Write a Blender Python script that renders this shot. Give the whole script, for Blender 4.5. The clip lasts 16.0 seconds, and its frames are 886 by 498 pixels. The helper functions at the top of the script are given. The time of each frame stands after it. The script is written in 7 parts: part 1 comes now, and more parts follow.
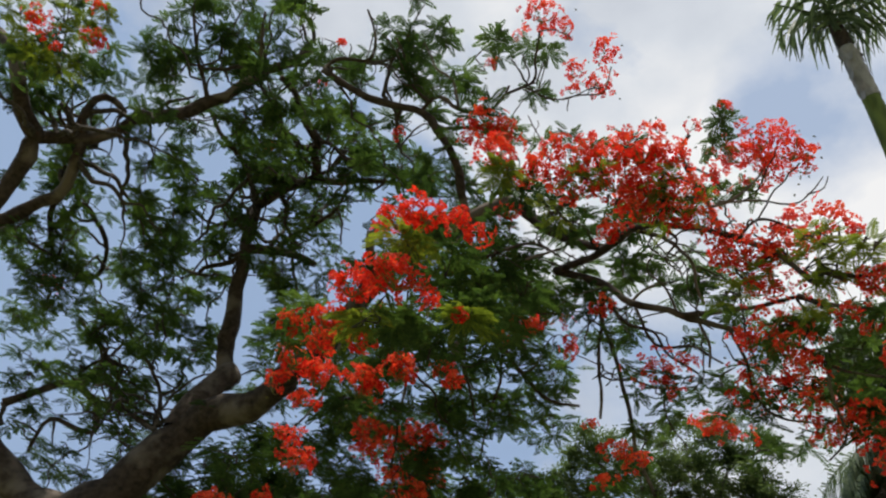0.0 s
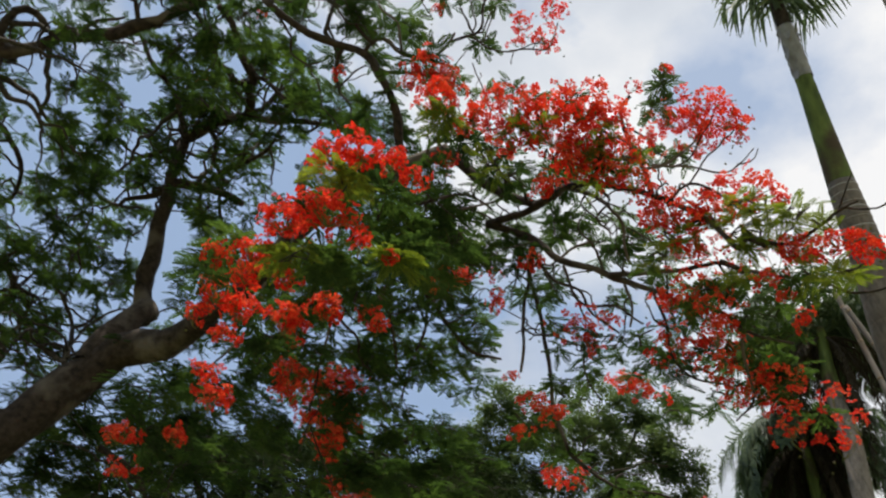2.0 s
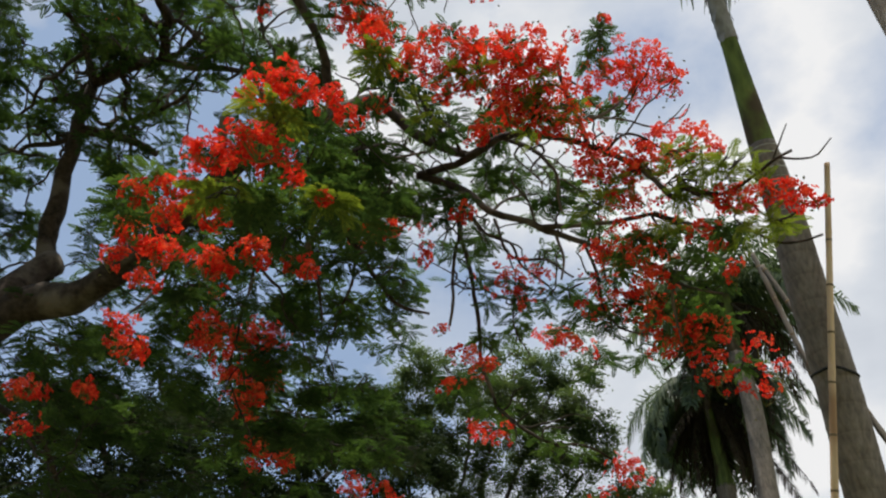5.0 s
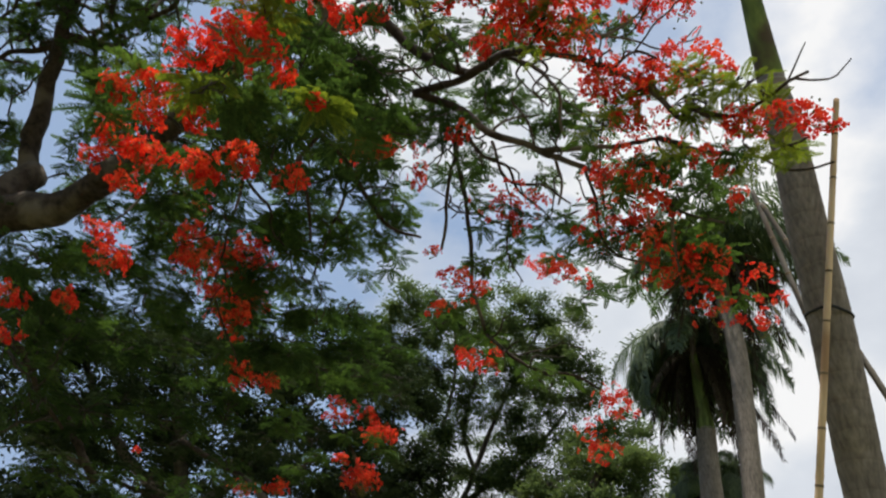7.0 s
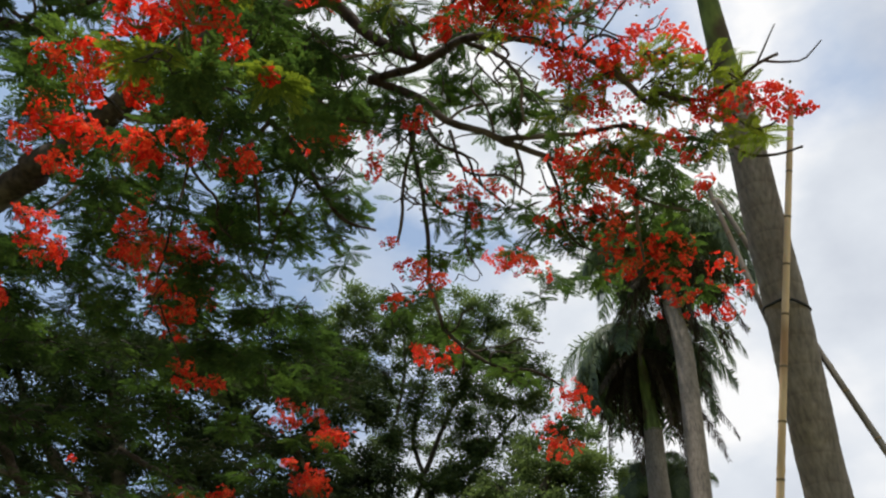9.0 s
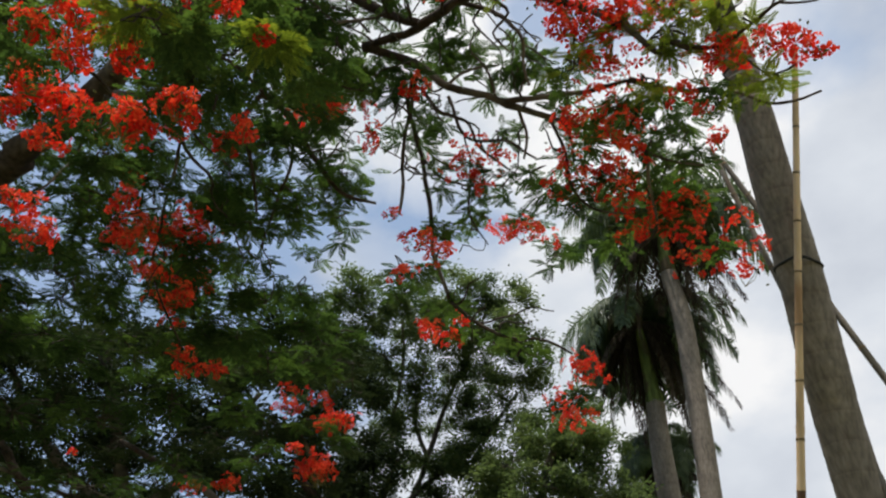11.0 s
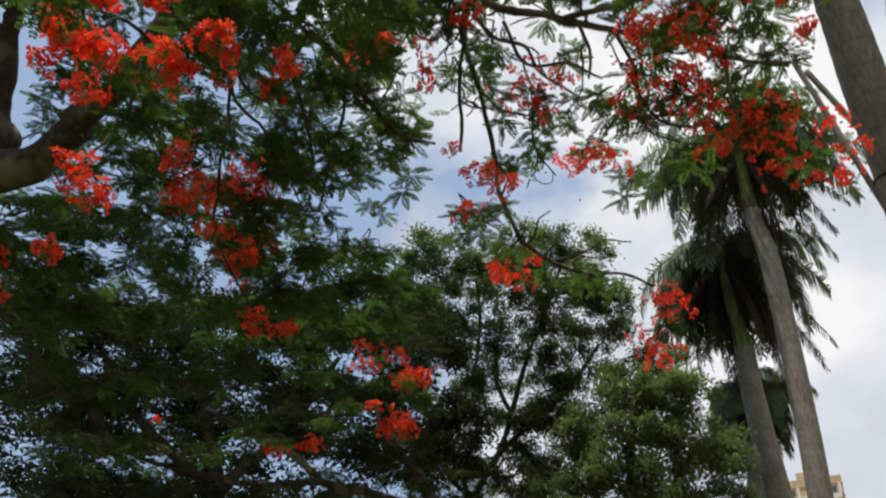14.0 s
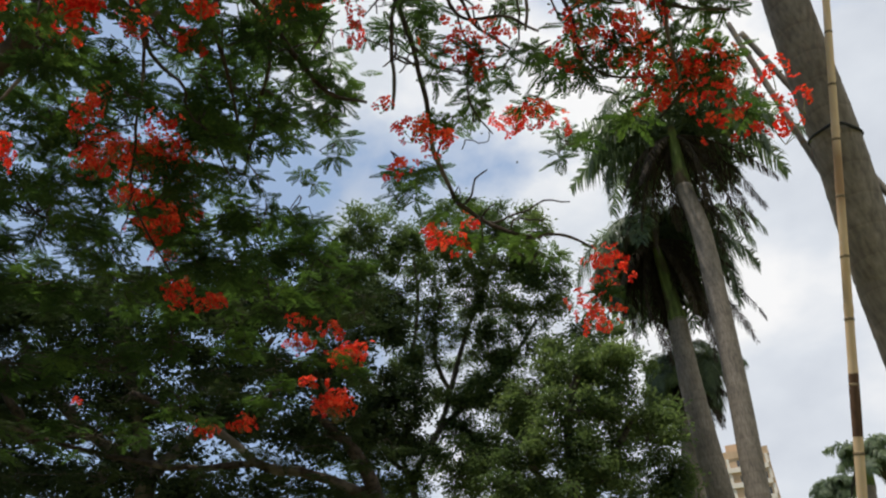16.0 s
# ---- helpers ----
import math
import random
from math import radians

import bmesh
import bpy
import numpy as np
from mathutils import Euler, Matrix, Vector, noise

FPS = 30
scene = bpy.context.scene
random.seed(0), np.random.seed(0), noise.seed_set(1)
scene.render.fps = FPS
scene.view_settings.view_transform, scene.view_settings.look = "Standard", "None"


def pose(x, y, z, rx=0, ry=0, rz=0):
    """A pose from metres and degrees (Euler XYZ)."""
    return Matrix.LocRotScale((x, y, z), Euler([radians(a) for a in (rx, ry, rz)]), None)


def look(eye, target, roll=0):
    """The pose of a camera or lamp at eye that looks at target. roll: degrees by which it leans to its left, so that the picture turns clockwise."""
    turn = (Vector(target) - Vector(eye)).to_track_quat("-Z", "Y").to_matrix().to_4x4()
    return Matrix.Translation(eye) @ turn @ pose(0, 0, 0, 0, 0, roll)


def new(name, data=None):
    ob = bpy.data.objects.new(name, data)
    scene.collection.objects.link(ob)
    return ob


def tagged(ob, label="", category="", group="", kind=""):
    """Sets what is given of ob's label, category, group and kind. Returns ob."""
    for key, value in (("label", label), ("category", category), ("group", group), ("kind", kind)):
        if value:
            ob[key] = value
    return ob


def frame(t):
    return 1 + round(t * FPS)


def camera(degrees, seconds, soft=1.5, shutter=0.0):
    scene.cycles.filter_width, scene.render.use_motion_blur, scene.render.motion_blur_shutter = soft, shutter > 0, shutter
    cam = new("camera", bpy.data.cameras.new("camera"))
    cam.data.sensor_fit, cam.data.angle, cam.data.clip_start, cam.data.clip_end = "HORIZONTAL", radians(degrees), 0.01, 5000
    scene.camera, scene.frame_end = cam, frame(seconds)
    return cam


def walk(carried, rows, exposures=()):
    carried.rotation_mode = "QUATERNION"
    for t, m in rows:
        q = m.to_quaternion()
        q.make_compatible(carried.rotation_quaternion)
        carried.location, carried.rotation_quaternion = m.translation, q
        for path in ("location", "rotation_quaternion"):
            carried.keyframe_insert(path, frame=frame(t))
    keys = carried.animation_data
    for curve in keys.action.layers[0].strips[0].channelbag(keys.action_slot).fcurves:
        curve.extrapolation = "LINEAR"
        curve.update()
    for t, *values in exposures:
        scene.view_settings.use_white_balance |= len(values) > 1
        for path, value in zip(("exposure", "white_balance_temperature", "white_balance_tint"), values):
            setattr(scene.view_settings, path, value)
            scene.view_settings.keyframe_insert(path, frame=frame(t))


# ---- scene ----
cam = camera(57.94, 16.0, soft=2.2, shutter=0.5)
PATH = [
    (0, 0.0000, -0.0000, 1.6168, 134.538, -6.770, 1.581),
    (0.5, 0.0063, 0.0162, 1.6059, 134.011, -7.097, -0.278),
    (1, 0.0027, 0.0530, 1.6055, 133.129, -7.155, -1.902),
    (1.5, -0.0024, 0.0946, 1.5983, 132.923, -6.693, -3.179),
    (2, -0.0235, 0.1308, 1.5826, 132.278, -6.125, -4.837),
    (2.5, -0.0535, 0.1811, 1.5848, 131.237, -5.802, -6.962),
    (3, -0.0861, 0.2318, 1.5902, 130.797, -5.344, -7.835),
    (3.5, -0.1122, 0.2804, 1.5892, 130.894, -4.228, -8.349),
    (4, -0.1364, 0.3310, 1.5885, 130.525, -3.058, -8.364),
    (4.5, -0.1528, 0.3685, 1.5652, 130.649, -2.409, -9.380),
    (7, -0.1142, 0.6995, 1.5422, 126.484, -4.098, -11.972),
    (7.5, -0.1124, 0.7822, 1.5636, 125.114, -4.509, -12.399),
    (8, -0.1308, 0.8478, 1.5642, 125.820, -3.916, -11.956),
    (8.5, -0.1406, 0.9091, 1.5581, 126.196, -2.885, -12.928),
    (9, -0.1582, 1.0141, 1.5843, 127.164, -1.718, -15.098),
    (11.5, -0.2186, 1.3459, 1.6006, 125.216, 1.184, -12.796),
    (12, -0.1968, 1.4197, 1.6037, 124.279, 1.472, -10.521),
    (12.5, -0.1644, 1.4926, 1.6174, 125.276, 1.437, -9.699),
    (13, -0.1283, 1.5615, 1.6325, 125.454, 0.298, -8.955),
    (13.5, -0.1016, 1.6093, 1.6249, 125.947, -0.368, -9.044),
    (14, -0.0753, 1.6876, 1.6208, 123.613, 0.767, -7.775),
    (14.5, -0.0543, 1.7620, 1.6068, 122.455, 2.195, -8.122),
    (15, -0.0341, 1.8258, 1.5958, 122.177, 3.576, -8.490),
    (15.5, -0.0219, 1.9088, 1.5897, 122.335, 4.289, -10.317),
    (16, 0.0079, 2.0064, 1.6178, 122.325, 3.709, -11.143),
]
walk(cam, [(t, pose(x, y, z, rx, ry, rz)) for t, x, y, z, rx, ry, rz in PATH], exposures=[(0.0, -0.03), (1.5, 0.04), (2.0, 0.03), (2.5, 0.0), (3.0, -0.07), (4.0, -0.14), (4.6, -0.1), (7.0, 0.03), (8.5, 0.05), (9.0, 0.12), (9.8, 0.1), (11.5, -0.08), (12.0, -0.2), (12.5, -0.14), (13.0, -0.02), (14.0, 0.04), (16.0, 0.05)])

# ---- sky and sun ----
SUN_EL, SUN_AZ = 78.0, 230.0      # height, and compass turn from +y towards +x

world = bpy.data.worlds.new("sky")
scene.world = world
world.use_nodes = True
wn, wl = world.node_tree.nodes, world.node_tree.links
wn.clear()
w_out = wn.new("ShaderNodeOutputWorld")
w_bg = wn.new("ShaderNodeBackground")
w_bg.inputs["Strength"].default_value = 0.1
w_sky = wn.new("ShaderNodeTexSky")
w_sky.sky_type = "NISHITA"
w_sky.sun_disc = False
w_sky.sun_elevation = radians(SUN_EL)
w_sky.sun_rotation = radians(SUN_AZ)
w_sky.dust_density = 2.0
w_co = wn.new("ShaderNodeTexCoord")
w_noise = wn.new("ShaderNodeTexNoise")
w_noise.inputs["Scale"].default_value = 2.6
w_noise.inputs["Detail"].default_value = 7.0
w_noise.inputs["Roughness"].default_value = 0.55
w_map = wn.new("ShaderNodeMapping")
w_map.inputs["Location"].default_value = (3.1, 1.7, 0.4)
w_map.inputs["Scale"].default_value = (1.0, 1.0, 1.6)
wl.new(w_co.outputs["Generated"], w_map.inputs["Vector"])
wl.new(w_map.outputs["Vector"], w_noise.inputs["Vector"])
# the cloud bank lies towards +x, open sky towards -x
w_dot = wn.new("ShaderNodeVectorMath")
w_dot.operation = "DOT_PRODUCT"
w_dot.inputs[1].default_value = (1.0, 0.0, 0.9)
wl.new(w_co.outputs["Generated"], w_dot.inputs[0])
w_bias = wn.new("ShaderNodeMath")
w_bias.operation = "MULTIPLY_ADD"
w_bias.inputs[1].default_value = 0.4
wl.new(w_dot.outputs["Value"], w_bias.inputs[0])
wl.new(w_noise.outputs["Fac"], w_bias.inputs[2])
w_ramp = wn.new("ShaderNodeValToRGB")
w_ramp.color_ramp.elements[0].position = 0.66
w_ramp.color_ramp.elements[0].color = (0.0, 0.0, 0.0, 1)
w_ramp.color_ramp.elements[1].position = 0.78
w_ramp.color_ramp.elements[1].color = (1, 1, 1, 1)
wl.new(w_bias.outputs["Value"], w_ramp.inputs["Fac"])
# gaps in the bank
w_open = w_ramp.outputs["Color"]
for way, least in (((0.36, 0.495, 0.79), 1.015), ((0.56, 0.455, 0.69), 1.016), ((0.19, 0.78, 0.59), 1.017)):
    w_gap = wn.new("ShaderNodeVectorMath")
    w_gap.operation = "DOT_PRODUCT"
    w_gap.inputs[1].default_value = Vector(way).normalized()
    wl.new(w_co.outputs["Generated"], w_gap.inputs[0])
    w_edge = wn.new("ShaderNodeMath")
    w_edge.operation = "MULTIPLY_ADD"
    w_edge.inputs[1].default_value = 0.05
    wl.new(w_noise.outputs["Fac"], w_edge.inputs[0])
    wl.new(w_gap.outputs["Value"], w_edge.inputs[2])
    w_hole = wn.new("ShaderNodeMapRange")
    w_hole.inputs["From Min"].default_value = least
    w_hole.inputs["From Max"].default_value = least + 0.010
    w_hole.inputs["To Min"].default_value = 1.0
    w_hole.inputs["To Max"].default_value = 0.15
    wl.new(w_edge.outputs["Value"], w_hole.inputs["Value"])
    w_cover = wn.new("ShaderNodeMath")
    w_cover.operation = "MULTIPLY"
    wl.new(w_open, w_cover.inputs[0])
    wl.new(w_hole.outputs["Result"], w_cover.inputs[1])
    w_open = w_cover.outputs["Value"]
# grey bellies and white tops within the bank
w_noise2 = wn.new("ShaderNodeTexNoise")
w_noise2.inputs["Scale"].default_value = 3.3
w_noise2.inputs["Detail"].default_value = 6.0
wl.new(w_map.outputs["Vector"], w_noise2.inputs["Vector"])
w_cloud = wn.new("ShaderNodeValToRGB")
w_cloud.color_ramp.elements[0].position = 0.36
w_cloud.color_ramp.elements[0].color = (5.5, 5.9, 6.65, 1)
w_cloud.color_ramp.elements[1].position = 0.66
w_cloud.color_ramp.elements[1].color = (9.1, 9.1, 9.15, 1)
w_cloud.color_ramp.elements.new(0.52).color = (6.9, 7.3, 7.9, 1)
# white heaps of cumulus low in the bank
w_white = w_noise2.outputs["Fac"]
for way, edge, amount in (((0.36, 0.70, 0.61), 0.960, 0.10), ((0.42, 0.56, 0.71), 0.975, 0.13)):
    w_heap = wn.new("ShaderNodeVectorMath")
    w_heap.operation = "DOT_PRODUCT"
    w_heap.inputs[1].default_value = Vector(way).normalized()
    wl.new(w_co.outputs["Generated"], w_heap.inputs[0])
    w_ragged = wn.new("ShaderNodeMath")
    w_ragged.operation = "MULTIPLY_ADD"
    w_ragged.inputs[1].default_value = 0.06
    wl.new(w_noise.outputs["Fac"], w_ragged.inputs[0])
    wl.new(w_heap.outputs["Value"], w_ragged.inputs[2])
    w_rise = wn.new("ShaderNodeMapRange")
    w_rise.inputs["From Min"].default_value = edge + 0.03
    w_rise.inputs["From Max"].default_value = edge + 0.045
    w_rise.inputs["To Max"].default_value = amount
    wl.new(w_ragged.outputs["Value"], w_rise.inputs["Value"])
    w_tops = wn.new("ShaderNodeMath")
    wl.new(w_white, w_tops.inputs[0])
    wl.new(w_rise.outputs["Result"], w_tops.inputs[1])
    w_white = w_tops.outputs["Value"]
wl.new(w_white, w_cloud.inputs["Fac"])
# thin haze everywhere in the blue
w_haze = wn.new("ShaderNodeMix")
w_haze.data_type = "RGBA"
w_haze.inputs["Factor"].default_value = 0.8
w_haze.inputs["B"].default_value = (3.65, 4.9, 7.05, 1)
wl.new(w_sky.outputs["Color"], w_haze.inputs["A"])
w_mix = wn.new("ShaderNodeMix")
w_mix.data_type = "RGBA"
wl.new(w_cover.outputs["Value"], w_mix.inputs["Factor"])
wl.new(w_haze.outputs["Result"], w_mix.inputs["A"])
wl.new(w_cloud.outputs["Color"], w_mix.inputs["B"])
wl.new(w_mix.outputs["Result"], w_bg.inputs["Color"])
wl.new(w_bg.outputs["Background"], w_out.inputs["Surface"])

sun = new("sun", bpy.data.lights.new("sun", "SUN"))
sun.data.energy = 5.0
sun.data.angle = radians(0.6)
sun.data.color = (1.0, 0.95, 0.86)
sun_way = Vector((math.sin(radians(SUN_AZ)) * math.cos(radians(SUN_EL)),
                  math.cos(radians(SUN_AZ)) * math.cos(radians(SUN_EL)), math.sin(radians(SUN_EL))))
sun.matrix_world = look(sun_way * 60, (0, 0, 0))


# ---- materials ----
def base_material(name):
    m = bpy.data.materials.new(name)
    m.use_nodes = True
    n, l = m.node_tree.nodes, m.node_tree.links
    return m, n, l, n["Principled BSDF"]


def noise_node(n, l, scale, detail=5.0, stretch=(1, 1, 1), coords="Object"):
    co, mp, nz = n.new("ShaderNodeTexCoord"), n.new("ShaderNodeMapping"), n.new("ShaderNodeTexNoise")
    mp.inputs["Scale"].default_value = stretch
    nz.inputs["Scale"].default_value = scale
    nz.inputs["Detail"].default_value = detail
    l.new(co.outputs[coords], mp.inputs["Vector"])
    l.new(mp.outputs["Vector"], nz.inputs["Vector"])
    return nz


def ramp_node(n, l, source, stops):
    r = n.new("ShaderNodeValToRGB")
    while len(r.color_ramp.elements) < len(stops):
        r.color_ramp.elements.new(0.5)
    for e, (at, col) in zip(r.color_ramp.elements, stops):
        e.position, e.color = at, (*col, 1)
    l.new(source, r.inputs["Fac"])
    return r


def bark_material(name, dark, light, scale, stretch=(1, 1, 1), bump=0.5, patch=None):
    m, n, l, b = base_material(name)
    fine = noise_node(n, l, scale, 8.0, stretch)
    col = ramp_node(n, l, fine.outputs["Fac"], [(0.3, dark), (0.7, light)])
    out = col.outputs["Color"]
    if patch:
        big = noise_node(n, l, scale * 0.12, 4.0)
        mask = ramp_node(n, l, big.outputs["Fac"], [(0.52, (0, 0, 0)), (0.62, (1, 1, 1))])
        mix = n.new("ShaderNodeMix")
        mix.data_type = "RGBA"
        l.new(mask.outputs["Color"], mix.inputs["Factor"])
        l.new(out, mix.inputs["A"])
        mix.inputs["B"].default_value = (*patch, 1)
        out = mix.outputs["Result"]
    l.new(out, b.inputs["Base Color"])
    b.inputs["Roughness"].default_value = 0.9
    b.inputs["Specular IOR Level"].default_value = 0.25
    bp = n.new("ShaderNodeBump")
    bp.inputs["Strength"].default_value = bump
    bp.inputs["Distance"].default_value = 0.02
    l.new(fine.outputs["Fac"], bp.inputs["Height"])
    l.new(bp.outputs["Normal"], b.inputs["Normal"])
    return m


def leaf_material(name, stops, glow, through_amount=0.4, rough=0.5, patch_scale=1.1, single=0.35, gloss=0.3):
    """Thin tissue: gloss above, and light that comes through. stops: colours across each piece; glow: colour of the light let through."""
    m, n, l, b = base_material(name)
    geo = n.new("ShaderNodeNewGeometry")
    big = noise_node(n, l, patch_scale, 3.0)
    add = n.new("ShaderNodeMath")
    add.operation = "MULTIPLY_ADD"
    add.inputs[1].default_value = single
    l.new(geo.outputs["Random Per Island"], add.inputs[0])
    half = n.new("ShaderNodeMath")
    half.operation = "MULTIPLY"
    half.inputs[1].default_value = 1.0 - single
    l.new(big.outputs["Fac"], half.inputs[0])
    l.new(half.outputs["Value"], add.inputs[2])
    col = ramp_node(n, l, add.outputs["Value"], stops)
    l.new(col.outputs["Color"], b.inputs["Base Color"])
    b.inputs["Roughness"].default_value = rough
    b.inputs["Specular IOR Level"].default_value = gloss
    tr = n.new("ShaderNodeBsdfTranslucent")
    tint = n.new("ShaderNodeMix")
    tint.data_type, tint.blend_type = "RGBA", "MULTIPLY"
    tint.inputs["Factor"].default_value = 1.0
    tint.inputs["B"].default_value = (*glow, 1)
    l.new(col.outputs["Color"], tint.inputs["A"])
    l.new(tint.outputs["Result"], tr.inputs["Color"])
    mix = n.new("ShaderNodeMixShader")
    mix.inputs["Fac"].default_value = through_amount
    l.new(b.outputs["BSDF"], mix.inputs[1])
    l.new(tr.outputs["BSDF"], mix.inputs[2])
    l.new(mix.outputs["Shader"], n["Material Output"].inputs["Surface"])
    return m


BARK = bark_material("flame_tree_bark", (0.016, 0.011, 0.008), (0.062, 0.043, 0.030), 14.0, (1, 1, 1), 0.9, (0.115, 0.092, 0.070))
TWIG = bark_material("twig_bark", (0.02, 0.016, 0.012), (0.075, 0.06, 0.047), 30.0)
FAR_BARK = bark_material("far_bark", (0.035, 0.03, 0.024), (0.12, 0.10, 0.08), 6.0)
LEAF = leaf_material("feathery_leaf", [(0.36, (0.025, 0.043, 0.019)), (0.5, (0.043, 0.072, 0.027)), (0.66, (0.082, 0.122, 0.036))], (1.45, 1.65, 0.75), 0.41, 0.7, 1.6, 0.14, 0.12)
YOUNG = leaf_material("young_leaf", [(0.36, (0.078, 0.108, 0.022)), (0.5, (0.124, 0.158, 0.032)), (0.64, (0.180, 0.212, 0.043))], (1.6, 1.65, 0.6), 0.52, 0.65, 2.5, 0.16, 0.12)
BUD = leaf_material("olive_bud", [(0.3, (0.07, 0.085, 0.02)), (0.7, (0.16, 0.14, 0.03))], (1.3, 1.2, 0.6), 0.3)
PETAL = leaf_material("scarlet_petal", [(0.36, (0.60, 0.022, 0.019)), (0.5, (0.84, 0.058, 0.032)), (0.64, (0.94, 0.145, 0.055))], (1.0, 0.85, 0.6), 0.42, 0.6, 3.0, 0.2, 0.10)
# leaf colour darkened to stand for the shade on the trees behind
SHADED_LEAF = leaf_material("shaded_leaf", [(0.36, (0.018, 0.029, 0.016)), (0.5, (0.028, 0.042, 0.021)), (0.64, (0.046, 0.061, 0.028))], (1.2, 1.3, 0.8), 0.22, 0.8, 0.7, 0.2, 0.10)
FAR_LEAF = leaf_material("far_leaf", [(0.36, (0.053, 0.076, 0.037)), (0.5, (0.081, 0.110, 0.049)), (0.64, (0.119, 0.147, 0.063))], (1.3, 1.45, 0.9), 0.54, 0.8, 0.7, 0.22, 0.10)
FROND = leaf_material("palm_frond", [(0.36, (0.055, 0.080, 0.048)), (0.5, (0.085, 0.118, 0.066)), (0.64, (0.13, 0.165, 0.085))], (1.4, 1.5, 1.0), 0.42, 0.5, 1.1, 0.3, 0.25)
DEAD_FROND = leaf_material("dead_frond", [(0.3, (0.028, 0.021, 0.016)), (0.5, (0.055, 0.043, 0.032)), (0.7, (0.09, 0.072, 0.054))], (1.1, 1.0, 0.8), 0.15, 0.9, gloss=0.08)
# colour raised so the unseen lawn bounces light up into dark foliage
GRASS = leaf_material("grass", [(0.2, (0.07, 0.10, 0.03)), (0.5, (0.13, 0.155, 0.055)), (0.8, (0.22, 0.21, 0.11))], (1.2, 1.3, 0.6), 0.1, 0.9, 0.15)


def palm_trunk_material():
    """Grey ringed palm bark: leaf scars round the stem, vertical cracks and pale lichen."""
    m, n, l, b = base_material("palm_bark")
    fine = noise_node(n, l, 26.0, 8.0, (1, 1, 0.25))
    streak = noise_node(n, l, 5.0, 5.0, (1, 1, 0.5))
    col = ramp_node(n, l, fine.outputs["Fac"], [(0.3, (0.140, 0.117, 0.098)), (0.7, (0.255, 0.216, 0.183))])
    mask = ramp_node(n, l, streak.outputs["Fac"], [(0.42, (0.82, 0.80, 0.77)), (0.65, (1.08, 1.06, 1.03))])
    mul = n.new("ShaderNodeMix")
    mul.data_type, mul.blend_type = "RGBA", "MULTIPLY"
    mul.inputs["Factor"].default_value = 1.0
    l.new(col.outputs["Color"], mul.inputs["A"])
    l.new(mask.outputs["Color"], mul.inputs["B"])
    co, rings = n.new("ShaderNodeTexCoord"), n.new("ShaderNodeTexWave")
    rings.bands_direction, rings.wave_profile = "Z", "SAW"
    rings.inputs["Scale"].default_value = 1.2
    rings.inputs["Distortion"].default_value = 0.7
    rings.inputs["Detail Scale"].default_value = 2.0
    l.new(co.outputs["Object"], rings.inputs["Vector"])
    scar = ramp_node(n, l, rings.outputs["Fac"], [(0.0, (0.86, 0.84, 0.82)), (0.2, (1, 1, 1)), (0.9, (1, 1, 1)), (1.0, (1.08, 1.07, 1.05))])
    mul2 = n.new("ShaderNodeMix")
    mul2.data_type, mul2.blend_type = "RGBA", "MULTIPLY"
    mul2.inputs["Factor"].default_value = 1.0
    l.new(mul.outputs["Result"], mul2.inputs["A"])
    l.new(scar.outputs["Color"], mul2.inputs["B"])
    l.new(mul2.outputs["Result"], b.inputs["Base Color"])
    b.inputs["Roughness"].default_value = 0.88
    b.inputs["Specular IOR Level"].default_value = 0.25
    bp = n.new("ShaderNodeBump")
    bp.inputs["Strength"].default_value = 0.5
    bp.inputs["Distance"].default_value = 0.015
    l.new(fine.outputs["Fac"], bp.inputs["Height"])
    l.new(bp.outputs["Normal"], b.inputs["Normal"])
    return m


PALM_BARK = palm_trunk_material()
SHAFT = bark_material("green_crownshaft", (0.055, 0.075, 0.02), (0.16, 0.20, 0.05), 9.0, (1, 1, 0.15), 0.25, (0.075, 0.055, 0.03))
SCAR = bark_material("pale_leaf_scar", (0.30, 0.28, 0.25), (0.46, 0.43, 0.39), 22.0, (1, 1, 0.6), 0.3)
SHEATH = bark_material("dry_grey_sheath", (0.16, 0.15, 0.14), (0.36, 0.34, 0.32), 10.0, (1, 1, 0.3), 0.5)
BAMBOO = bark_material("dry_bamboo", (0.46, 0.31, 0.17), (0.68, 0.50, 0.32), 5.0, (1, 1, 0.15), 0.2, (0.33, 0.20, 0.11))
OLD_CANE = bark_material("weathered_cane", (0.10, 0.085, 0.07), (0.22, 0.19, 0.16), 8.0, (1, 1, 0.2), 0.3, (0.15, 0.11, 0.08))
SCORCH = bark_material("scorched_cane", (0.05, 0.028, 0.018), (0.18, 0.095, 0.05), 9.0, (1, 1, 0.3), 0.3, (0.36, 0.23, 0.13))
NODE = bark_material("cane_joint", (0.10, 0.07, 0.04), (0.22, 0.16, 0.09), 30.0)
RUBBER = bark_material("black_strap", (0.012, 0.012, 0.012), (0.03, 0.03, 0.03), 20.0)
RENDERWALL = bark_material("tan_wall", (0.42, 0.29, 0.18), (0.54, 0.38, 0.25), 0.6, (1, 1, 0.3), 0.1)
WHITEWALL = bark_material("pale_wall", (0.60, 0.53, 0.45), (0.72, 0.65, 0.57), 0.7, (1, 1, 0.3), 0.1)
GLASS, _n, _l, _b = base_material("window_glass")
_b.inputs["Base Color"].default_value = (0.09, 0.085, 0.08, 1)
_b.inputs["Roughness"].default_value = 0.12


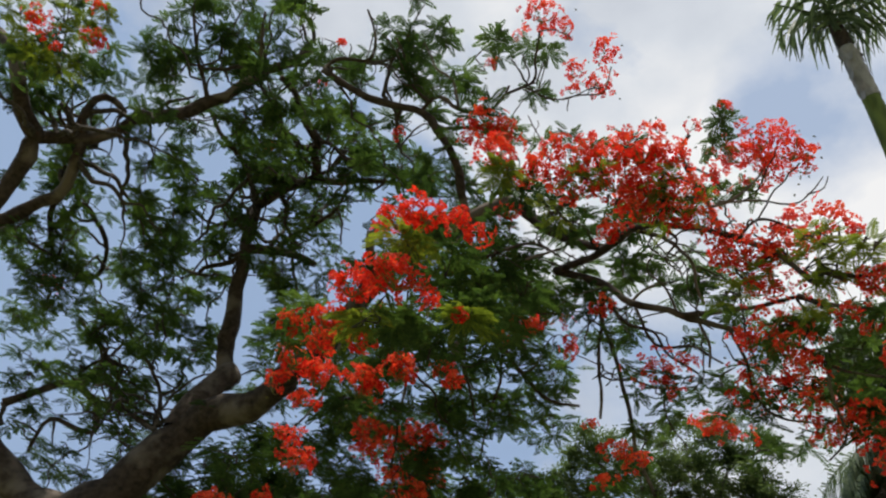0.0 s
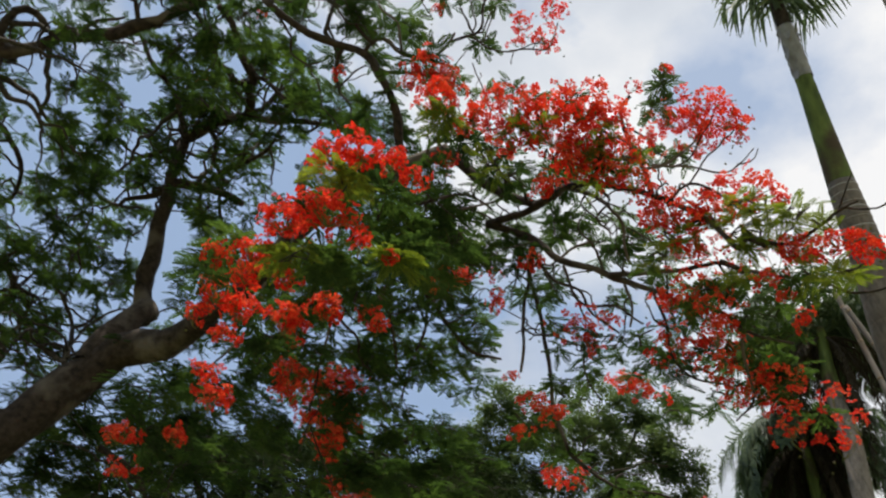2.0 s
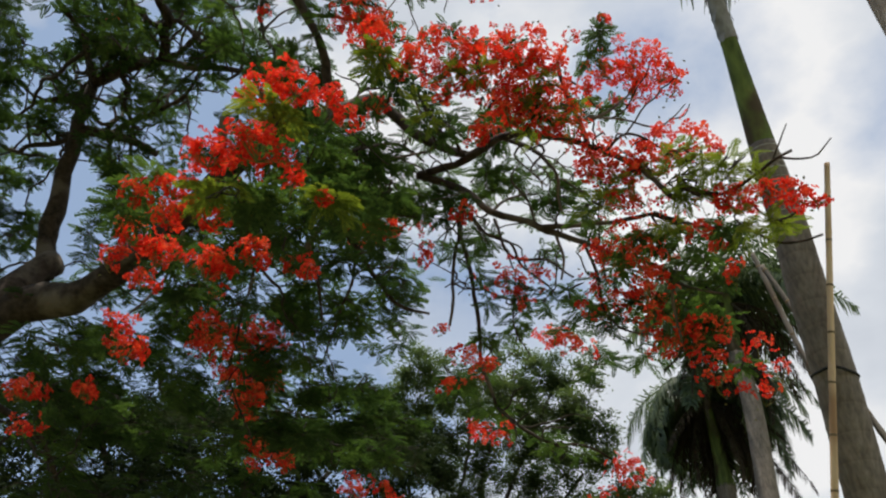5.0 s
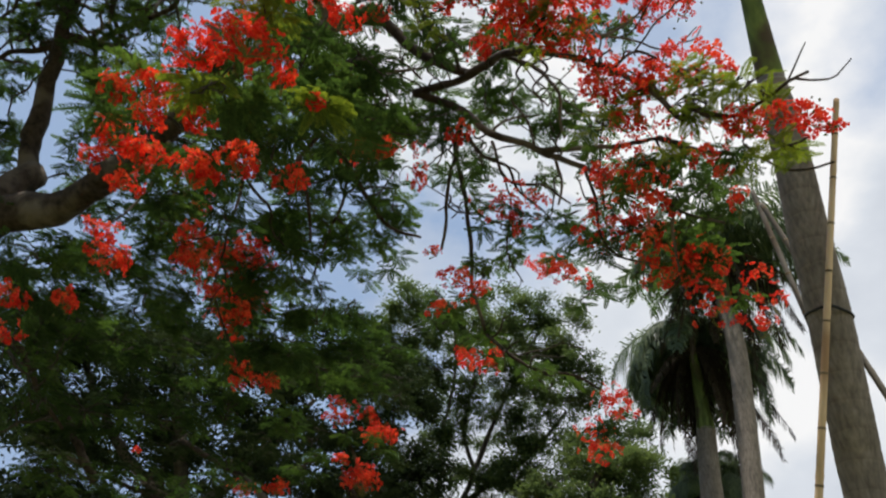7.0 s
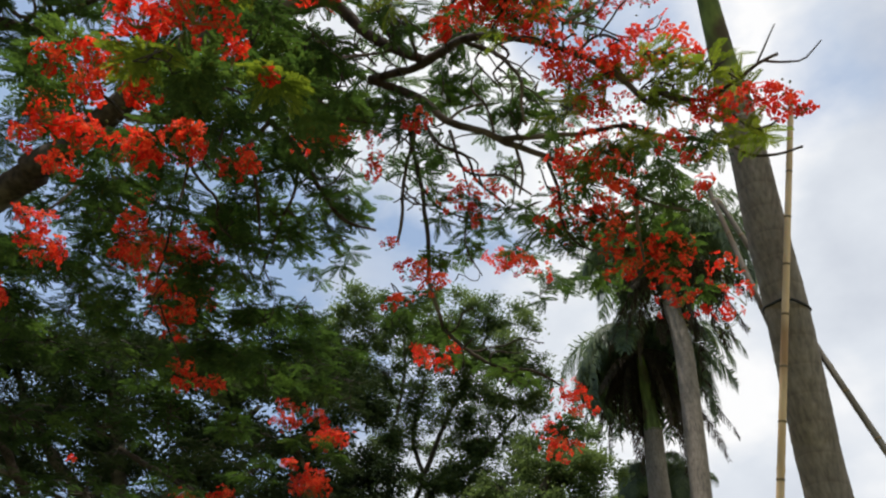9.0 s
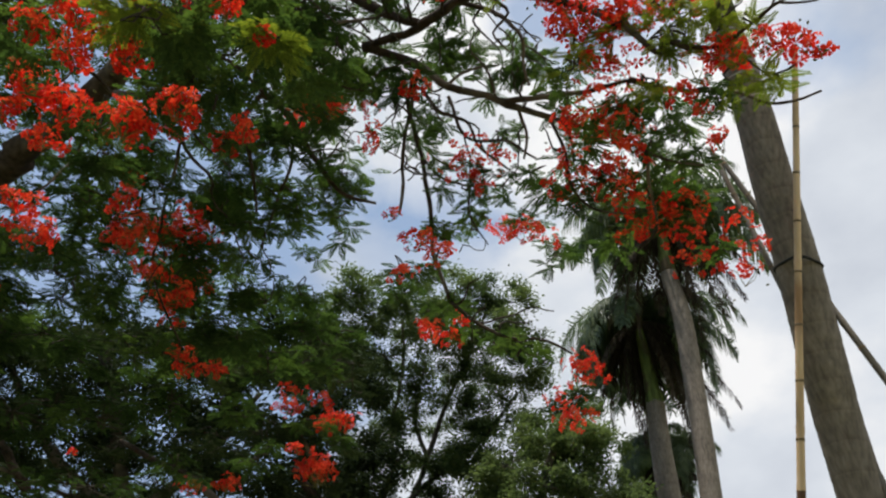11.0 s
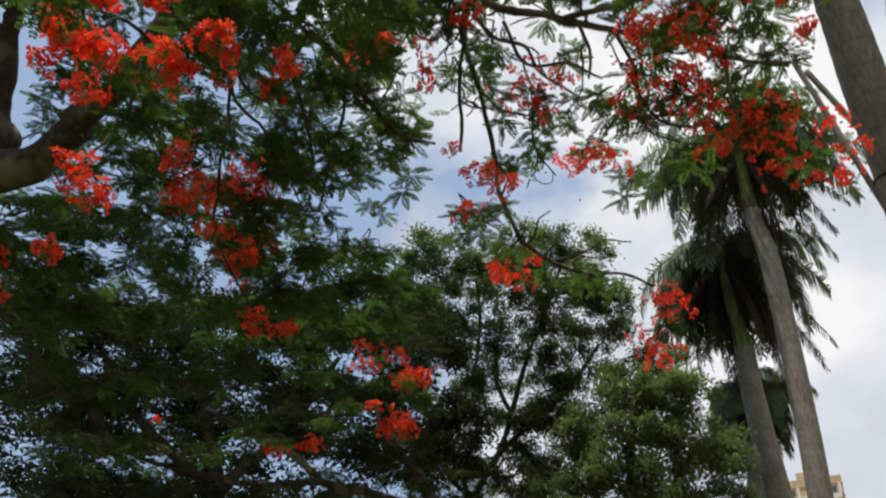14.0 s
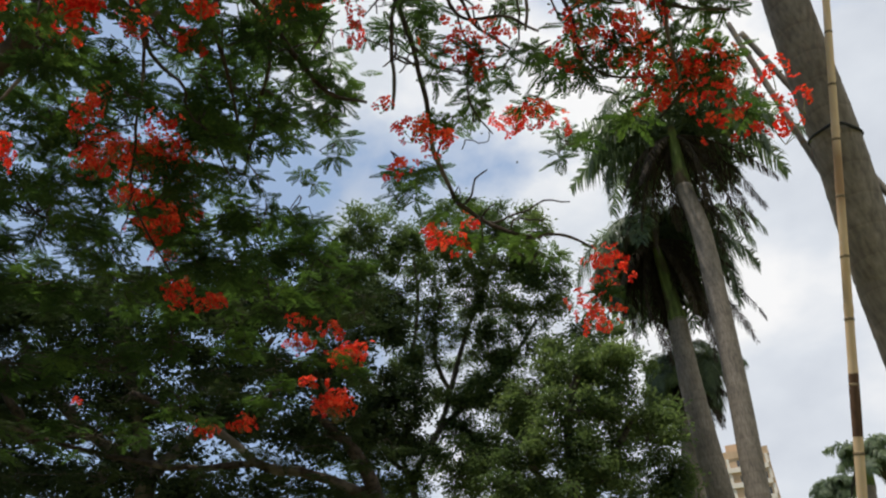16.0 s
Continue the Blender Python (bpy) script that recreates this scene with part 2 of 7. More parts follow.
# ---- building blocks ----
def mesh_from(name, verts, faces, material, smooth=False):
    me = bpy.data.meshes.new(name)
    verts = np.asarray(verts, dtype=np.float32)
    faces = np.asarray(faces, dtype=np.int32)
    k = faces.shape[1]
    me.vertices.add(len(verts))
    me.vertices.foreach_set("co", verts.ravel())
    me.loops.add(faces.size)
    me.loops.foreach_set("vertex_index", faces.ravel())
    me.polygons.add(len(faces))
    me.polygons.foreach_set("loop_start", np.arange(0, faces.size, k, dtype=np.int32))
    me.update(calc_edges=True)
    me.polygons.foreach_set("use_smooth", np.full(len(faces), smooth))
    me.materials.append(material)
    return me


def part(name, mesh, parent, label="", kind=""):
    ob = new(name, mesh)
    ob.parent = parent
    return tagged(ob, label=label, kind=kind)


def thing(name, at, label, category, group=""):
    ob = new(name)
    ob.location = at
    ob.empty_display_size = 0.2
    return tagged(ob, label, category, group)


def smooth_path(points, step):
    """Catmull-Rom through the points, in steps of about that length; also the share of the way for each."""
    p = [np.array(q, float) for q in points]
    p = [2 * p[0] - p[1]] + p + [2 * p[-1] - p[-2]]
    out = []
    for i in range(1, len(p) - 2):
        a, b, c, d = p[i - 1], p[i], p[i + 1], p[i + 2]
        n = max(2, int(np.linalg.norm(c - b) / step))
        for j in range(n):
            t = j / n
            out.append(0.5 * (2 * b + (c - a) * t + (2 * a - 5 * b + 4 * c - d) * t * t + (3 * b - a - 3 * c + d) * t ** 3))
    out.append(p[-2])
    out = np.array(out)
    s = np.concatenate([[0], np.cumsum(np.linalg.norm(np.diff(out, axis=0), axis=1))])
    return out, s / s[-1]


def tube(path, radii, sides=8, wobble=0.0, rng=None, close=True):
    """Rings along a path as verts and quads (ends closed by a shrunken ring)."""
    path, radii = np.asarray(path, float), np.asarray(radii, float)
    tang = np.gradient(path, axis=0)
    tang /= np.linalg.norm(tang, axis=1)[:, None] + 1e-9
    ref = np.array([0.0, 0.0, 1.0]) if abs(tang[0][2]) < 0.8 else np.array([1.0, 0.0, 0.0])
    u = np.cross(ref, tang[0])
    u /= np.linalg.norm(u)
    verts, faces = [], []
    ang = np.linspace(0, 2 * np.pi, sides, endpoint=False)
    if close:
        path = np.concatenate([path, path[-1:]])
        tang = np.concatenate([tang, tang[-1:]])
        radii = np.concatenate([radii, [radii[-1] * 0.05]])
    for i, (c, t, r) in enumerate(zip(path, tang, radii)):
        u = u - t * (u @ t)
        u /= np.linalg.norm(u) + 1e-9
        v = np.cross(t, u)
        rr = r * (1 + (rng.uniform(-wobble, wobble, sides) if rng is not None else 0))
        verts.append(c + np.outer(np.cos(ang) * rr, u) + np.outer(np.sin(ang) * rr, v))
        if i:
            a, b = (i - 1) * sides, i * sides
            k = np.arange(sides)
            faces.append(np.stack([a + k, a + (k + 1) % sides, b + (k + 1) % sides, b + k], 1))
    return np.concatenate(verts), np.concatenate(faces)


def joined(pieces):
    """Several (verts, quads) as one."""
    vs, fs, k = [], [], 0
    for v, f in pieces:
        vs.append(v)
        fs.append(f + k)
        k += len(v)
    return np.concatenate(vs), np.concatenate(fs)


def quad_leaf(length, width, base=(0, 0, 0), way=(1, 0, 0), side=(0, 1, 0), droop=0.0, at=0.45):
    base, way, side = np.array(base, float), np.array(way, float), np.array(side, float)
    mid = base + way * length * at
    tip = base + way * length + np.array([0, 0, -droop * length])
    return [base, mid - side * width / 2, tip, mid + side * width / 2]


def feather_leaf(pairs, seed, broad=0.090):
    """A twice-feathered leaf one metre long along +x: a thin rib and close side feathers that grow shorter to both ends, all nearly in one plane."""
    rng = np.random.default_rng(seed)
    v = []
    bend = rng.uniform(0.12, 0.34)
    sway = rng.uniform(-0.12, 0.12)
    for i in range(pairs):
        s = 0.15 + 0.83 * i / (pairs - 1)
        root = np.array([s, sway * s * s, -bend * s * s])
        size = 0.18 * math.sin(math.pi * (0.16 + 0.74 * (i / (pairs - 1)) ** 0.9)) + 0.04
        for sg in (-1, 1):
            a = radians(rng.uniform(60, 74) - 22 * i / pairs)
            way = np.array([math.cos(a), sg * math.sin(a), -0.16 + rng.normal(0, 0.10)])
            way /= np.linalg.norm(way)
            side = np.cross(way, (0, 0, 1))
            side = side / np.linalg.norm(side) + np.array([0, 0, rng.uniform(-0.22, 0.22)])
            v += quad_leaf(size * rng.uniform(0.88, 1.08), broad, root, way, side, 0.12, 0.5)
    for s0, s1 in ((0, 0.5), (0.5, 1.0)):
        z0, z1 = -bend * s0 * s0, -bend * s1 * s1
        y0, y1 = sway * s0 * s0, sway * s1 * s1
        v += [(s0, y0 - 0.006, z0), (s0, y0 + 0.006, z0), (s1, y1 + 0.004, z1), (s1, y1 - 0.004, z1)]
    v = np.array(v, float)
    return v, np.arange(len(v)).reshape(-1, 4)


def leaf_spray(count, spread, size, seed):
    """A twig's worth of broad small leaves, for trees farther off."""
    rng = np.random.default_rng(seed)
    v = []
    for _ in range(count):
        c = rng.normal(0, 1, 3) * np.array([1, 1, 0.6]) * spread * 0.5
        az, dip = rng.uniform(0, 2 * np.pi), rng.uniform(-0.7, 0.3)
        way = np.array([math.cos(az) * math.cos(dip), math.sin(az) * math.cos(dip), math.sin(dip)])
        side = np.cross(way, rng.normal(0, 0.5, 3) + np.array([0, 0, 1.0]))
        side /= np.linalg.norm(side)
        v += quad_leaf(size * rng.uniform(0.7, 1.25), size * 0.5, c, way, side, 0.1)
    v = np.array(v, float)
    return v, np.arange(len(v)).reshape(-1, 4)


def frames_for(ways, normals):
    x = ways / np.linalg.norm(ways, axis=1)[:, None]
    z = normals - x * np.sum(normals * x, axis=1)[:, None]
    z /= np.linalg.norm(z, axis=1)[:, None] + 1e-9
    y = np.cross(z, x)
    return np.stack([x, y, z], 2)


def scattered(templates, places, turns, sizes, rng):
    """Copies of the templates at the places, as one (verts, quads)."""
    pieces, pick = [], rng.integers(0, len(templates), len(places))
    for k, (tv, tf) in enumerate(templates):
        sel = np.where(pick == k)[0]
        if not len(sel):
            continue
        v = np.einsum("nij,vj->nvi", turns[sel], tv) * sizes[sel][:, None, None] + places[sel][:, None, :]
        f = tf[None] + (np.arange(len(sel)) * len(tv))[:, None, None]
        pieces.append((v.reshape(-1, 3), f.reshape(-1, 4)))
    return joined(pieces)


LEAVES = [feather_leaf(n, 20 + n) for n in (9, 10, 11, 12)]
FINE_LEAVES = [feather_leaf(n, 40 + n, 0.040) for n in (24, 26, 28)]
SPRAYS = [leaf_spray(32, 0.34, 0.110, 60 + k) for k in range(4)]


def flower(seed):
    """One open flower facing +z: four spoon petals and a raised one, about 9 cm across."""
    rng = np.random.default_rng(seed)
    v = []
    for k in range(5):
        a = 2 * np.pi * k / 5 + rng.uniform(-0.15, 0.15)
        r, w = rng.uniform(0.044, 0.060), rng.uniform(0.030, 0.042)
        o, s = np.array([math.cos(a), math.sin(a), 0]), np.array([-math.sin(a), math.cos(a), 0])
        lift = rng.uniform(-0.01, 0.02)
        root, neck = o * 0.004, o * r * 0.4 + np.array([0, 0, 0.012])
        l1, l2 = o * r * 0.72 + s * w / 2 + np.array([0, 0, 0.016 + lift]), o * r * 0.72 - s * w / 2 + np.array([0, 0, 0.016 + lift])
        tip = o * r + np.array([0, 0, lift])
        v += [root, neck - s * w * 0.28, l2, neck, root, neck, l1, neck + s * w * 0.28, neck, l2, tip, l1]
    v = np.array(v, float)
    return v, np.arange(len(v)).reshape(-1, 4)


FLOWERS = [flower(100 + k) for k in range(5)]


# ---- ground ----
def ground():
    xs = np.concatenate([[-2500, -600, -150, -60], np.linspace(-30, 40, 36), [70, 160, 600, 2500]])
    ys = np.concatenate([[-2500, -600, -150, -40], np.linspace(-15, 55, 36), [80, 170, 600, 2500]])
    v = [(x, y, 0.10 * noise.noise((x * 0.15, y * 0.15, 0)) if -30 <= x <= 40 and -15 <= y <= 55 else 0.0) for y in ys for x in xs]
    w = len(xs)
    f = [(j * w + i, j * w + i + 1, (j + 1) * w + i + 1, (j + 1) * w + i) for j in range(len(ys) - 1) for i in range(w - 1)]
    ob = new("ground", mesh_from("ground", v, f, GRASS, True))
    tagged(ob, "wide level lawn of short grass, coloured pale to bounce light", "ground", kind="structure")


ground()


# ---- flame tree ----
FLOWER_MESHES = [mesh_from("flower", v, f, PETAL) for v, f in FLOWERS]
SMALL = (0.15, 0.24)              # leaf lengths high in the crown
TINY = (0.12, 0.20)               # and on the flowering outer boughs


def crooked(path, amount, share):
    """Bends and kinks along a branch, fading at its two ends."""
    out = []
    for p, s in zip(path, share):
        q = Vector(p)
        k = noise.noise_vector(q * 2.6) * amount + noise.noise_vector(q * 7.0 + Vector((3, 1, 7))) * amount * 0.45
        out.append(np.array(k) * min(1.0, 5 * s, 5 * (1 - s)))
    return np.array(out)


class Tree:
    """Gathers the branches of one tree, so that twigs can grow from the nearest of them."""

    def __init__(self, name, at, label, category, seed):
        self.root = thing(name, at, label, category)
        self.at = np.array(at, float)
        self.rng = np.random.default_rng(seed)
        self.single = 0
        self.wood, self.twigs, self.leaf_at, self.leaf_way, self.leaf_up, self.leaf_size = [], [], [], [], [], []

    def branch(self, points, r0, r1, name="branch", material=None, sides=None, label=""):
        if points[0][0] < -3.2 and r0 < 0.09:
            r0, r1 = r0 * 1.35, r1 * 1.35
        path, share = smooth_path(points, max(0.05, min(0.25, r0 * 2.5)))
        thin = r0 < 0.03
        path = path + crooked(path, min(0.05, 0.012 + 0.5 * r0) if r0 < 0.12 else 0.05, share)
        radii = r0 + (r1 - r0) * share
        radii = radii * (1 + 0.07 * np.sin(share * 23 + self.rng.uniform(0, 6)))
        if r0 > 0.1:
            radii = radii * (1 + 0.16 * np.array([noise.noise(Vector(p) * 2.3) for p in path]))
        v, f = tube(path, radii, sides or (6 if thin else 12), 0.06, self.rng)
        self.wood.append(np.concatenate([path, radii[:, None]], 1))
        return part(name, mesh_from(name, v - self.at, f, material or BARK, True), self.root, label)

    def side_shoots(self, count, where, r0=0.022, reach=(0.3, 0.9), leafy=0.0, bend=0.13):
        """Crooked thin shoots off the branches so far; leafy: how full a plate of leaves each one ends in."""
        ends = []
        w, rng = np.concatenate(self.wood), self.rng
        w = w[(w[:, 3] < 0.10) & where(w)]
        for i in rng.integers(0, len(w), count):
            a, r = w[i, :3], min(r0, w[i, 3] * 0.7)
            way = rng.normal(0, 1, 3) + np.array([0, 0, 0.25])
            way /= np.linalg.norm(way)
            n = rng.uniform(*reach)
            turn = rng.normal(0, 0.35, 3)
            path, share = smooth_path([a, a + way * n * 0.35, a + (way + turn) * n * 0.7, a + (way + turn * 1.2 + np.array([0, 0, -0.15])) * n], 0.07)
            path = path + crooked(path, bend, share)
            radii = r * (1 - share) + 0.006 * share
            self.twigs.append(tube(path, radii, 5))
            self.wood.append(np.concatenate([path, radii[:, None]], 1))
            if leafy:
                ends += [path[-1], path[len(path) * 2 // 3]]
        for e in ends:
            self.clump(e + np.array([0, 0, 0.14]), rng.uniform(0.16, 0.34), rng.uniform(0.08, 0.16), leafy, SMALL, reach=0.6)

    def nearest(self, c):
        w = np.concatenate(self.wood)
        d = np.linalg.norm(w[:, :3] - c, axis=1) + w[:, 2] * 6
        return w[np.argmin(d)]

    def clump(self, c, rh, rv, amount=1.0, size=(0.18, 0.28), droop=-0.10, reach=2.2, per=14, squash=0.62, wide=0.98):
        """Rosettes of leaves at the ends of twigs, within a flattened ball round c, fed from the nearest branch."""
        c, rng = np.array(c, float), self.rng
        rh, flat = rh * wide, rv * squash
        n = max(6, int(amount * 142 * rh * max(rv, 0.12) / (0.38 * (size[0] + size[1]) / 0.76) + 3))
        w = self.nearest(c)
        start = w[:3]
        if np.linalg.norm(start - c) < reach:
            mid = (start + c) / 2 + rng.normal(0, 0.14, 3) + np.array([0, 0, 0.06])
            path, share = smooth_path([start, mid, c], 0.12)
            path = path + rng.normal(0, 0.018, path.shape)
            r = min(0.036, max(0.014, w[3] * 0.6))
            self.twigs.append(tube(path, r + (0.009 - r) * share, 5))
        for _ in range(max(2, round(n / per))):
            u = rng.normal(0, 1, 3)
            u *= rng.uniform(0.1, 1) ** 0.5 / np.linalg.norm(u)
            e = c + u * np.array([rh, rh, flat])
            m = (c + e) / 2 + rng.normal(0, 0.07, 3)
            path, share = smooth_path([c, m, e], 0.1)
            self.twigs.append(tube(path + rng.normal(0, 0.010, path.shape), 0.009 - 0.004 * share, 4))
            a0 = rng.uniform(0, 6.28)
            k = max(3, int(per * rng.uniform(0.7, 1.3)))
            for i in range(k):
                az = a0 + 6.28 * i / k + rng.normal(0, 0.25)
                way = np.array([math.cos(az) + u[0] * 0.5, math.sin(az) + u[1] * 0.5, droop + rng.normal(0, 0.11)])
                self.leaf_at.append(e + rng.normal(0, 0.03, 3))
                self.leaf_way.append(way)
                self.leaf_up.append(np.array([0, 0, 1.0]) + rng.normal(0, 0.18, 3))
                self.leaf_size.append(rng.uniform(*size))

    def flowers(self, c, rh, rv, spacing=0.0060):
        """A truss of open flowers over a knot of buds and stalks."""
        c, rng = np.array(c, float), self.rng
        area = 3.25 * rh * (rh + rv)
        loose = 1.14 if c[0] < 1.2 else 1.36          # the outer boughs carry looser trusses
        rh, rv = rh * loose, rv * (loose - 0.04)
        n = max(6, int((1.22 if c[0] < 1.2 and c[2] > 6.0 else 1.1 if c[0] > 1.2 else 1.0) * area / spacing))
        ways = rng.normal(0, 1, (n, 3))
        ways[:, 2] = np.abs(ways[:, 2]) * 0.9 - 0.25
        ways /= np.linalg.norm(ways, axis=1)[:, None]
        out = rng.uniform(0.35, 1.08, n)
        lump = 0.80 + 0.45 * np.array([noise.noise((w[0] * 2.2 + c[0] * 5, w[1] * 2.2 + c[1] * 5, w[2] * 2.2)) for w in ways])
        places = c + ways * np.array([rh, rh, rv]) * (out * lump)[:, None]
        face = ways + rng.normal(0, 0.45, (n, 3)) + np.array([0, 0, 0.25])
        turns = frames_for(np.cross(face, rng.normal(0, 1, (n, 3))), face)
        sizes = rng.uniform(0.62, 0.98, n)
        # stalks and buds below the petals
        k = max(3, n // 4)
        pieces = []
        foot = c - np.array([0, 0, rv * 0.7])
        for i in range(k):
            q = places[rng.integers(n)]
            pieces.append(tube([foot, (foot + q) / 2 + rng.normal(0, 0.02, 3), q], [0.004, 0.003, 0.0025], 3))
        for i in range(k):
            b = c + rng.normal(0, 0.45, 3) * np.array([rh, rh, rv]) - np.array([0, 0, rv * 0.25])
            d = rng.normal(0, 1, 3)
            d /= np.linalg.norm(d)
            pieces.append(tube([b, b + d * 0.012, b + d * 0.024], [0.004, 0.010, 0.004], 4))
        bv, bf = joined(pieces)
        if c[1] < 4.28 and self.single + n < 300:
            # the nearest trusses: every flower by itself
            self.single += n
            ob = part("flower_truss", mesh_from("flower_truss", bv - c, bf, BUD), self.root, "olive stalks and buds with open scarlet flowers", kind="stuff")
            ob.location = c - self.at
            for i in range(n):
                fl = part("flower", FLOWER_MESHES[i % len(FLOWER_MESHES)], ob)
                fl.matrix_local = Matrix.LocRotScale(Vector(places[i] - c), Matrix(turns[i].tolist()).to_quaternion(), Vector([sizes[i]] * 3))
        else:
            v, f = scattered(FLOWERS, places, turns, sizes, rng)
            ob = part("flower_truss", mesh_from("flower_truss", v - c, f, PETAL), self.root, kind="stuff")
            ob.location = c - self.at
            part("bud_stalk", mesh_from("bud_stalk", bv - c, bf, BUD), ob, "olive buds and thin stalks", kind="stuff")
        w = self.nearest(foot)
        if np.linalg.norm(w[:3] - foot) < 1.4:
            mid = (w[:3] + foot) / 2 + rng.normal(0, 0.05, 3)
            path, share = smooth_path([w[:3], mid, foot], 0.1)
            self.twigs.append(tube(path, 0.009 - 0.004 * share, 4))

    def finish(self, templates, material, singles=None, twig_material=None, name="foliage"):
        rng = self.rng
        places, ways = np.array(self.leaf_at), np.array(self.leaf_way)
        turns, sizes = frames_for(ways, np.array(self.leaf_up)), np.array(self.leaf_size)
        rest = np.ones(len(places), bool)
        if singles:
            near = np.where(singles(places))[0][:280]
            rest[near] = False
            meshes = [mesh_from("leaf", v, f, material) for v, f in FINE_LEAVES]
            for i in near:
                ob = part("leaf", meshes[i % len(meshes)], self.root)
                m = Matrix(turns[i].tolist()).to_4x4()
                ob.matrix_local = Matrix.LocRotScale(Vector(places[i] - self.at), m.to_quaternion(), Vector([sizes[i]] * 3))
        v, f = scattered(templates, places[rest], turns[rest], sizes[rest], rng)
        part(name, mesh_from(name, v - self.at, f, material), self.root, kind="stuff")
        if self.twigs:
            v, f = joined(self.twigs)
            part("twig_work", mesh_from("twig_work", v - self.at, f, twig_material or TWIG, True), self.root, kind="stuff")
        self.twigs, self.leaf_at, self.leaf_way, self.leaf_up, self.leaf_size = [], [], [], [], []


flame = Tree("flame_tree", (-6.43, 9.82, 0.00), "wide flame tree with scarlet flower trusses and feathery green leaves", "tree", 5)
flame.branch([(-6.43, 9.82, -0.10), (-6.28, 9.65, 2.30), (-5.53, 9.22, 5.11)], 0.55, 0.342, "trunk", sides=20, label="thick grey-brown trunk")
flame.branch([(-5.53, 9.22, 5.11), (-5.21, 9.19, 5.64), (-4.94, 9.20, 5.94), (-4.57, 9.19, 6.59), (-4.12, 9.09, 7.10), (-3.47, 8.80, 7.13), (-2.84, 8.17, 7.18)], 0.3351, 0.1500)
flame.branch([(-2.90, 8.16, 7.19), (-2.32, 7.68, 7.43), (-1.70, 6.88, 7.80), (-1.11, 6.42, 7.97), (-0.56, 6.12, 8.19), (-0.19, 5.94, 8.25)], 0.1500, 0.0900)
flame.branch([(-5.21, 9.19, 5.64), (-5.70, 9.15, 5.64), (-6.11, 9.18, 5.83), (-6.64, 9.01, 6.23), (-7.27, 8.70, 6.64)], 0.2394, 0.1926)
flame.branch([(-4.45, 9.10, 6.85), (-4.36, 9.22, 7.40), (-4.27, 9.45, 7.92), (-4.20, 9.58, 8.15)], 0.1900, 0.1850)
flame.branch([(-4.24, 9.54, 7.94), (-4.28, 9.58, 8.23), (-4.40, 9.60, 8.50), (-4.44, 9.52, 8.76), (-4.46, 9.41, 9.23), (-4.41, 9.10, 9.79), (-4.37, 8.80, 10.13), (-4.31, 8.54, 10.71)], 0.1551, 0.0839)
flame.branch([(-4.31, 8.54, 10.71), (-3.93, 8.31, 10.81), (-3.59, 8.11, 10.84), (-3.29, 7.97, 10.80), (-3.29, 7.53, 10.91), (-3.21, 7.37, 10.92), (-3.40, 6.99, 11.02), (-3.50, 6.62, 11.12), (-3.65, 6.37, 11.11)], 0.0746, 0.0339)
flame.branch([(-3.29, 7.97, 10.80), (-2.92, 7.88, 10.60), (-2.53, 7.70, 10.47), (-1.77, 7.42, 10.09), (-1.32, 7.29, 9.75)], 0.0445, 0.0155)
flame.branch([(-4.31, 8.54, 10.71), (-4.39, 8.03, 10.85), (-4.53, 7.70, 10.92), (-4.76, 7.33, 10.97), (-4.80, 7.05, 11.02), (-4.84, 6.88, 10.99)], 0.0466, 0.0178)
flame.branch([(-4.38, 8.89, 10.03), (-4.04, 8.88, 10.06), (-3.60, 8.89, 9.95), (-3.21, 8.88, 9.81)], 0.0643, 0.0353)
flame.branch([(-3.92, 8.90, 10.09), (-3.55, 8.63, 10.23), (-3.15, 8.36, 10.21), (-2.87, 8.10, 10.28), (-2.68, 7.75, 10.38)], 0.0364, 0.0169)
flame.branch([(-4.39, 8.93, 9.98), (-4.65, 9.11, 9.96), (-5.12, 9.22, 9.89), (-5.19, 9.26, 9.79), (-5.52, 9.26, 9.91)], 0.0367, 0.0192)
flame.branch([(-4.36, 8.61, 10.47), (-4.62, 8.72, 10.54), (-4.85, 8.80, 10.48), (-5.21, 8.91, 10.47)], 0.0370, 0.0192)
flame.branch([(-4.33, 8.75, 10.20), (-4.18, 8.67, 10.20), (-4.02, 8.72, 10.08), (-3.83, 8.65, 10.09), (-3.85, 8.42, 10.16)], 0.0275, 0.0133)
flame.branch([(-7.04, 6.88, 7.75), (-6.64, 6.57, 8.49), (-6.40, 6.30, 8.96), (-6.32, 6.13, 9.17), (-6.19, 6.26, 9.33), (-5.84, 6.36, 9.51), (-5.54, 6.40, 9.69), (-5.37, 6.36, 9.97)], 0.1229, 0.0750)
flame.branch([(-5.37, 6.36, 9.97), (-4.99, 6.50, 10.24), (-4.63, 6.51, 10.57), (-4.13, 6.38, 10.90), (-3.83, 6.26, 11.11), (-3.53, 6.23, 11.24), (-3.18, 6.00, 11.27)], 0.0750, 0.0417)
flame.branch([(-6.32, 6.13, 9.17), (-6.32, 5.74, 9.17), (-6.31, 5.34, 9.32), (-6.50, 5.20, 9.70), (-6.90, 5.20, 10.10), (-7.60, 5.00, 10.50)], 0.0819, 0.0300)
flame.branch([(-5.89, 6.35, 9.48), (-5.93, 6.17, 9.59), (-5.83, 6.06, 9.89), (-5.62, 6.10, 10.01), (-5.50, 6.29, 9.95)], 0.0496, 0.0333)
flame.branch([(-7.18, 7.12, 8.45), (-6.86, 7.09, 8.62), (-6.60, 7.03, 8.76), (-6.27, 6.94, 8.97), (-6.09, 6.74, 9.15), (-5.91, 6.38, 9.44)], 0.0775, 0.0496)
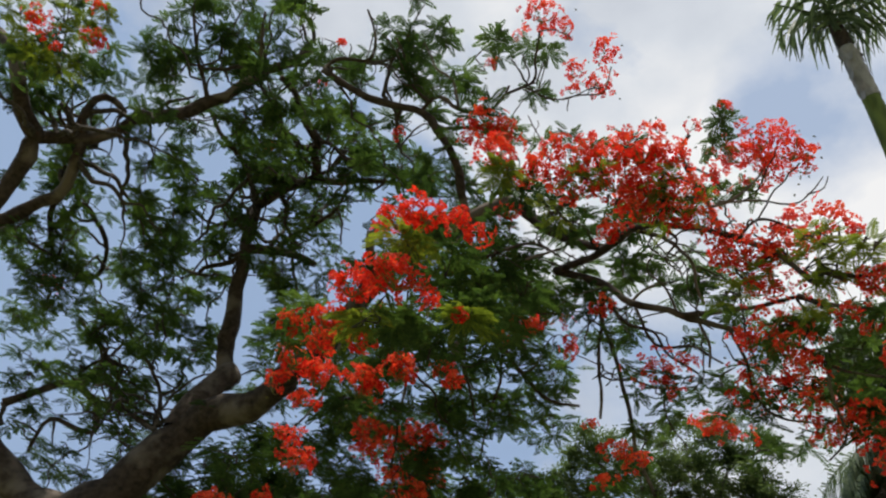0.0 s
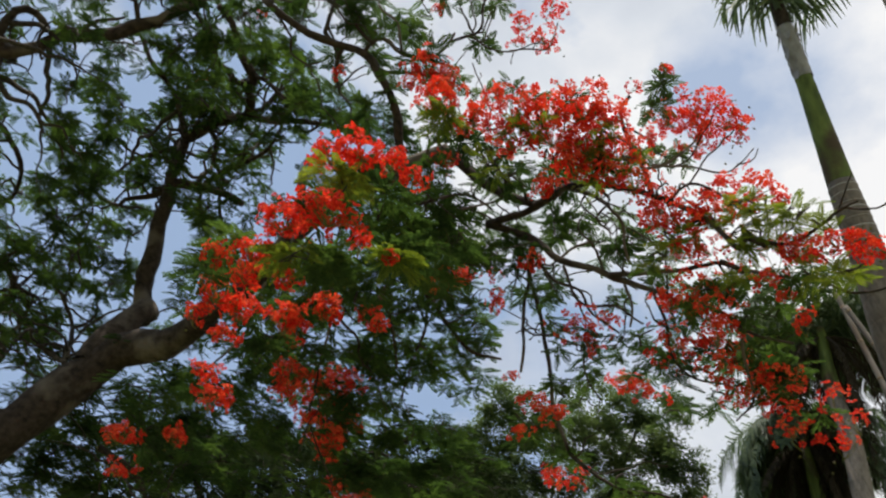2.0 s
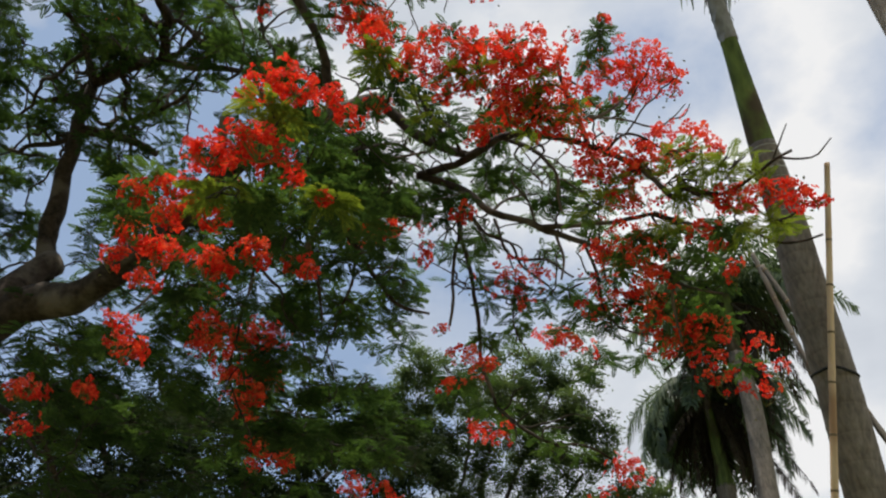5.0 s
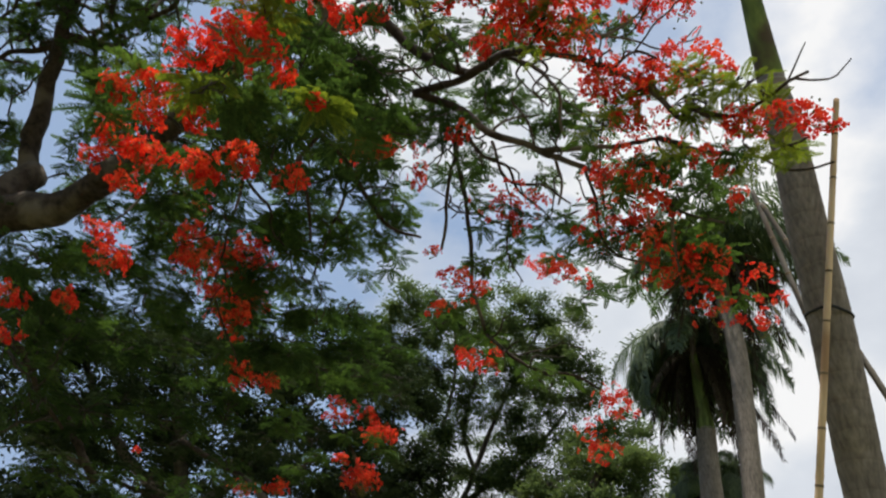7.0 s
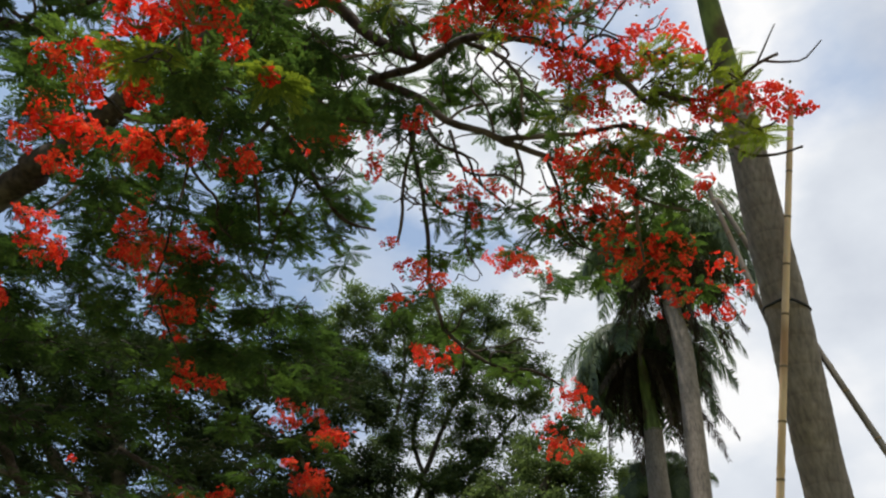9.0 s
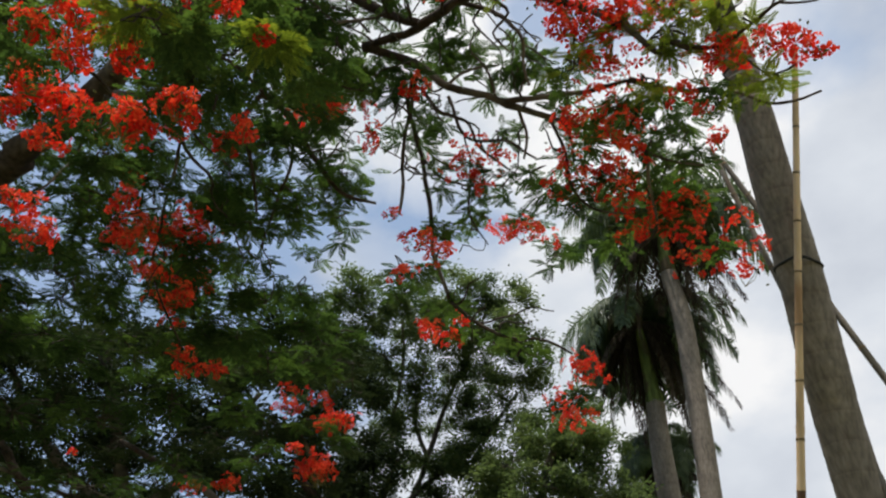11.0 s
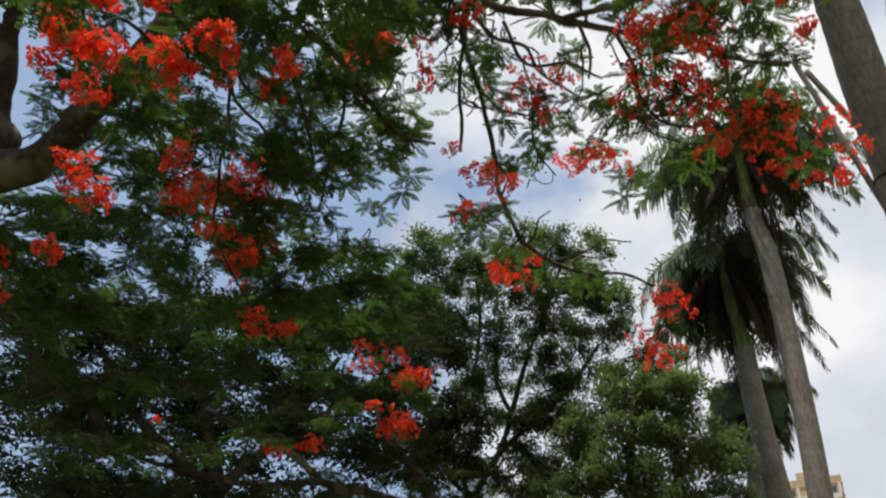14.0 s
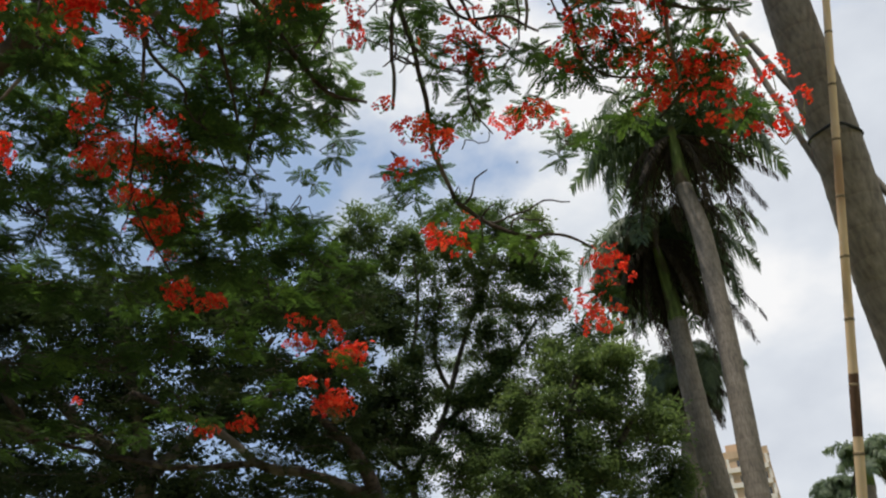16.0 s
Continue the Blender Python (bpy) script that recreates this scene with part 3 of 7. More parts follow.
flame.branch([(-4.59, 6.50, 10.60), (-4.70, 6.28, 10.83), (-4.81, 5.93, 11.13), (-4.87, 5.51, 11.47)], 0.0254, 0.0130)
flame.branch([(-3.91, 6.27, 11.07), (-3.88, 5.91, 11.19), (-3.78, 5.48, 11.36)], 0.0254, 0.0125)
flame.branch([(-5.23, 6.46, 10.13), (-5.10, 6.37, 10.28), (-4.93, 6.34, 10.40), (-4.77, 6.40, 10.58)], 0.0252, 0.0127)
flame.branch([(-5.95, 6.44, 9.51), (-6.22, 6.78, 9.62), (-6.53, 7.21, 9.62), (-6.90, 7.80, 9.40), (-6.93, 8.41, 9.07)], 0.0417, 0.0280)
flame.branch([(-6.86, 7.93, 9.30), (-6.63, 7.93, 9.83), (-6.41, 8.25, 9.69), (-6.36, 8.58, 9.54), (-6.52, 8.87, 9.26), (-6.80, 8.90, 9.15)], 0.0367, 0.0191)
flame.branch([(-7.69, 10.05, 7.61), (-7.22, 10.16, 8.00), (-6.89, 10.25, 8.21), (-6.47, 10.40, 7.99), (-5.91, 10.30, 7.83), (-5.17, 9.98, 7.32), (-4.54, 9.33, 6.81)], 0.0494, 0.0164)
flame.branch([(-6.95, 10.26, 8.14), (-6.72, 10.43, 8.53), (-6.71, 10.32, 8.90), (-6.97, 10.17, 9.05), (-7.20, 9.98, 9.28)], 0.0395, 0.0205)
flame.branch([(-6.74, 10.33, 8.85), (-6.47, 10.52, 8.63), (-6.44, 10.57, 8.38), (-6.39, 10.45, 7.98)], 0.0303, 0.0195)
flame.branch([(-6.47, 10.40, 7.99), (-6.37, 10.48, 7.50), (-6.90, 10.36, 7.58), (-7.19, 10.46, 7.53), (-7.39, 10.75, 7.24)], 0.0390, 0.0201)
flame.branch([(-5.17, 9.98, 7.32), (-5.40, 10.22, 8.00), (-5.80, 10.39, 8.61), (-6.26, 10.33, 9.08), (-6.62, 10.19, 9.35), (-7.04, 10.16, 9.21)], 0.0267, 0.0154)
flame.branch([(-0.67, 6.12, 8.18), (-0.75, 5.94, 8.34), (-0.86, 5.72, 8.65), (-1.08, 5.50, 8.91), (-1.27, 5.39, 9.09), (-1.79, 5.39, 9.23), (-2.20, 5.26, 9.34), (-2.48, 5.13, 9.46)], 0.0508, 0.0411)
flame.branch([(-2.48, 5.13, 9.46), (-2.30, 5.04, 9.58), (-1.98, 5.09, 9.63), (-1.89, 4.88, 9.78), (-1.99, 4.60, 9.92)], 0.0274, 0.0137)
flame.branch([(-1.27, 5.38, 9.10), (-1.15, 5.27, 9.19), (-1.01, 5.23, 9.12), (-0.84, 5.27, 8.99), (-0.52, 5.24, 8.92), (-0.34, 5.05, 8.93), (-0.29, 4.94, 9.01)], 0.0263, 0.0157)
flame.branch([(-1.21, 5.30, 9.16), (-1.40, 5.22, 9.31), (-1.52, 5.00, 9.55), (-1.63, 4.79, 9.66)], 0.0197, 0.0101)
flame.branch([(-0.84, 5.27, 8.99), (-0.93, 5.07, 9.24), (-1.14, 5.01, 9.37), (-1.29, 4.80, 9.59)], 0.0193, 0.0100)
flame.branch([(-0.31, 5.02, 8.96), (-0.04, 4.85, 8.96), (-0.02, 4.63, 9.10), (0.00, 4.40, 9.23)], 0.0189, 0.0124)
flame.branch([(-0.13, 4.89, 8.93), (0.06, 4.97, 8.88), (0.24, 4.99, 8.86), (0.48, 4.94, 8.88), (0.71, 4.91, 8.88), (0.77, 4.67, 9.03)], 0.0124, 0.0075)
flame.branch([(-3.19, 7.37, 10.93), (-2.92, 7.25, 10.73), (-2.62, 7.18, 10.34), (-2.22, 6.99, 10.08)], 0.0347, 0.0158)
flame.branch([(-0.19, 5.94, 8.25), (0.17, 5.99, 7.92), (0.50, 5.87, 7.61), (0.82, 5.75, 7.41)], 0.0628, 0.0405)
flame.branch([(0.33, 6.17, 7.45), (0.70, 6.05, 7.26), (1.06, 5.93, 6.89), (1.45, 5.79, 6.64), (1.85, 5.63, 6.38)], 0.0420, 0.0268)
flame.branch([(1.85, 5.63, 6.38), (2.05, 5.41, 6.08), (2.31, 5.28, 5.94), (2.44, 5.24, 5.75), (2.55, 5.15, 5.62), (2.73, 5.02, 5.50)], 0.0215, 0.0097)
flame.branch([(1.48, 5.79, 6.63), (1.73, 5.48, 6.44), (2.03, 5.21, 6.31), (2.21, 4.97, 6.19), (2.35, 4.81, 5.98)], 0.0275, 0.0146)
flame.branch([(2.21, 4.93, 6.19), (2.41, 4.76, 5.95), (2.69, 4.49, 5.72), (2.83, 4.40, 5.55), (2.94, 4.26, 5.45), (3.01, 4.09, 5.38)], 0.0166, 0.0085)
flame.branch([(0.83, 5.74, 7.42), (0.57, 5.94, 7.39), (0.33, 6.17, 7.45)], 0.0376, 0.0420)
flame.branch([(0.77, 5.76, 7.40), (1.00, 5.39, 7.31), (1.24, 5.04, 7.04), (1.51, 4.80, 6.77)], 0.0463, 0.0254)
flame.branch([(1.51, 4.80, 6.77), (1.71, 4.61, 6.46), (1.91, 4.48, 6.22), (2.05, 4.41, 5.93), (2.11, 4.37, 5.79), (2.12, 4.30, 5.86), (2.23, 4.23, 5.73)], 0.0254, 0.0222)
flame.branch([(2.16, 4.40, 5.83), (2.16, 4.32, 5.89), (2.36, 4.20, 5.74), (2.51, 4.08, 5.75), (2.59, 3.82, 5.75), (2.68, 3.72, 5.77)], 0.0194, 0.0104)
flame.branch([(2.59, 3.82, 5.76), (2.60, 3.71, 5.83), (2.61, 3.60, 5.90)], 0.0083, 0.0042)
flame.branch([(2.62, 3.79, 5.76), (2.70, 3.68, 5.64), (2.78, 3.62, 5.64), (2.82, 3.50, 5.69)], 0.0092, 0.0041)
flame.branch([(1.05, 5.38, 7.31), (1.23, 5.26, 7.11), (1.44, 5.14, 6.75), (1.52, 5.30, 6.56), (1.59, 5.39, 6.44)], 0.0223, 0.0131)
flame.branch([(1.63, 4.75, 6.64), (1.56, 4.74, 6.95), (1.40, 4.64, 7.21), (1.32, 4.52, 7.46), (1.38, 4.39, 7.54)], 0.0226, 0.0159)
flame.branch([(1.55, 4.73, 6.96), (1.83, 4.72, 7.15), (2.04, 4.66, 7.40), (2.09, 4.53, 7.49)], 0.0155, 0.0082)
flame.branch([(1.65, 4.74, 7.06), (2.02, 4.86, 7.24), (2.37, 4.94, 7.31), (2.53, 4.89, 7.43), (2.65, 4.81, 7.57)], 0.0131, 0.0057)
flame.branch([(2.51, 4.90, 7.42), (2.67, 4.88, 7.51), (2.69, 4.80, 7.57)], 0.0085, 0.0046)
flame.branch([(-0.37, 5.60, 6.75), (-0.14, 5.72, 7.07), (0.18, 5.78, 7.30), (0.41, 5.77, 7.44), (0.50, 5.59, 7.46), (0.32, 5.45, 7.47)], 0.0161, 0.0113)
flame.branch([(-0.37, 5.60, 6.75), (-0.45, 5.32, 6.74), (-0.56, 4.95, 6.54), (-0.77, 4.72, 6.31)], 0.0134, 0.0071)
flame.branch([(0.49, 5.76, 7.44), (0.23, 5.28, 7.35), (0.09, 4.89, 7.30), (0.28, 4.67, 7.22)], 0.0174, 0.0077)
flame.branch([(0.91, 5.55, 7.31), (0.81, 5.05, 7.24), (0.94, 4.66, 7.29), (0.96, 4.42, 7.47)], 0.0169, 0.0078)
flame.branch([(1.61, 5.72, 6.52), (1.72, 5.82, 6.36), (1.72, 5.96, 6.18)], 0.0163, 0.0109)
flame.branch([(0.87, 6.13, 7.00), (1.05, 6.23, 6.85), (1.29, 6.17, 6.71), (1.46, 6.28, 6.53), (1.72, 6.33, 6.38)], 0.0203, 0.0114)
flame.branch([(1.85, 5.63, 6.38), (1.95, 5.64, 6.00), (1.98, 5.69, 5.74), (2.15, 5.75, 5.58), (2.41, 5.61, 5.44)], 0.0161, 0.0076)
flame.branch([(2.44, 5.24, 5.75), (2.48, 5.38, 5.54), (2.56, 5.53, 5.27), (2.49, 5.74, 5.19)], 0.0150, 0.0076)
flame.branch([(0.82, 6.11, 7.18), (0.83, 6.40, 7.00), (0.80, 6.62, 6.73), (0.81, 6.72, 6.59), (0.86, 6.85, 6.41), (0.86, 6.98, 6.21)], 0.0205, 0.0148)
flame.branch([(0.83, 6.30, 7.32), (0.84, 6.56, 7.20), (0.99, 6.73, 6.83), (1.14, 6.97, 6.35), (1.25, 7.21, 5.99), (1.45, 7.41, 5.61)], 0.0229, 0.0198)
flame.branch([(1.45, 7.41, 5.61), (1.69, 7.44, 5.45), (1.96, 7.35, 5.27), (2.32, 7.26, 5.21), (2.58, 7.31, 5.15)], 0.0198, 0.0113)
flame.branch([(1.01, 6.77, 6.79), (1.19, 6.78, 6.58), (1.46, 6.70, 6.44), (1.75, 6.53, 6.38)], 0.0143, 0.0083)
flame.branch([(1.46, 6.70, 6.44), (1.49, 6.78, 6.16), (1.65, 6.81, 5.88)], 0.0112, 0.0054)
flame.branch([(1.14, 6.22, 7.06), (1.36, 6.35, 6.71), (1.66, 6.22, 6.61), (1.89, 6.10, 6.35)], 0.0167, 0.0106)
flame.branch([(-1.73, 6.58, 6.73), (-1.24, 6.48, 6.66), (-0.79, 6.75, 6.58), (-0.65, 6.56, 6.67), (-0.50, 6.32, 6.79)], 0.0395, 0.0217)
flame.branch([(-0.50, 6.32, 6.79), (-0.29, 6.49, 6.77), (-0.02, 6.82, 6.69), (0.34, 7.18, 6.54), (0.68, 7.27, 6.54)], 0.0326, 0.0147)
flame.branch([(-0.65, 6.57, 6.65), (-0.53, 7.10, 6.65), (-0.43, 7.62, 6.47)], 0.0220, 0.0120)
flame.branch([(-0.16, 6.65, 6.73), (-0.20, 7.15, 6.61), (-0.30, 7.64, 6.44), (-0.36, 8.10, 6.29)], 0.0167, 0.0093)
flame.branch([(-0.50, 6.32, 6.79), (-0.71, 5.70, 6.40), (-0.96, 5.23, 5.98), (-1.19, 4.87, 5.72)], 0.0163, 0.0064)
flame.branch([(-1.73, 6.58, 6.73), (-1.81, 5.87, 6.26), (-1.80, 5.52, 5.72), (-1.87, 5.23, 5.39)], 0.0169, 0.0066)
flame.branch([(-1.88, 6.70, 6.69), (-1.98, 6.92, 6.21), (-2.19, 6.92, 5.76), (-2.27, 6.91, 5.54)], 0.0172, 0.0082)
flame.branch([(-1.18, 6.50, 6.65), (-1.17, 7.06, 6.60), (-1.28, 7.73, 6.36), (-1.32, 8.19, 6.00), (-0.98, 8.72, 5.53)], 0.0165, 0.0095)
flame.branch([(-0.15, 5.92, 6.79), (0.19, 6.07, 6.77), (0.47, 6.12, 6.84)], 0.0105, 0.0064)
flame.branch([(-0.47, 5.66, 7.02), (-0.24, 5.71, 7.25), (0.08, 5.86, 7.52), (0.37, 6.15, 7.65)], 0.0209, 0.0116)
flame.branch([(-3.98, 9.42, 5.92), (-3.52, 9.80, 5.78), (-3.29, 10.25, 5.45), (-3.02, 10.65, 5.23)], 0.0297, 0.0155)
flame.branch([(-1.80, 6.48, 8.18), (-1.80, 6.69, 7.97), (-1.71, 6.90, 7.77)], 0.0597, 0.0465)
flame.branch([(-0.09, 5.89, 8.16), (-0.06, 5.62, 8.13), (-0.14, 5.40, 8.05), (-0.31, 5.23, 7.92)], 0.0186, 0.0087)
flame.branch([(-0.42, 5.95, 8.09), (-0.40, 5.76, 8.12), (-0.28, 5.74, 8.15), (-0.10, 5.64, 8.11)], 0.0186, 0.0091)
flame.branch([(0.50, 5.87, 7.61), (0.42, 5.60, 7.59), (0.26, 5.37, 7.54), (0.16, 5.12, 7.50)], 0.0208, 0.0110)
flame.branch([(0.69, 5.76, 7.42), (0.57, 5.49, 7.41), (0.37, 5.31, 7.32)], 0.0174, 0.0083)
flame.branch([(1.21, 5.12, 7.10), (1.35, 5.12, 6.93), (1.26, 5.25, 6.83), (1.42, 5.32, 6.71)], 0.0161, 0.0079)
flame.branch([(1.71, 4.61, 6.46), (1.80, 4.40, 6.48), (2.00, 4.38, 6.42), (2.09, 4.34, 6.28)], 0.0146, 0.0071)
flame.branch([(2.21, 4.97, 6.19), (2.27, 4.98, 5.99), (2.24, 5.10, 5.86)], 0.0125, 0.0059)
flame.branch([(1.45, 5.79, 6.64), (1.33, 5.64, 6.84), (1.17, 5.56, 6.97), (1.19, 5.37, 7.01)], 0.0138, 0.0065)
flame.branch([(1.06, 5.93, 6.89), (1.21, 5.81, 6.99), (1.45, 5.65, 6.94)], 0.0169, 0.0084)
flame.side_shoots(150, lambda w: (w[:, 0] < -1.2) & (w[:, 3] > 0.02), 0.046, (0.7, 1.7), 0.5)
flame.side_shoots(150, lambda w: w[:, 0] < -1.2, 0.030, (0.3, 0.9), bend=0.09)
flame.side_shoots(110, lambda w: (w[:, 0] > -0.6) & (w[:, 0] < 2.0), 0.012, (0.2, 0.5), bend=0.06)
# trusses of flowers
flame.flowers((-0.94, 4.03, 5.83), 0.19, 0.13, 0.0042)
flame.flowers((-0.72, 3.94, 5.82), 0.20, 0.13, 0.0042)
flame.flowers((-0.53, 4.12, 5.95), 0.14, 0.12, 0.0042)
flame.flowers((-0.38, 4.27, 5.96), 0.11, 0.16, 0.0042)
flame.flowers((-1.09, 4.12, 5.85), 0.08, 0.06, 0.0042)
flame.flowers((-0.86, 4.03, 5.26), 0.24, 0.15, 0.0042)
flame.flowers((-1.18, 4.19, 5.30), 0.23, 0.14, 0.0042)
flame.flowers((-0.64, 4.25, 5.21), 0.08, 0.14, 0.0042)
flame.flowers((-1.40, 4.46, 5.22), 0.16, 0.15, 0.0042)
flame.flowers((-1.71, 4.69, 5.29), 0.12, 0.14, 0.0042)
flame.flowers((-1.45, 4.65, 5.13), 0.16, 0.09, 0.0042)
flame.flowers((-1.16, 4.68, 5.19), 0.15, 0.10, 0.0042)
flame.flowers((-1.79, 5.16, 5.32), 0.20, 0.12, 0.0042)
flame.flowers((-1.93, 5.31, 5.22), 0.10, 0.16, 0.0042)
flame.flowers((-1.60, 5.26, 5.27), 0.17, 0.16, 0.0042)
flame.flowers((-1.69, 5.44, 5.14), 0.14, 0.09, 0.0042)
flame.flowers((-1.22, 5.27, 5.22), 0.18, 0.17, 0.0042)
flame.flowers((-0.90, 5.07, 5.25), 0.16, 0.16, 0.0042)
flame.flowers((-0.51, 5.30, 5.35), 0.09, 0.17, 0.0042)
flame.flowers((-0.46, 4.44, 5.32), 0.07, 0.05, 0.0042)
flame.flowers((-2.15, 6.66, 5.50), 0.21, 0.14, 0.0075)
flame.flowers((-2.04, 6.79, 5.32), 0.24, 0.20, 0.0075)
flame.flowers((-2.99, 7.48, 5.16), 0.22, 0.11, 0.0075)
flame.flowers((-2.46, 7.42, 5.22), 0.16, 0.13, 0.0075)
flame.flowers((-1.60, 8.02, 6.46), 0.24, 0.17, 0.0075)
flame.flowers((-1.20, 8.12, 6.41), 0.31, 0.17, 0.0075)
flame.flowers((-0.96, 8.53, 6.75), 0.23, 0.14, 0.0075)
flame.flowers((-1.06, 8.84, 6.18), 0.13, 0.13, 0.0075)
flame.flowers((-1.55, 7.42, 6.48), 0.15, 0.15, 0.0075)
flame.flowers((-0.29, 4.35, 7.09), 0.23, 0.19, 0.0056)
flame.flowers((0.03, 4.46, 7.01), 0.22, 0.16, 0.0056)
flame.flowers((0.16, 4.29, 7.15), 0.12, 0.10, 0.0056)
flame.flowers((0.36, 4.38, 7.07), 0.25, 0.16, 0.0056)
flame.flowers((0.64, 4.31, 7.10), 0.26, 0.18, 0.0056)
flame.flowers((0.92, 4.27, 7.09), 0.26, 0.18, 0.0056)
flame.flowers((1.16, 4.27, 7.05), 0.20, 0.18, 0.0056)
flame.flowers((1.06, 4.22, 7.36), 0.08, 0.08, 0.0056)
flame.flowers((0.38, 4.55, 6.92), 0.25, 0.16, 0.0056)
flame.flowers((0.71, 4.48, 6.95), 0.25, 0.18, 0.0056)
flame.flowers((0.99, 4.48, 6.91), 0.25, 0.18, 0.0056)
flame.flowers((1.26, 4.46, 6.86), 0.22, 0.17, 0.0056)
flame.flowers((0.70, 4.82, 6.65), 0.16, 0.11, 0.0056)
flame.flowers((0.92, 4.64, 6.78), 0.22, 0.17, 0.0056)
flame.flowers((1.24, 4.62, 6.73), 0.18, 0.14, 0.0056)
flame.flowers((1.43, 4.63, 6.68), 0.20, 0.18, 0.0056)
flame.flowers((1.63, 4.63, 6.47), 0.19, 0.15, 0.0056)
flame.flowers((1.75, 4.54, 6.22), 0.20, 0.12, 0.0042)
flame.flowers((1.60, 4.75, 6.37), 0.14, 0.11, 0.0056)
flame.flowers((-0.15, 5.09, 7.13), 0.15, 0.08, 0.0056)
flame.flowers((1.51, 4.44, 7.08), 0.10, 0.09, 0.0056)
flame.flowers((1.79, 4.50, 7.48), 0.19, 0.17, 0.0056)
flame.flowers((1.98, 4.39, 7.50), 0.21, 0.14, 0.0056)
flame.flowers((2.21, 4.39, 7.42), 0.20, 0.18, 0.0056)
flame.flowers((2.32, 4.48, 7.30), 0.11, 0.13, 0.0056)
flame.flowers((2.01, 4.58, 7.34), 0.26, 0.14, 0.0056)
flame.flowers((1.63, 4.15, 7.65), 0.08, 0.06, 0.0075)
flame.flowers((1.41, 4.32, 7.59), 0.07, 0.06, 0.0056)
flame.flowers((2.03, 4.43, 6.51), 0.14, 0.10, 0.0056)
flame.flowers((2.23, 4.24, 6.31), 0.22, 0.08, 0.0042)
flame.flowers((1.96, 4.39, 6.14), 0.17, 0.14, 0.0042)
flame.flowers((1.88, 4.75, 6.11), 0.15, 0.11, 0.0075)
flame.flowers((2.38, 4.07, 6.09), 0.03, 0.03, 0.0042)
flame.flowers((1.96, 4.99, 5.97), 0.20, 0.17, 0.0120)
flame.flowers((1.84, 5.20, 5.93), 0.14, 0.17, 0.0120)
flame.flowers((2.10, 5.07, 5.80), 0.18, 0.17, 0.0120)
flame.flowers((1.99, 5.52, 5.80), 0.22, 0.17, 0.0120)
flame.flowers((2.22, 5.25, 5.69), 0.17, 0.17, 0.0120)
flame.flowers((1.98, 5.72, 5.71), 0.18, 0.12, 0.0120)
flame.flowers((2.29, 5.59, 5.55), 0.17, 0.17, 0.0120)
flame.flowers((2.31, 5.20, 5.71), 0.08, 0.17, 0.0120)
flame.flowers((2.38, 4.42, 5.75), 0.19, 0.12, 0.0120)
flame.flowers((2.46, 4.18, 5.64), 0.15, 0.11, 0.0042)
flame.flowers((2.52, 5.56, 5.44), 0.17, 0.17, 0.0120)
flame.flowers((2.78, 5.44, 5.44), 0.21, 0.15, 0.0120)
flame.flowers((2.64, 5.60, 5.30), 0.17, 0.12, 0.0120)
flame.flowers((2.78, 5.42, 5.09), 0.18, 0.21, 0.0120)
flame.flowers((0.75, 6.01, 6.85), 0.15, 0.09, 0.0075)
flame.flowers((1.32, 6.32, 6.35), 0.29, 0.10, 0.0075)
flame.flowers((1.53, 6.40, 6.18), 0.09, 0.07, 0.0075)
flame.flowers((0.11, 6.59, 6.99), 0.16, 0.16, 0.0075)
flame.flowers((-0.19, 7.04, 7.23), 0.13, 0.08, 0.0075)
flame.flowers((2.05, 7.30, 6.48), 0.22, 0.11, 0.0075)
flame.flowers((0.75, 6.52, 5.84), 0.09, 0.07, 0.0075)
flame.flowers((0.91, 6.46, 5.53), 0.17, 0.14, 0.0075)
flame.flowers((1.11, 6.48, 5.44), 0.14, 0.19, 0.0075)
flame.flowers((0.82, 6.70, 5.34), 0.14, 0.09, 0.0075)
flame.flowers((0.02, 4.28, 9.31), 0.26, 0.16, 0.0075)
flame.flowers((0.26, 4.38, 9.25), 0.14, 0.14, 0.0075)
flame.flowers((-0.24, 4.55, 9.38), 0.08, 0.08, 0.0075)
flame.flowers((0.69, 4.53, 9.13), 0.20, 0.10, 0.0075)
flame.flowers((0.36, 4.73, 9.03), 0.12, 0.14, 0.0075)
flame.flowers((0.67, 4.83, 8.94), 0.20, 0.12, 0.0075)
flame.flowers((0.38, 4.91, 8.91), 0.11, 0.07, 0.0075)
flame.flowers((-0.48, 5.07, 8.42), 0.29, 0.13, 0.0056)
flame.flowers((-0.70, 5.16, 8.33), 0.10, 0.12, 0.0075)
flame.flowers((-0.30, 5.11, 8.40), 0.17, 0.11, 0.0056)
flame.flowers((-0.51, 4.96, 9.47), 0.11, 0.05, 0.0075)
flame.flowers((-5.20, 4.78, 9.39), 0.16, 0.21, 0.0075)
flame.flowers((-5.64, 4.56, 9.20), 0.21, 0.12, 0.0075)
flame.flowers((-5.53, 4.80, 9.14), 0.09, 0.06, 0.0075)
flame.flowers((-4.79, 4.47, 8.84), 0.14, 0.10, 0.0060)
flame.flowers((-4.77, 4.22, 9.10), 0.10, 0.07, 0.0060)
flame.flowers((-5.42, 4.24, 8.84), 0.11, 0.07, 0.0060)
flame.flowers((-5.45, 4.21, 9.01), 0.08, 0.05, 0.0060)
flame.flowers((-5.14, 4.46, 8.66), 0.06, 0.06, 0.0060)
flame.flowers((-5.32, 4.38, 8.72), 0.04, 0.04, 0.0060)
flame.flowers((-7.35, 9.15, 9.25), 0.18, 0.15, 0.0075)
flame.flowers((-2.51, 5.32, 9.46), 0.07, 0.09, 0.0075)
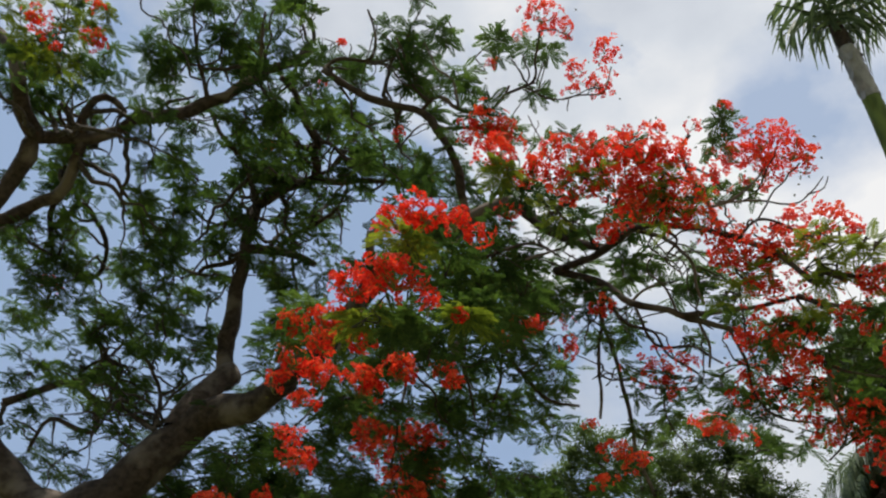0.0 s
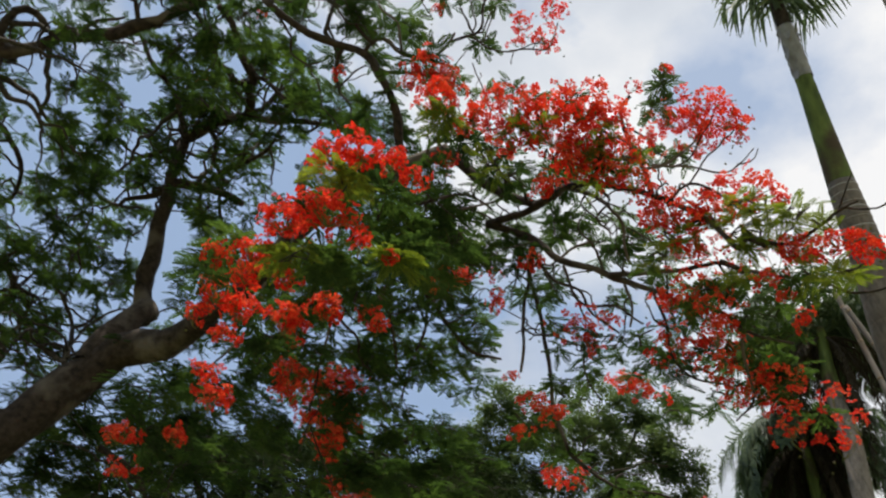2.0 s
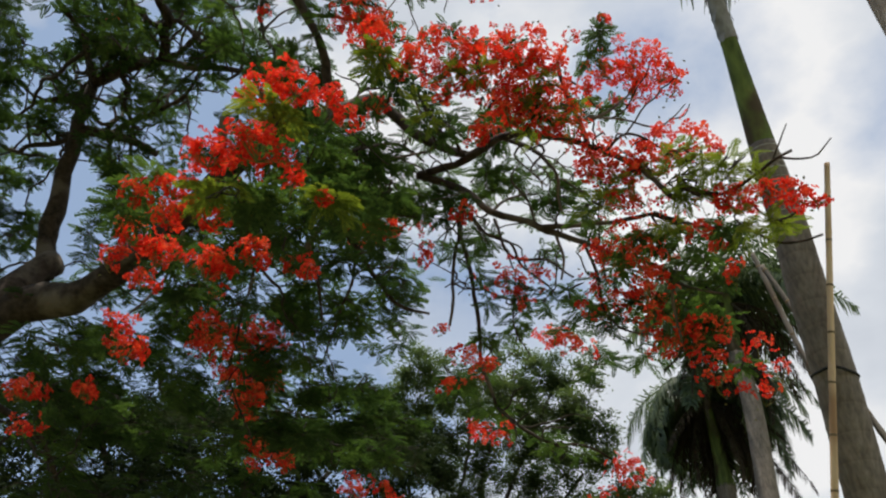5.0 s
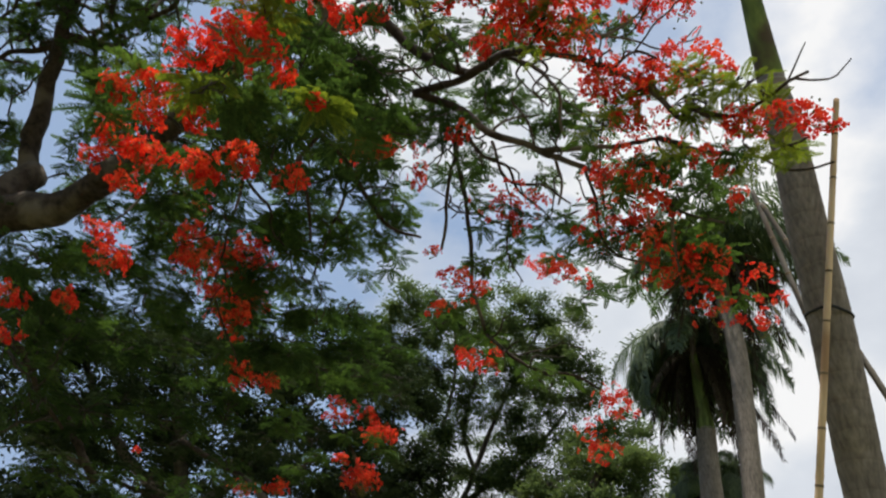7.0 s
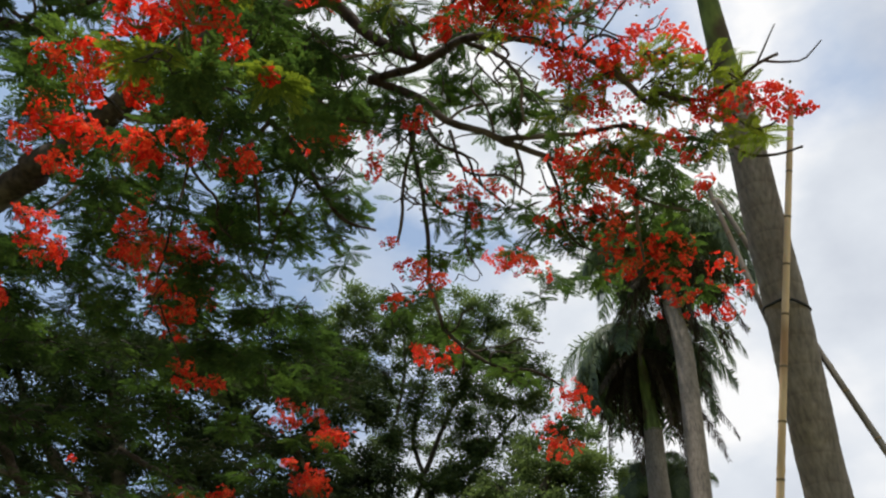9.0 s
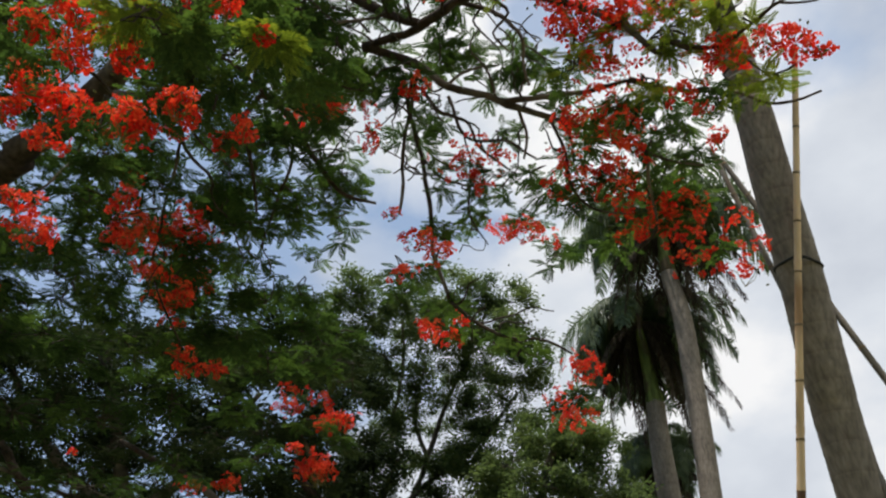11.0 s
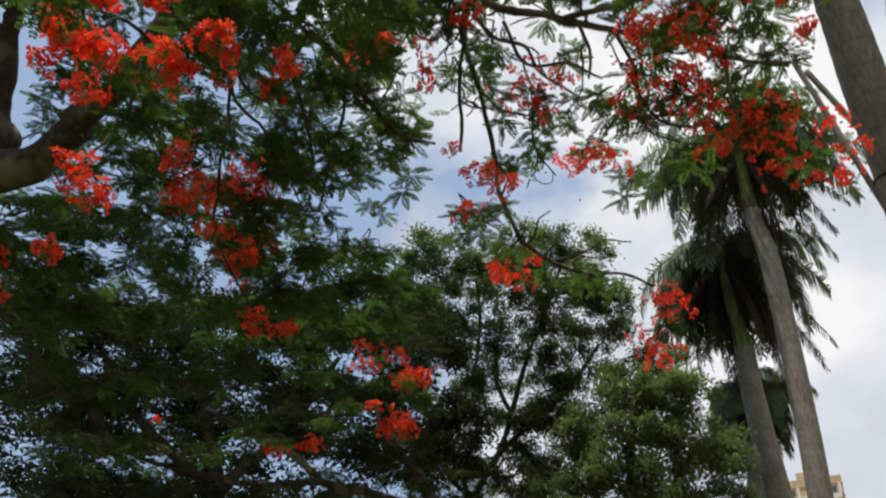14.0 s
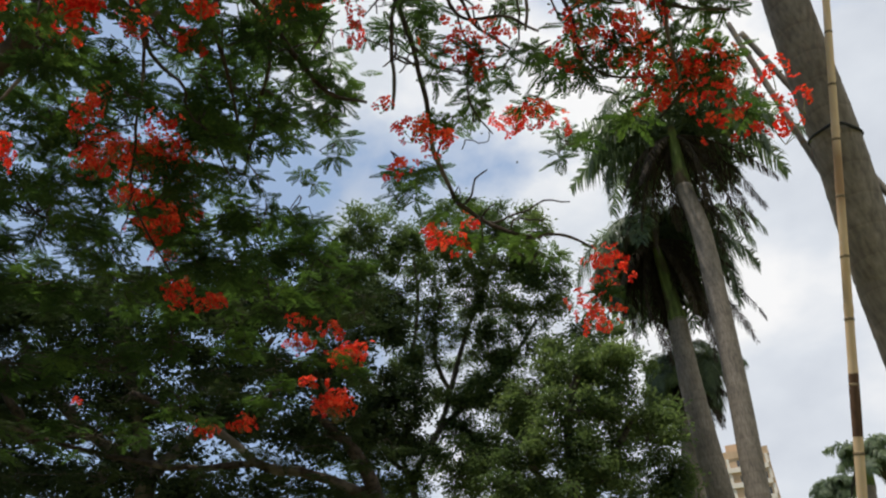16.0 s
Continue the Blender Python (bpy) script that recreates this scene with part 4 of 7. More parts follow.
flame.flowers((-2.32, 4.95, 9.74), 0.06, 0.18, 0.0075)
flame.flowers((-3.77, 7.15, 10.48), 0.11, 0.06, 0.0075)
flame.flowers((-1.49, 5.40, 8.66), 0.10, 0.06, 0.0075)
flame.flowers((2.57, 3.92, 5.53), 0.12, 0.06, 0.0042)
flame.flowers((2.75, 3.85, 5.46), 0.12, 0.07, 0.0042)
flame.flowers((2.63, 3.83, 5.51), 0.10, 0.05, 0.0048)
flame.flowers((2.49, 3.93, 5.47), 0.09, 0.06, 0.0048)
flame.flowers((2.79, 3.80, 5.39), 0.08, 0.06, 0.0048)
flame.flowers((2.38, 4.16, 5.66), 0.10, 0.07, 0.0048)
flame.flowers((2.59, 5.79, 5.53), 0.22, 0.14, 0.0120)
flame.flowers((2.92, 5.63, 5.52), 0.23, 0.13, 0.0120)
flame.flowers((3.10, 5.31, 5.24), 0.13, 0.13, 0.0120)
flame.flowers((3.26, 5.32, 5.08), 0.13, 0.15, 0.0120)
flame.flowers((2.90, 5.58, 5.02), 0.15, 0.13, 0.0120)
flame.flowers((3.17, 5.48, 4.93), 0.13, 0.13, 0.0120)
flame.flowers((2.80, 4.88, 5.66), 0.08, 0.11, 0.0120)
flame.flowers((2.33, 5.53, 5.86), 0.07, 0.21, 0.0120)
flame.flowers((-3.04, 7.71, 5.26), 0.20, 0.10, 0.0120)
flame.flowers((-3.03, 7.84, 4.99), 0.20, 0.10, 0.0120)
flame.flowers((-2.67, 7.96, 5.50), 0.14, 0.10, 0.0120)
flame.flowers((-1.64, 8.06, 6.24), 0.22, 0.22, 0.0120)
flame.flowers((-1.16, 8.08, 6.33), 0.23, 0.17, 0.0120)
flame.flowers((-1.22, 8.62, 5.98), 0.23, 0.17, 0.0120)
flame.flowers((-0.90, 8.96, 5.36), 0.12, 0.11, 0.0120)
flame.flowers((-0.59, 8.96, 5.39), 0.11, 0.08, 0.0120)
flame.flowers((0.11, 6.34, 6.79), 0.11, 0.12, 0.0120)
flame.flowers((-2.71, 6.88, 4.90), 0.12, 0.11, 0.0120)
flame.flowers((-2.68, 7.04, 4.61), 0.12, 0.08, 0.0120)
flame.flowers((-2.43, 7.44, 5.18), 0.09, 0.09, 0.0120)
flame.flowers((-1.47, 7.59, 5.97), 0.28, 0.19, 0.0120)
flame.flowers((-1.03, 7.71, 6.26), 0.19, 0.14, 0.0120)
flame.flowers((-1.46, 6.82, 5.85), 0.13, 0.13, 0.0120)
flame.flowers((-0.99, 8.33, 5.84), 0.16, 0.12, 0.0120)
flame.flowers((-1.30, 8.13, 5.90), 0.15, 0.12, 0.0120)
flame.flowers((-0.92, 8.80, 5.38), 0.14, 0.10, 0.0120)
flame.flowers((-0.57, 8.85, 5.33), 0.10, 0.08, 0.0120)
flame.flowers((1.38, 7.84, 5.51), 0.21, 0.13, 0.0120)
flame.flowers((1.67, 7.70, 5.62), 0.11, 0.06, 0.0120)
flame.flowers((2.75, 7.33, 4.99), 0.18, 0.18, 0.0120)
flame.flowers((2.64, 7.55, 4.62), 0.19, 0.11, 0.0120)
flame.flowers((0.53, 6.64, 6.86), 0.12, 0.15, 0.0120)
flame.flowers((0.19, 6.68, 7.14), 0.14, 0.15, 0.0120)
flame.flowers((-0.09, 6.72, 7.10), 0.14, 0.12, 0.0120)
flame.flowers((-0.75, 6.57, 6.33), 0.13, 0.15, 0.0120)
flame.flowers((-1.12, 6.28, 6.14), 0.08, 0.08, 0.0120)
flame.flowers((-1.61, 6.04, 5.82), 0.14, 0.12, 0.0120)
flame.flowers((-1.45, 6.13, 5.75), 0.12, 0.15, 0.0120)
flame.flowers((-1.88, 5.95, 5.49), 0.09, 0.08, 0.0120)
flame.flowers((2.54, 4.56, 5.60), 0.10, 0.09, 0.0120)
flame.flowers((2.65, 4.69, 5.40), 0.05, 0.11, 0.0120)
flame.flowers((2.41, 4.62, 5.78), 0.15, 0.06, 0.0120)
flame.flowers((2.15, 5.23, 5.93), 0.28, 0.15, 0.0120)
flame.flowers((1.89, 5.29, 5.99), 0.16, 0.09, 0.0120)
flame.flowers((2.41, 5.63, 5.82), 0.26, 0.17, 0.0120)
flame.flowers((1.96, 6.48, 5.85), 0.18, 0.08, 0.0120)
flame.flowers((1.55, 6.25, 6.46), 0.14, 0.09, 0.0120)
flame.flowers((2.02, 4.67, 6.09), 0.24, 0.11, 0.0120)
flame.flowers((2.08, 4.48, 6.22), 0.14, 0.09, 0.0120)
flame.flowers((0.54, 7.00, 7.01), 0.12, 0.14, 0.0120)
flame.flowers((0.47, 6.74, 7.25), 0.14, 0.08, 0.0120)
flame.flowers((-1.09, 6.25, 6.11), 0.16, 0.07, 0.0120)
flame.flowers((-1.49, 6.94, 5.86), 0.16, 0.12, 0.0120)
flame.flowers((-0.99, 7.17, 6.03), 0.19, 0.07, 0.0120)
flame.flowers((-1.28, 7.99, 5.88), 0.16, 0.13, 0.0120)
flame.flowers((-1.09, 8.44, 6.00), 0.16, 0.14, 0.0120)
flame.flowers((2.00, 6.82, 6.07), 0.16, 0.12, 0.0120)
flame.flowers((-1.78, 8.45, 6.48), 0.15, 0.09, 0.0120)
flame.flowers((-1.41, 8.63, 6.35), 0.20, 0.12, 0.0120)
flame.flowers((-1.03, 8.89, 6.42), 0.24, 0.12, 0.0120)
flame.flowers((-0.91, 9.12, 6.47), 0.16, 0.11, 0.0120)
flame.flowers((-1.24, 9.66, 6.30), 0.16, 0.09, 0.0120)
flame.flowers((-1.09, 10.20, 6.21), 0.23, 0.14, 0.0120)
flame.flowers((-0.85, 10.47, 6.17), 0.18, 0.11, 0.0120)
flame.flowers((-0.67, 10.64, 6.30), 0.16, 0.11, 0.0120)
flame.flowers((0.30, 11.19, 6.37), 0.18, 0.12, 0.0120)
flame.flowers((0.67, 11.22, 6.27), 0.22, 0.13, 0.0120)
flame.flowers((1.06, 11.56, 6.19), 0.20, 0.14, 0.0120)
flame.flowers((0.48, 11.96, 5.87), 0.23, 0.11, 0.0120)
flame.flowers((0.73, 12.25, 5.66), 0.21, 0.14, 0.0120)
flame.flowers((3.01, 8.00, 5.51), 0.19, 0.13, 0.0120)
flame.flowers((3.13, 8.04, 5.34), 0.16, 0.12, 0.0120)
flame.flowers((2.87, 8.27, 5.16), 0.17, 0.13, 0.0120)
flame.flowers((2.96, 8.32, 4.97), 0.16, 0.12, 0.0120)
flame.flowers((1.50, 8.50, 5.94), 0.17, 0.10, 0.0120)
flame.flowers((1.73, 8.52, 5.83), 0.14, 0.08, 0.0120)
flame.flowers((2.23, 6.77, 6.02), 0.12, 0.06, 0.0120)
# leaf sprays
flame.clump((-5.68, 4.89, 9.66), 0.70, 0.31, 0.52, SMALL)
flame.clump((-6.01, 5.13, 9.27), 0.39, 0.43, 0.52, SMALL)
flame.clump((-5.69, 5.52, 9.66), 0.40, 0.28, 1.05, SMALL)
flame.clump((-5.56, 5.50, 10.05), 0.31, 0.29, 1.05, SMALL)
flame.clump((-6.46, 6.10, 9.68), 0.51, 0.30, 1.05, SMALL)
flame.clump((-6.16, 6.77, 9.37), 0.42, 0.24, 1.05, SMALL)
flame.clump((-6.08, 6.90, 9.79), 0.19, 0.19, 1.05, SMALL)
flame.clump((-6.67, 6.71, 9.00), 0.25, 0.17, 1.05, SMALL)
flame.clump((-5.22, 5.85, 11.09), 0.52, 0.35, 1.05, SMALL)
flame.clump((-5.21, 6.33, 10.92), 0.48, 0.25, 1.05, SMALL)
flame.clump((-4.42, 5.99, 11.28), 0.43, 0.34, 1.05, SMALL)
flame.clump((-3.10, 5.39, 10.69), 0.47, 0.35, 0.52, SMALL)
flame.clump((-3.39, 6.00, 10.82), 0.32, 0.23, 1.05, SMALL)
flame.clump((-4.73, 5.73, 11.41), 0.52, 0.22, 1.05, SMALL)
flame.clump((-2.56, 5.30, 10.31), 0.37, 0.30, 0.52, SMALL)
flame.clump((-2.17, 5.35, 9.78), 0.28, 0.20, 0.52, SMALL)
flame.clump((-5.48, 6.11, 10.91), 0.26, 0.26, 1.05, SMALL)
flame.clump((-3.74, 6.89, 10.70), 0.41, 0.31, 1.05, SMALL)
flame.clump((-2.93, 6.56, 10.60), 0.32, 0.32, 1.05, SMALL)
flame.clump((-2.50, 6.54, 10.10), 0.37, 0.22, 0.52, SMALL)
flame.clump((-2.04, 6.16, 9.87), 0.33, 0.21, 0.52, SMALL)
flame.clump((-1.60, 5.96, 9.48), 0.27, 0.18, 0.52, SMALL)
flame.clump((-1.74, 5.10, 9.80), 0.18, 0.18, 0.52, SMALL)
flame.clump((-4.22, 6.94, 10.85), 0.30, 0.22, 1.05, SMALL)
flame.clump((-5.00, 7.12, 10.73), 0.43, 0.20, 1.05, SMALL)
flame.clump((-5.40, 7.69, 10.60), 0.35, 0.29, 1.05, SMALL)
flame.clump((-4.13, 7.80, 10.88), 0.43, 0.33, 1.05, SMALL)
flame.clump((-3.66, 7.81, 10.80), 0.41, 0.32, 1.05, SMALL)
flame.clump((-2.57, 7.41, 10.43), 0.47, 0.30, 1.05, SMALL)
flame.clump((-1.88, 6.88, 9.99), 0.37, 0.25, 0.52, SMALL)
flame.clump((-1.49, 6.81, 9.47), 0.33, 0.19, 0.52, SMALL)
flame.clump((-2.67, 7.90, 10.24), 0.47, 0.19, 1.05, SMALL)
flame.clump((-6.18, 8.39, 10.20), 0.53, 0.21, 1.05, SMALL)
flame.clump((-5.53, 8.70, 10.34), 0.50, 0.25, 1.05, SMALL)
flame.clump((-4.79, 8.63, 10.68), 0.28, 0.19, 1.05, SMALL)
flame.clump((-7.06, 7.97, 9.08), 0.42, 0.33, 1.05, SMALL)
flame.clump((-7.09, 8.23, 8.76), 0.35, 0.24, 1.05, SMALL)
flame.clump((-6.73, 8.22, 9.45), 0.28, 0.17, 1.05, SMALL)
flame.clump((-6.97, 8.81, 9.10), 0.53, 0.25, 1.05, SMALL)
flame.clump((-6.58, 8.84, 9.42), 0.38, 0.19, 1.05, SMALL)
flame.clump((-6.15, 9.16, 9.90), 0.49, 0.27, 1.05, SMALL)
flame.clump((-5.73, 9.07, 9.98), 0.35, 0.27, 1.05, SMALL)
flame.clump((-5.60, 10.08, 9.56), 0.38, 0.36, 1.05, SMALL)
flame.clump((-5.25, 10.29, 9.53), 0.30, 0.26, 1.05, SMALL)
flame.clump((-5.56, 9.86, 9.86), 0.36, 0.20, 1.05, SMALL)
flame.clump((-6.98, 10.06, 9.38), 0.61, 0.25, 1.05, SMALL)
flame.clump((-7.61, 9.93, 8.96), 0.55, 0.25, 1.05, SMALL)
flame.clump((-7.75, 10.13, 8.52), 0.37, 0.16, 1.05, SMALL)
flame.clump((-6.56, 10.47, 9.22), 0.31, 0.14, 1.05, SMALL)
flame.clump((-7.20, 10.36, 8.77), 0.41, 0.14, 1.05, SMALL)
flame.clump((-5.84, 10.40, 8.95), 0.30, 0.22, 1.05, SMALL)
flame.clump((-5.27, 10.39, 8.45), 0.40, 0.17, 1.05, SMALL)
flame.clump((-5.91, 10.73, 8.40), 0.34, 0.16, 1.05, SMALL)
flame.clump((-6.51, 10.72, 7.84), 0.36, 0.16, 1.05, SMALL)
flame.clump((-7.17, 10.34, 7.76), 0.32, 0.14, 1.05, SMALL)
flame.clump((-5.85, 10.63, 7.55), 0.29, 0.13, 1.05, SMALL)
flame.clump((-6.11, 10.29, 6.70), 0.29, 0.24, 1.05, SMALL)
flame.clump((-5.81, 10.34, 6.95), 0.20, 0.22, 1.05, SMALL)
flame.clump((-7.29, 10.65, 7.05), 0.14, 0.14, 1.05, SMALL)
flame.clump((-5.19, 10.47, 8.96), 0.25, 0.16, 1.05, SMALL)
flame.clump((-5.87, 10.60, 8.64), 0.24, 0.12, 1.05, SMALL)
flame.clump((-3.85, 8.44, 10.44), 0.33, 0.22, 1.05, SMALL)
flame.clump((-3.59, 9.04, 9.47), 0.32, 0.23, 1.05, SMALL)
flame.clump((-3.68, 9.49, 8.88), 0.23, 0.21, 1.05, SMALL)
flame.clump((-2.13, 7.47, 9.41), 0.19, 0.20, 0.52, SMALL)
flame.clump((-2.62, 8.53, 9.34), 0.28, 0.15, 0.48, SMALL)
flame.clump((-3.50, 8.22, 10.64), 0.36, 0.16, 1.05, SMALL)
flame.clump((-3.93, 9.60, 8.77), 0.14, 0.21, 1.05, SMALL)
flame.clump((-3.06, 8.68, 9.32), 0.25, 0.14, 1.05, SMALL)
flame.clump((-0.88, 4.53, 6.13), 0.23, 0.08, 0.28)
flame.clump((-0.70, 4.87, 6.31), 0.24, 0.10, 0.48)
flame.clump((-0.85, 4.63, 5.34), 0.22, 0.08, 0.48)
flame.clump((-1.06, 4.59, 5.33), 0.15, 0.07, 0.48)
flame.clump((-0.46, 4.76, 5.72), 0.23, 0.12, 0.48)
flame.clump((-0.49, 4.87, 5.58), 0.20, 0.12, 0.48)
flame.clump((-0.26, 5.19, 6.00), 0.22, 0.14, 0.48)
flame.clump((-0.04, 6.17, 7.17), 0.27, 0.15, 0.48)
flame.clump((-0.19, 5.94, 7.42), 0.27, 0.15, 0.48)
flame.clump((0.33, 6.45, 7.14), 0.28, 0.16, 0.48, TINY)
flame.clump((-1.65, 4.67, 5.44), 0.12, 0.04, 0.28)
flame.clump((-1.05, 4.32, 5.18), 0.23, 0.04, 0.48)
flame.clump((-1.85, 4.91, 5.37), 0.10, 0.06, 0.28)
flame.clump((-0.59, 6.80, 7.94), 0.37, 0.24, 0.48, SMALL)
flame.clump((-0.02, 7.56, 7.86), 0.32, 0.18, 0.48, SMALL)
flame.clump((0.58, 6.66, 7.64), 0.36, 0.13, 0.52, SMALL)
flame.clump((1.05, 6.50, 7.76), 0.36, 0.13, 0.52, SMALL)
flame.clump((-0.99, 7.03, 7.93), 0.34, 0.20, 0.48, SMALL)
flame.clump((0.27, 5.10, 7.24), 0.27, 0.12, 0.57, TINY)
flame.clump((0.43, 5.11, 7.10), 0.24, 0.12, 0.57, TINY)
flame.clump((1.17, 4.69, 6.95), 0.18, 0.11, 0.57, TINY)
flame.clump((0.90, 4.40, 7.50), 0.19, 0.08, 0.57, TINY)
flame.clump((1.57, 4.46, 7.57), 0.19, 0.14, 0.57, TINY)
flame.clump((1.64, 4.32, 7.65), 0.11, 0.08, 0.57, TINY)
flame.clump((1.65, 4.71, 7.35), 0.18, 0.14, 0.57, TINY)
flame.clump((1.98, 4.82, 7.42), 0.25, 0.09, 0.57, TINY)
flame.clump((0.42, 4.56, 7.56), 0.14, 0.05, 0.57, TINY)
flame.clump((-0.11, 4.71, 7.06), 0.17, 0.08, 0.57)
flame.clump((0.70, 4.82, 7.06), 0.21, 0.10, 0.57, TINY)
flame.clump((1.65, 5.03, 6.20), 0.18, 0.08, 0.57, TINY)
flame.clump((1.84, 4.97, 6.42), 0.18, 0.08, 0.28, TINY)
flame.clump((2.58, 4.54, 5.74), 0.17, 0.09, 0.28, TINY)
flame.clump((1.43, 5.62, 6.84), 0.20, 0.14, 0.57, TINY)
flame.clump((2.19, 5.00, 6.00), 0.13, 0.10, 0.57, TINY)
flame.clump((1.04, 6.14, 6.96), 0.32, 0.09, 0.57, TINY)
flame.clump((0.91, 6.40, 6.83), 0.14, 0.15, 0.57, TINY)
flame.clump((1.36, 6.60, 6.30), 0.32, 0.12, 0.57, TINY)
flame.clump((1.72, 6.49, 6.33), 0.27, 0.13, 0.57, TINY)
flame.clump((2.13, 6.86, 6.35), 0.34, 0.16, 0.57, TINY)
flame.clump((2.40, 7.27, 6.35), 0.28, 0.15, 0.52, SMALL)
flame.clump((1.15, 6.57, 6.56), 0.15, 0.09, 0.57, TINY)
flame.clump((1.32, 7.03, 6.23), 0.22, 0.16, 0.57, TINY)
flame.clump((1.64, 6.93, 6.27), 0.18, 0.12, 0.57, TINY)
flame.clump((0.43, 7.74, 7.29), 0.24, 0.14, 0.48, SMALL)
flame.clump((0.16, 7.73, 7.32), 0.24, 0.11, 0.48, SMALL)
flame.clump((0.51, 7.88, 7.08), 0.24, 0.14, 0.48, SMALL)
flame.clump((0.26, 8.03, 7.05), 0.21, 0.11, 0.48, SMALL)
flame.clump((0.08, 8.32, 6.99), 0.32, 0.17, 0.48, SMALL)
flame.clump((-0.18, 8.78, 7.01), 0.33, 0.17, 0.48, SMALL)
flame.clump((0.50, 8.50, 7.06), 0.24, 0.16, 0.48, SMALL)
flame.clump((-0.29, 8.55, 7.36), 0.32, 0.13, 0.48, SMALL)
flame.clump((-0.67, 9.05, 7.47), 0.26, 0.18, 0.48, SMALL)
flame.clump((-1.87, 8.42, 6.29), 0.37, 0.30, 0.48, SMALL)
flame.clump((-1.19, 8.57, 6.23), 0.44, 0.32, 0.48, SMALL)
flame.clump((-0.59, 9.47, 6.79), 0.41, 0.34, 0.48, SMALL)
flame.clump((-2.02, 8.28, 5.83), 0.31, 0.24, 0.52, SMALL)
flame.clump((-2.23, 7.94, 6.33), 0.23, 0.16, 0.52, SMALL)
flame.clump((-1.85, 7.30, 6.17), 0.34, 0.12, 0.48)
flame.clump((-1.20, 6.91, 6.07), 0.32, 0.15, 0.48)
flame.clump((-1.46, 5.98, 5.54), 0.23, 0.10, 0.48)
flame.clump((-0.75, 5.37, 5.72), 0.21, 0.16, 0.48)
flame.clump((-1.12, 5.39, 5.62), 0.25, 0.12, 0.48)
flame.clump((0.07, 9.45, 6.85), 0.35, 0.27, 0.48, SMALL)
flame.clump((0.90, 6.89, 5.59), 0.20, 0.14, 0.57, TINY)
flame.clump((-4.31, 10.08, 6.97), 0.47, 0.21, 1.05, SMALL)
flame.clump((-4.75, 10.06, 6.63), 0.38, 0.21, 1.05, SMALL)
flame.clump((-3.74, 9.73, 6.49), 0.37, 0.21, 1.05, SMALL)
flame.clump((-3.61, 9.86, 7.01), 0.28, 0.20, 1.05, SMALL)
flame.clump((-4.91, 10.11, 6.38), 0.31, 0.14, 1.05, SMALL)
flame.clump((-2.70, 8.42, 5.86), 0.25, 0.18, 0.52, SMALL)
flame.clump((-1.47, 5.59, 5.56), 0.20, 0.13, 0.48)
flame.clump((2.14, 5.45, 5.98), 0.18, 0.12, 0.57, TINY)
flame.clump((2.62, 4.98, 5.79), 0.21, 0.12, 0.57, TINY)
flame.clump((2.63, 5.31, 5.71), 0.17, 0.12, 0.57, TINY)
flame.clump((2.75, 5.64, 5.36), 0.22, 0.18, 0.57, TINY)
flame.clump((2.14, 5.81, 5.67), 0.18, 0.10, 0.57, TINY)
flame.clump((-0.99, 4.75, 9.78), 0.32, 0.25, 0.52, SMALL)
flame.clump((-0.72, 5.02, 9.65), 0.36, 0.24, 0.52, SMALL)
flame.clump((-0.96, 5.23, 9.49), 0.30, 0.15, 0.52, SMALL)
flame.clump((-1.32, 4.85, 9.80), 0.23, 0.24, 0.52, SMALL)
flame.clump((-0.40, 4.65, 9.54), 0.19, 0.16, 0.52, SMALL)
flame.clump((0.04, 4.63, 9.33), 0.15, 0.06, 0.52, SMALL)
flame.clump((-0.07, 5.04, 9.07), 0.17, 0.10, 0.52, SMALL)
flame.clump((-0.93, 5.47, 8.71), 0.15, 0.17, 0.52, SMALL)
flame.clump((-0.62, 5.14, 8.73), 0.19, 0.07, 0.52)
flame.clump((-1.06, 5.88, 8.62), 0.17, 0.17, 0.52, SMALL)
flame.clump((-1.56, 5.27, 9.49), 0.16, 0.11, 0.52, SMALL)
flame.clump((-0.23, 8.92, 6.30), 0.50, 0.24, 1.05, SMALL)
flame.clump((0.37, 9.47, 6.32), 0.52, 0.32, 1.05, SMALL)
flame.clump((-0.14, 9.61, 6.07), 0.52, 0.32, 1.05, SMALL)
flame.clump((-0.89, 9.06, 5.98), 0.36, 0.24, 1.05, SMALL)
flame.clump((-1.52, 9.61, 5.86), 0.45, 0.32, 0.74, SMALL)
flame.clump((-2.23, 10.00, 5.93), 0.47, 0.34, 0.74, SMALL)
flame.clump((-2.89, 9.79, 6.00), 0.47, 0.27, 0.74, SMALL)
flame.clump((-3.29, 9.14, 5.86), 0.38, 0.24, 0.74, SMALL)
flame.clump((-1.14, 10.31, 5.65), 0.55, 0.34, 1.05, SMALL)
flame.clump((-1.98, 10.77, 5.56), 0.57, 0.42, 1.05, SMALL)
flame.clump((-2.96, 11.05, 5.67), 0.60, 0.44, 1.05, SMALL)
flame.clump((-3.74, 11.35, 5.72), 0.47, 0.59, 1.05, SMALL)
flame.clump((-0.44, 10.36, 5.64), 0.42, 0.40, 1.05, SMALL)
flame.clump((-3.22, 11.75, 5.06), 0.71, 0.39, 1.05, SMALL)
flame.clump((-2.10, 11.97, 5.15), 0.63, 0.31, 1.05, SMALL)
flame.clump((-1.03, 11.06, 5.14), 0.50, 0.28, 1.05, SMALL)
flame.clump((-0.05, 11.96, 5.69), 0.47, 0.31, 1.05, SMALL)
flame.clump((-1.90, 8.04, 6.44), 0.34, 0.17, 0.52, SMALL)
flame.clump((-2.22, 8.18, 6.08), 0.34, 0.17, 0.55, SMALL)
flame.clump((-3.26, 8.36, 6.20), 0.38, 0.13, 0.55, SMALL)
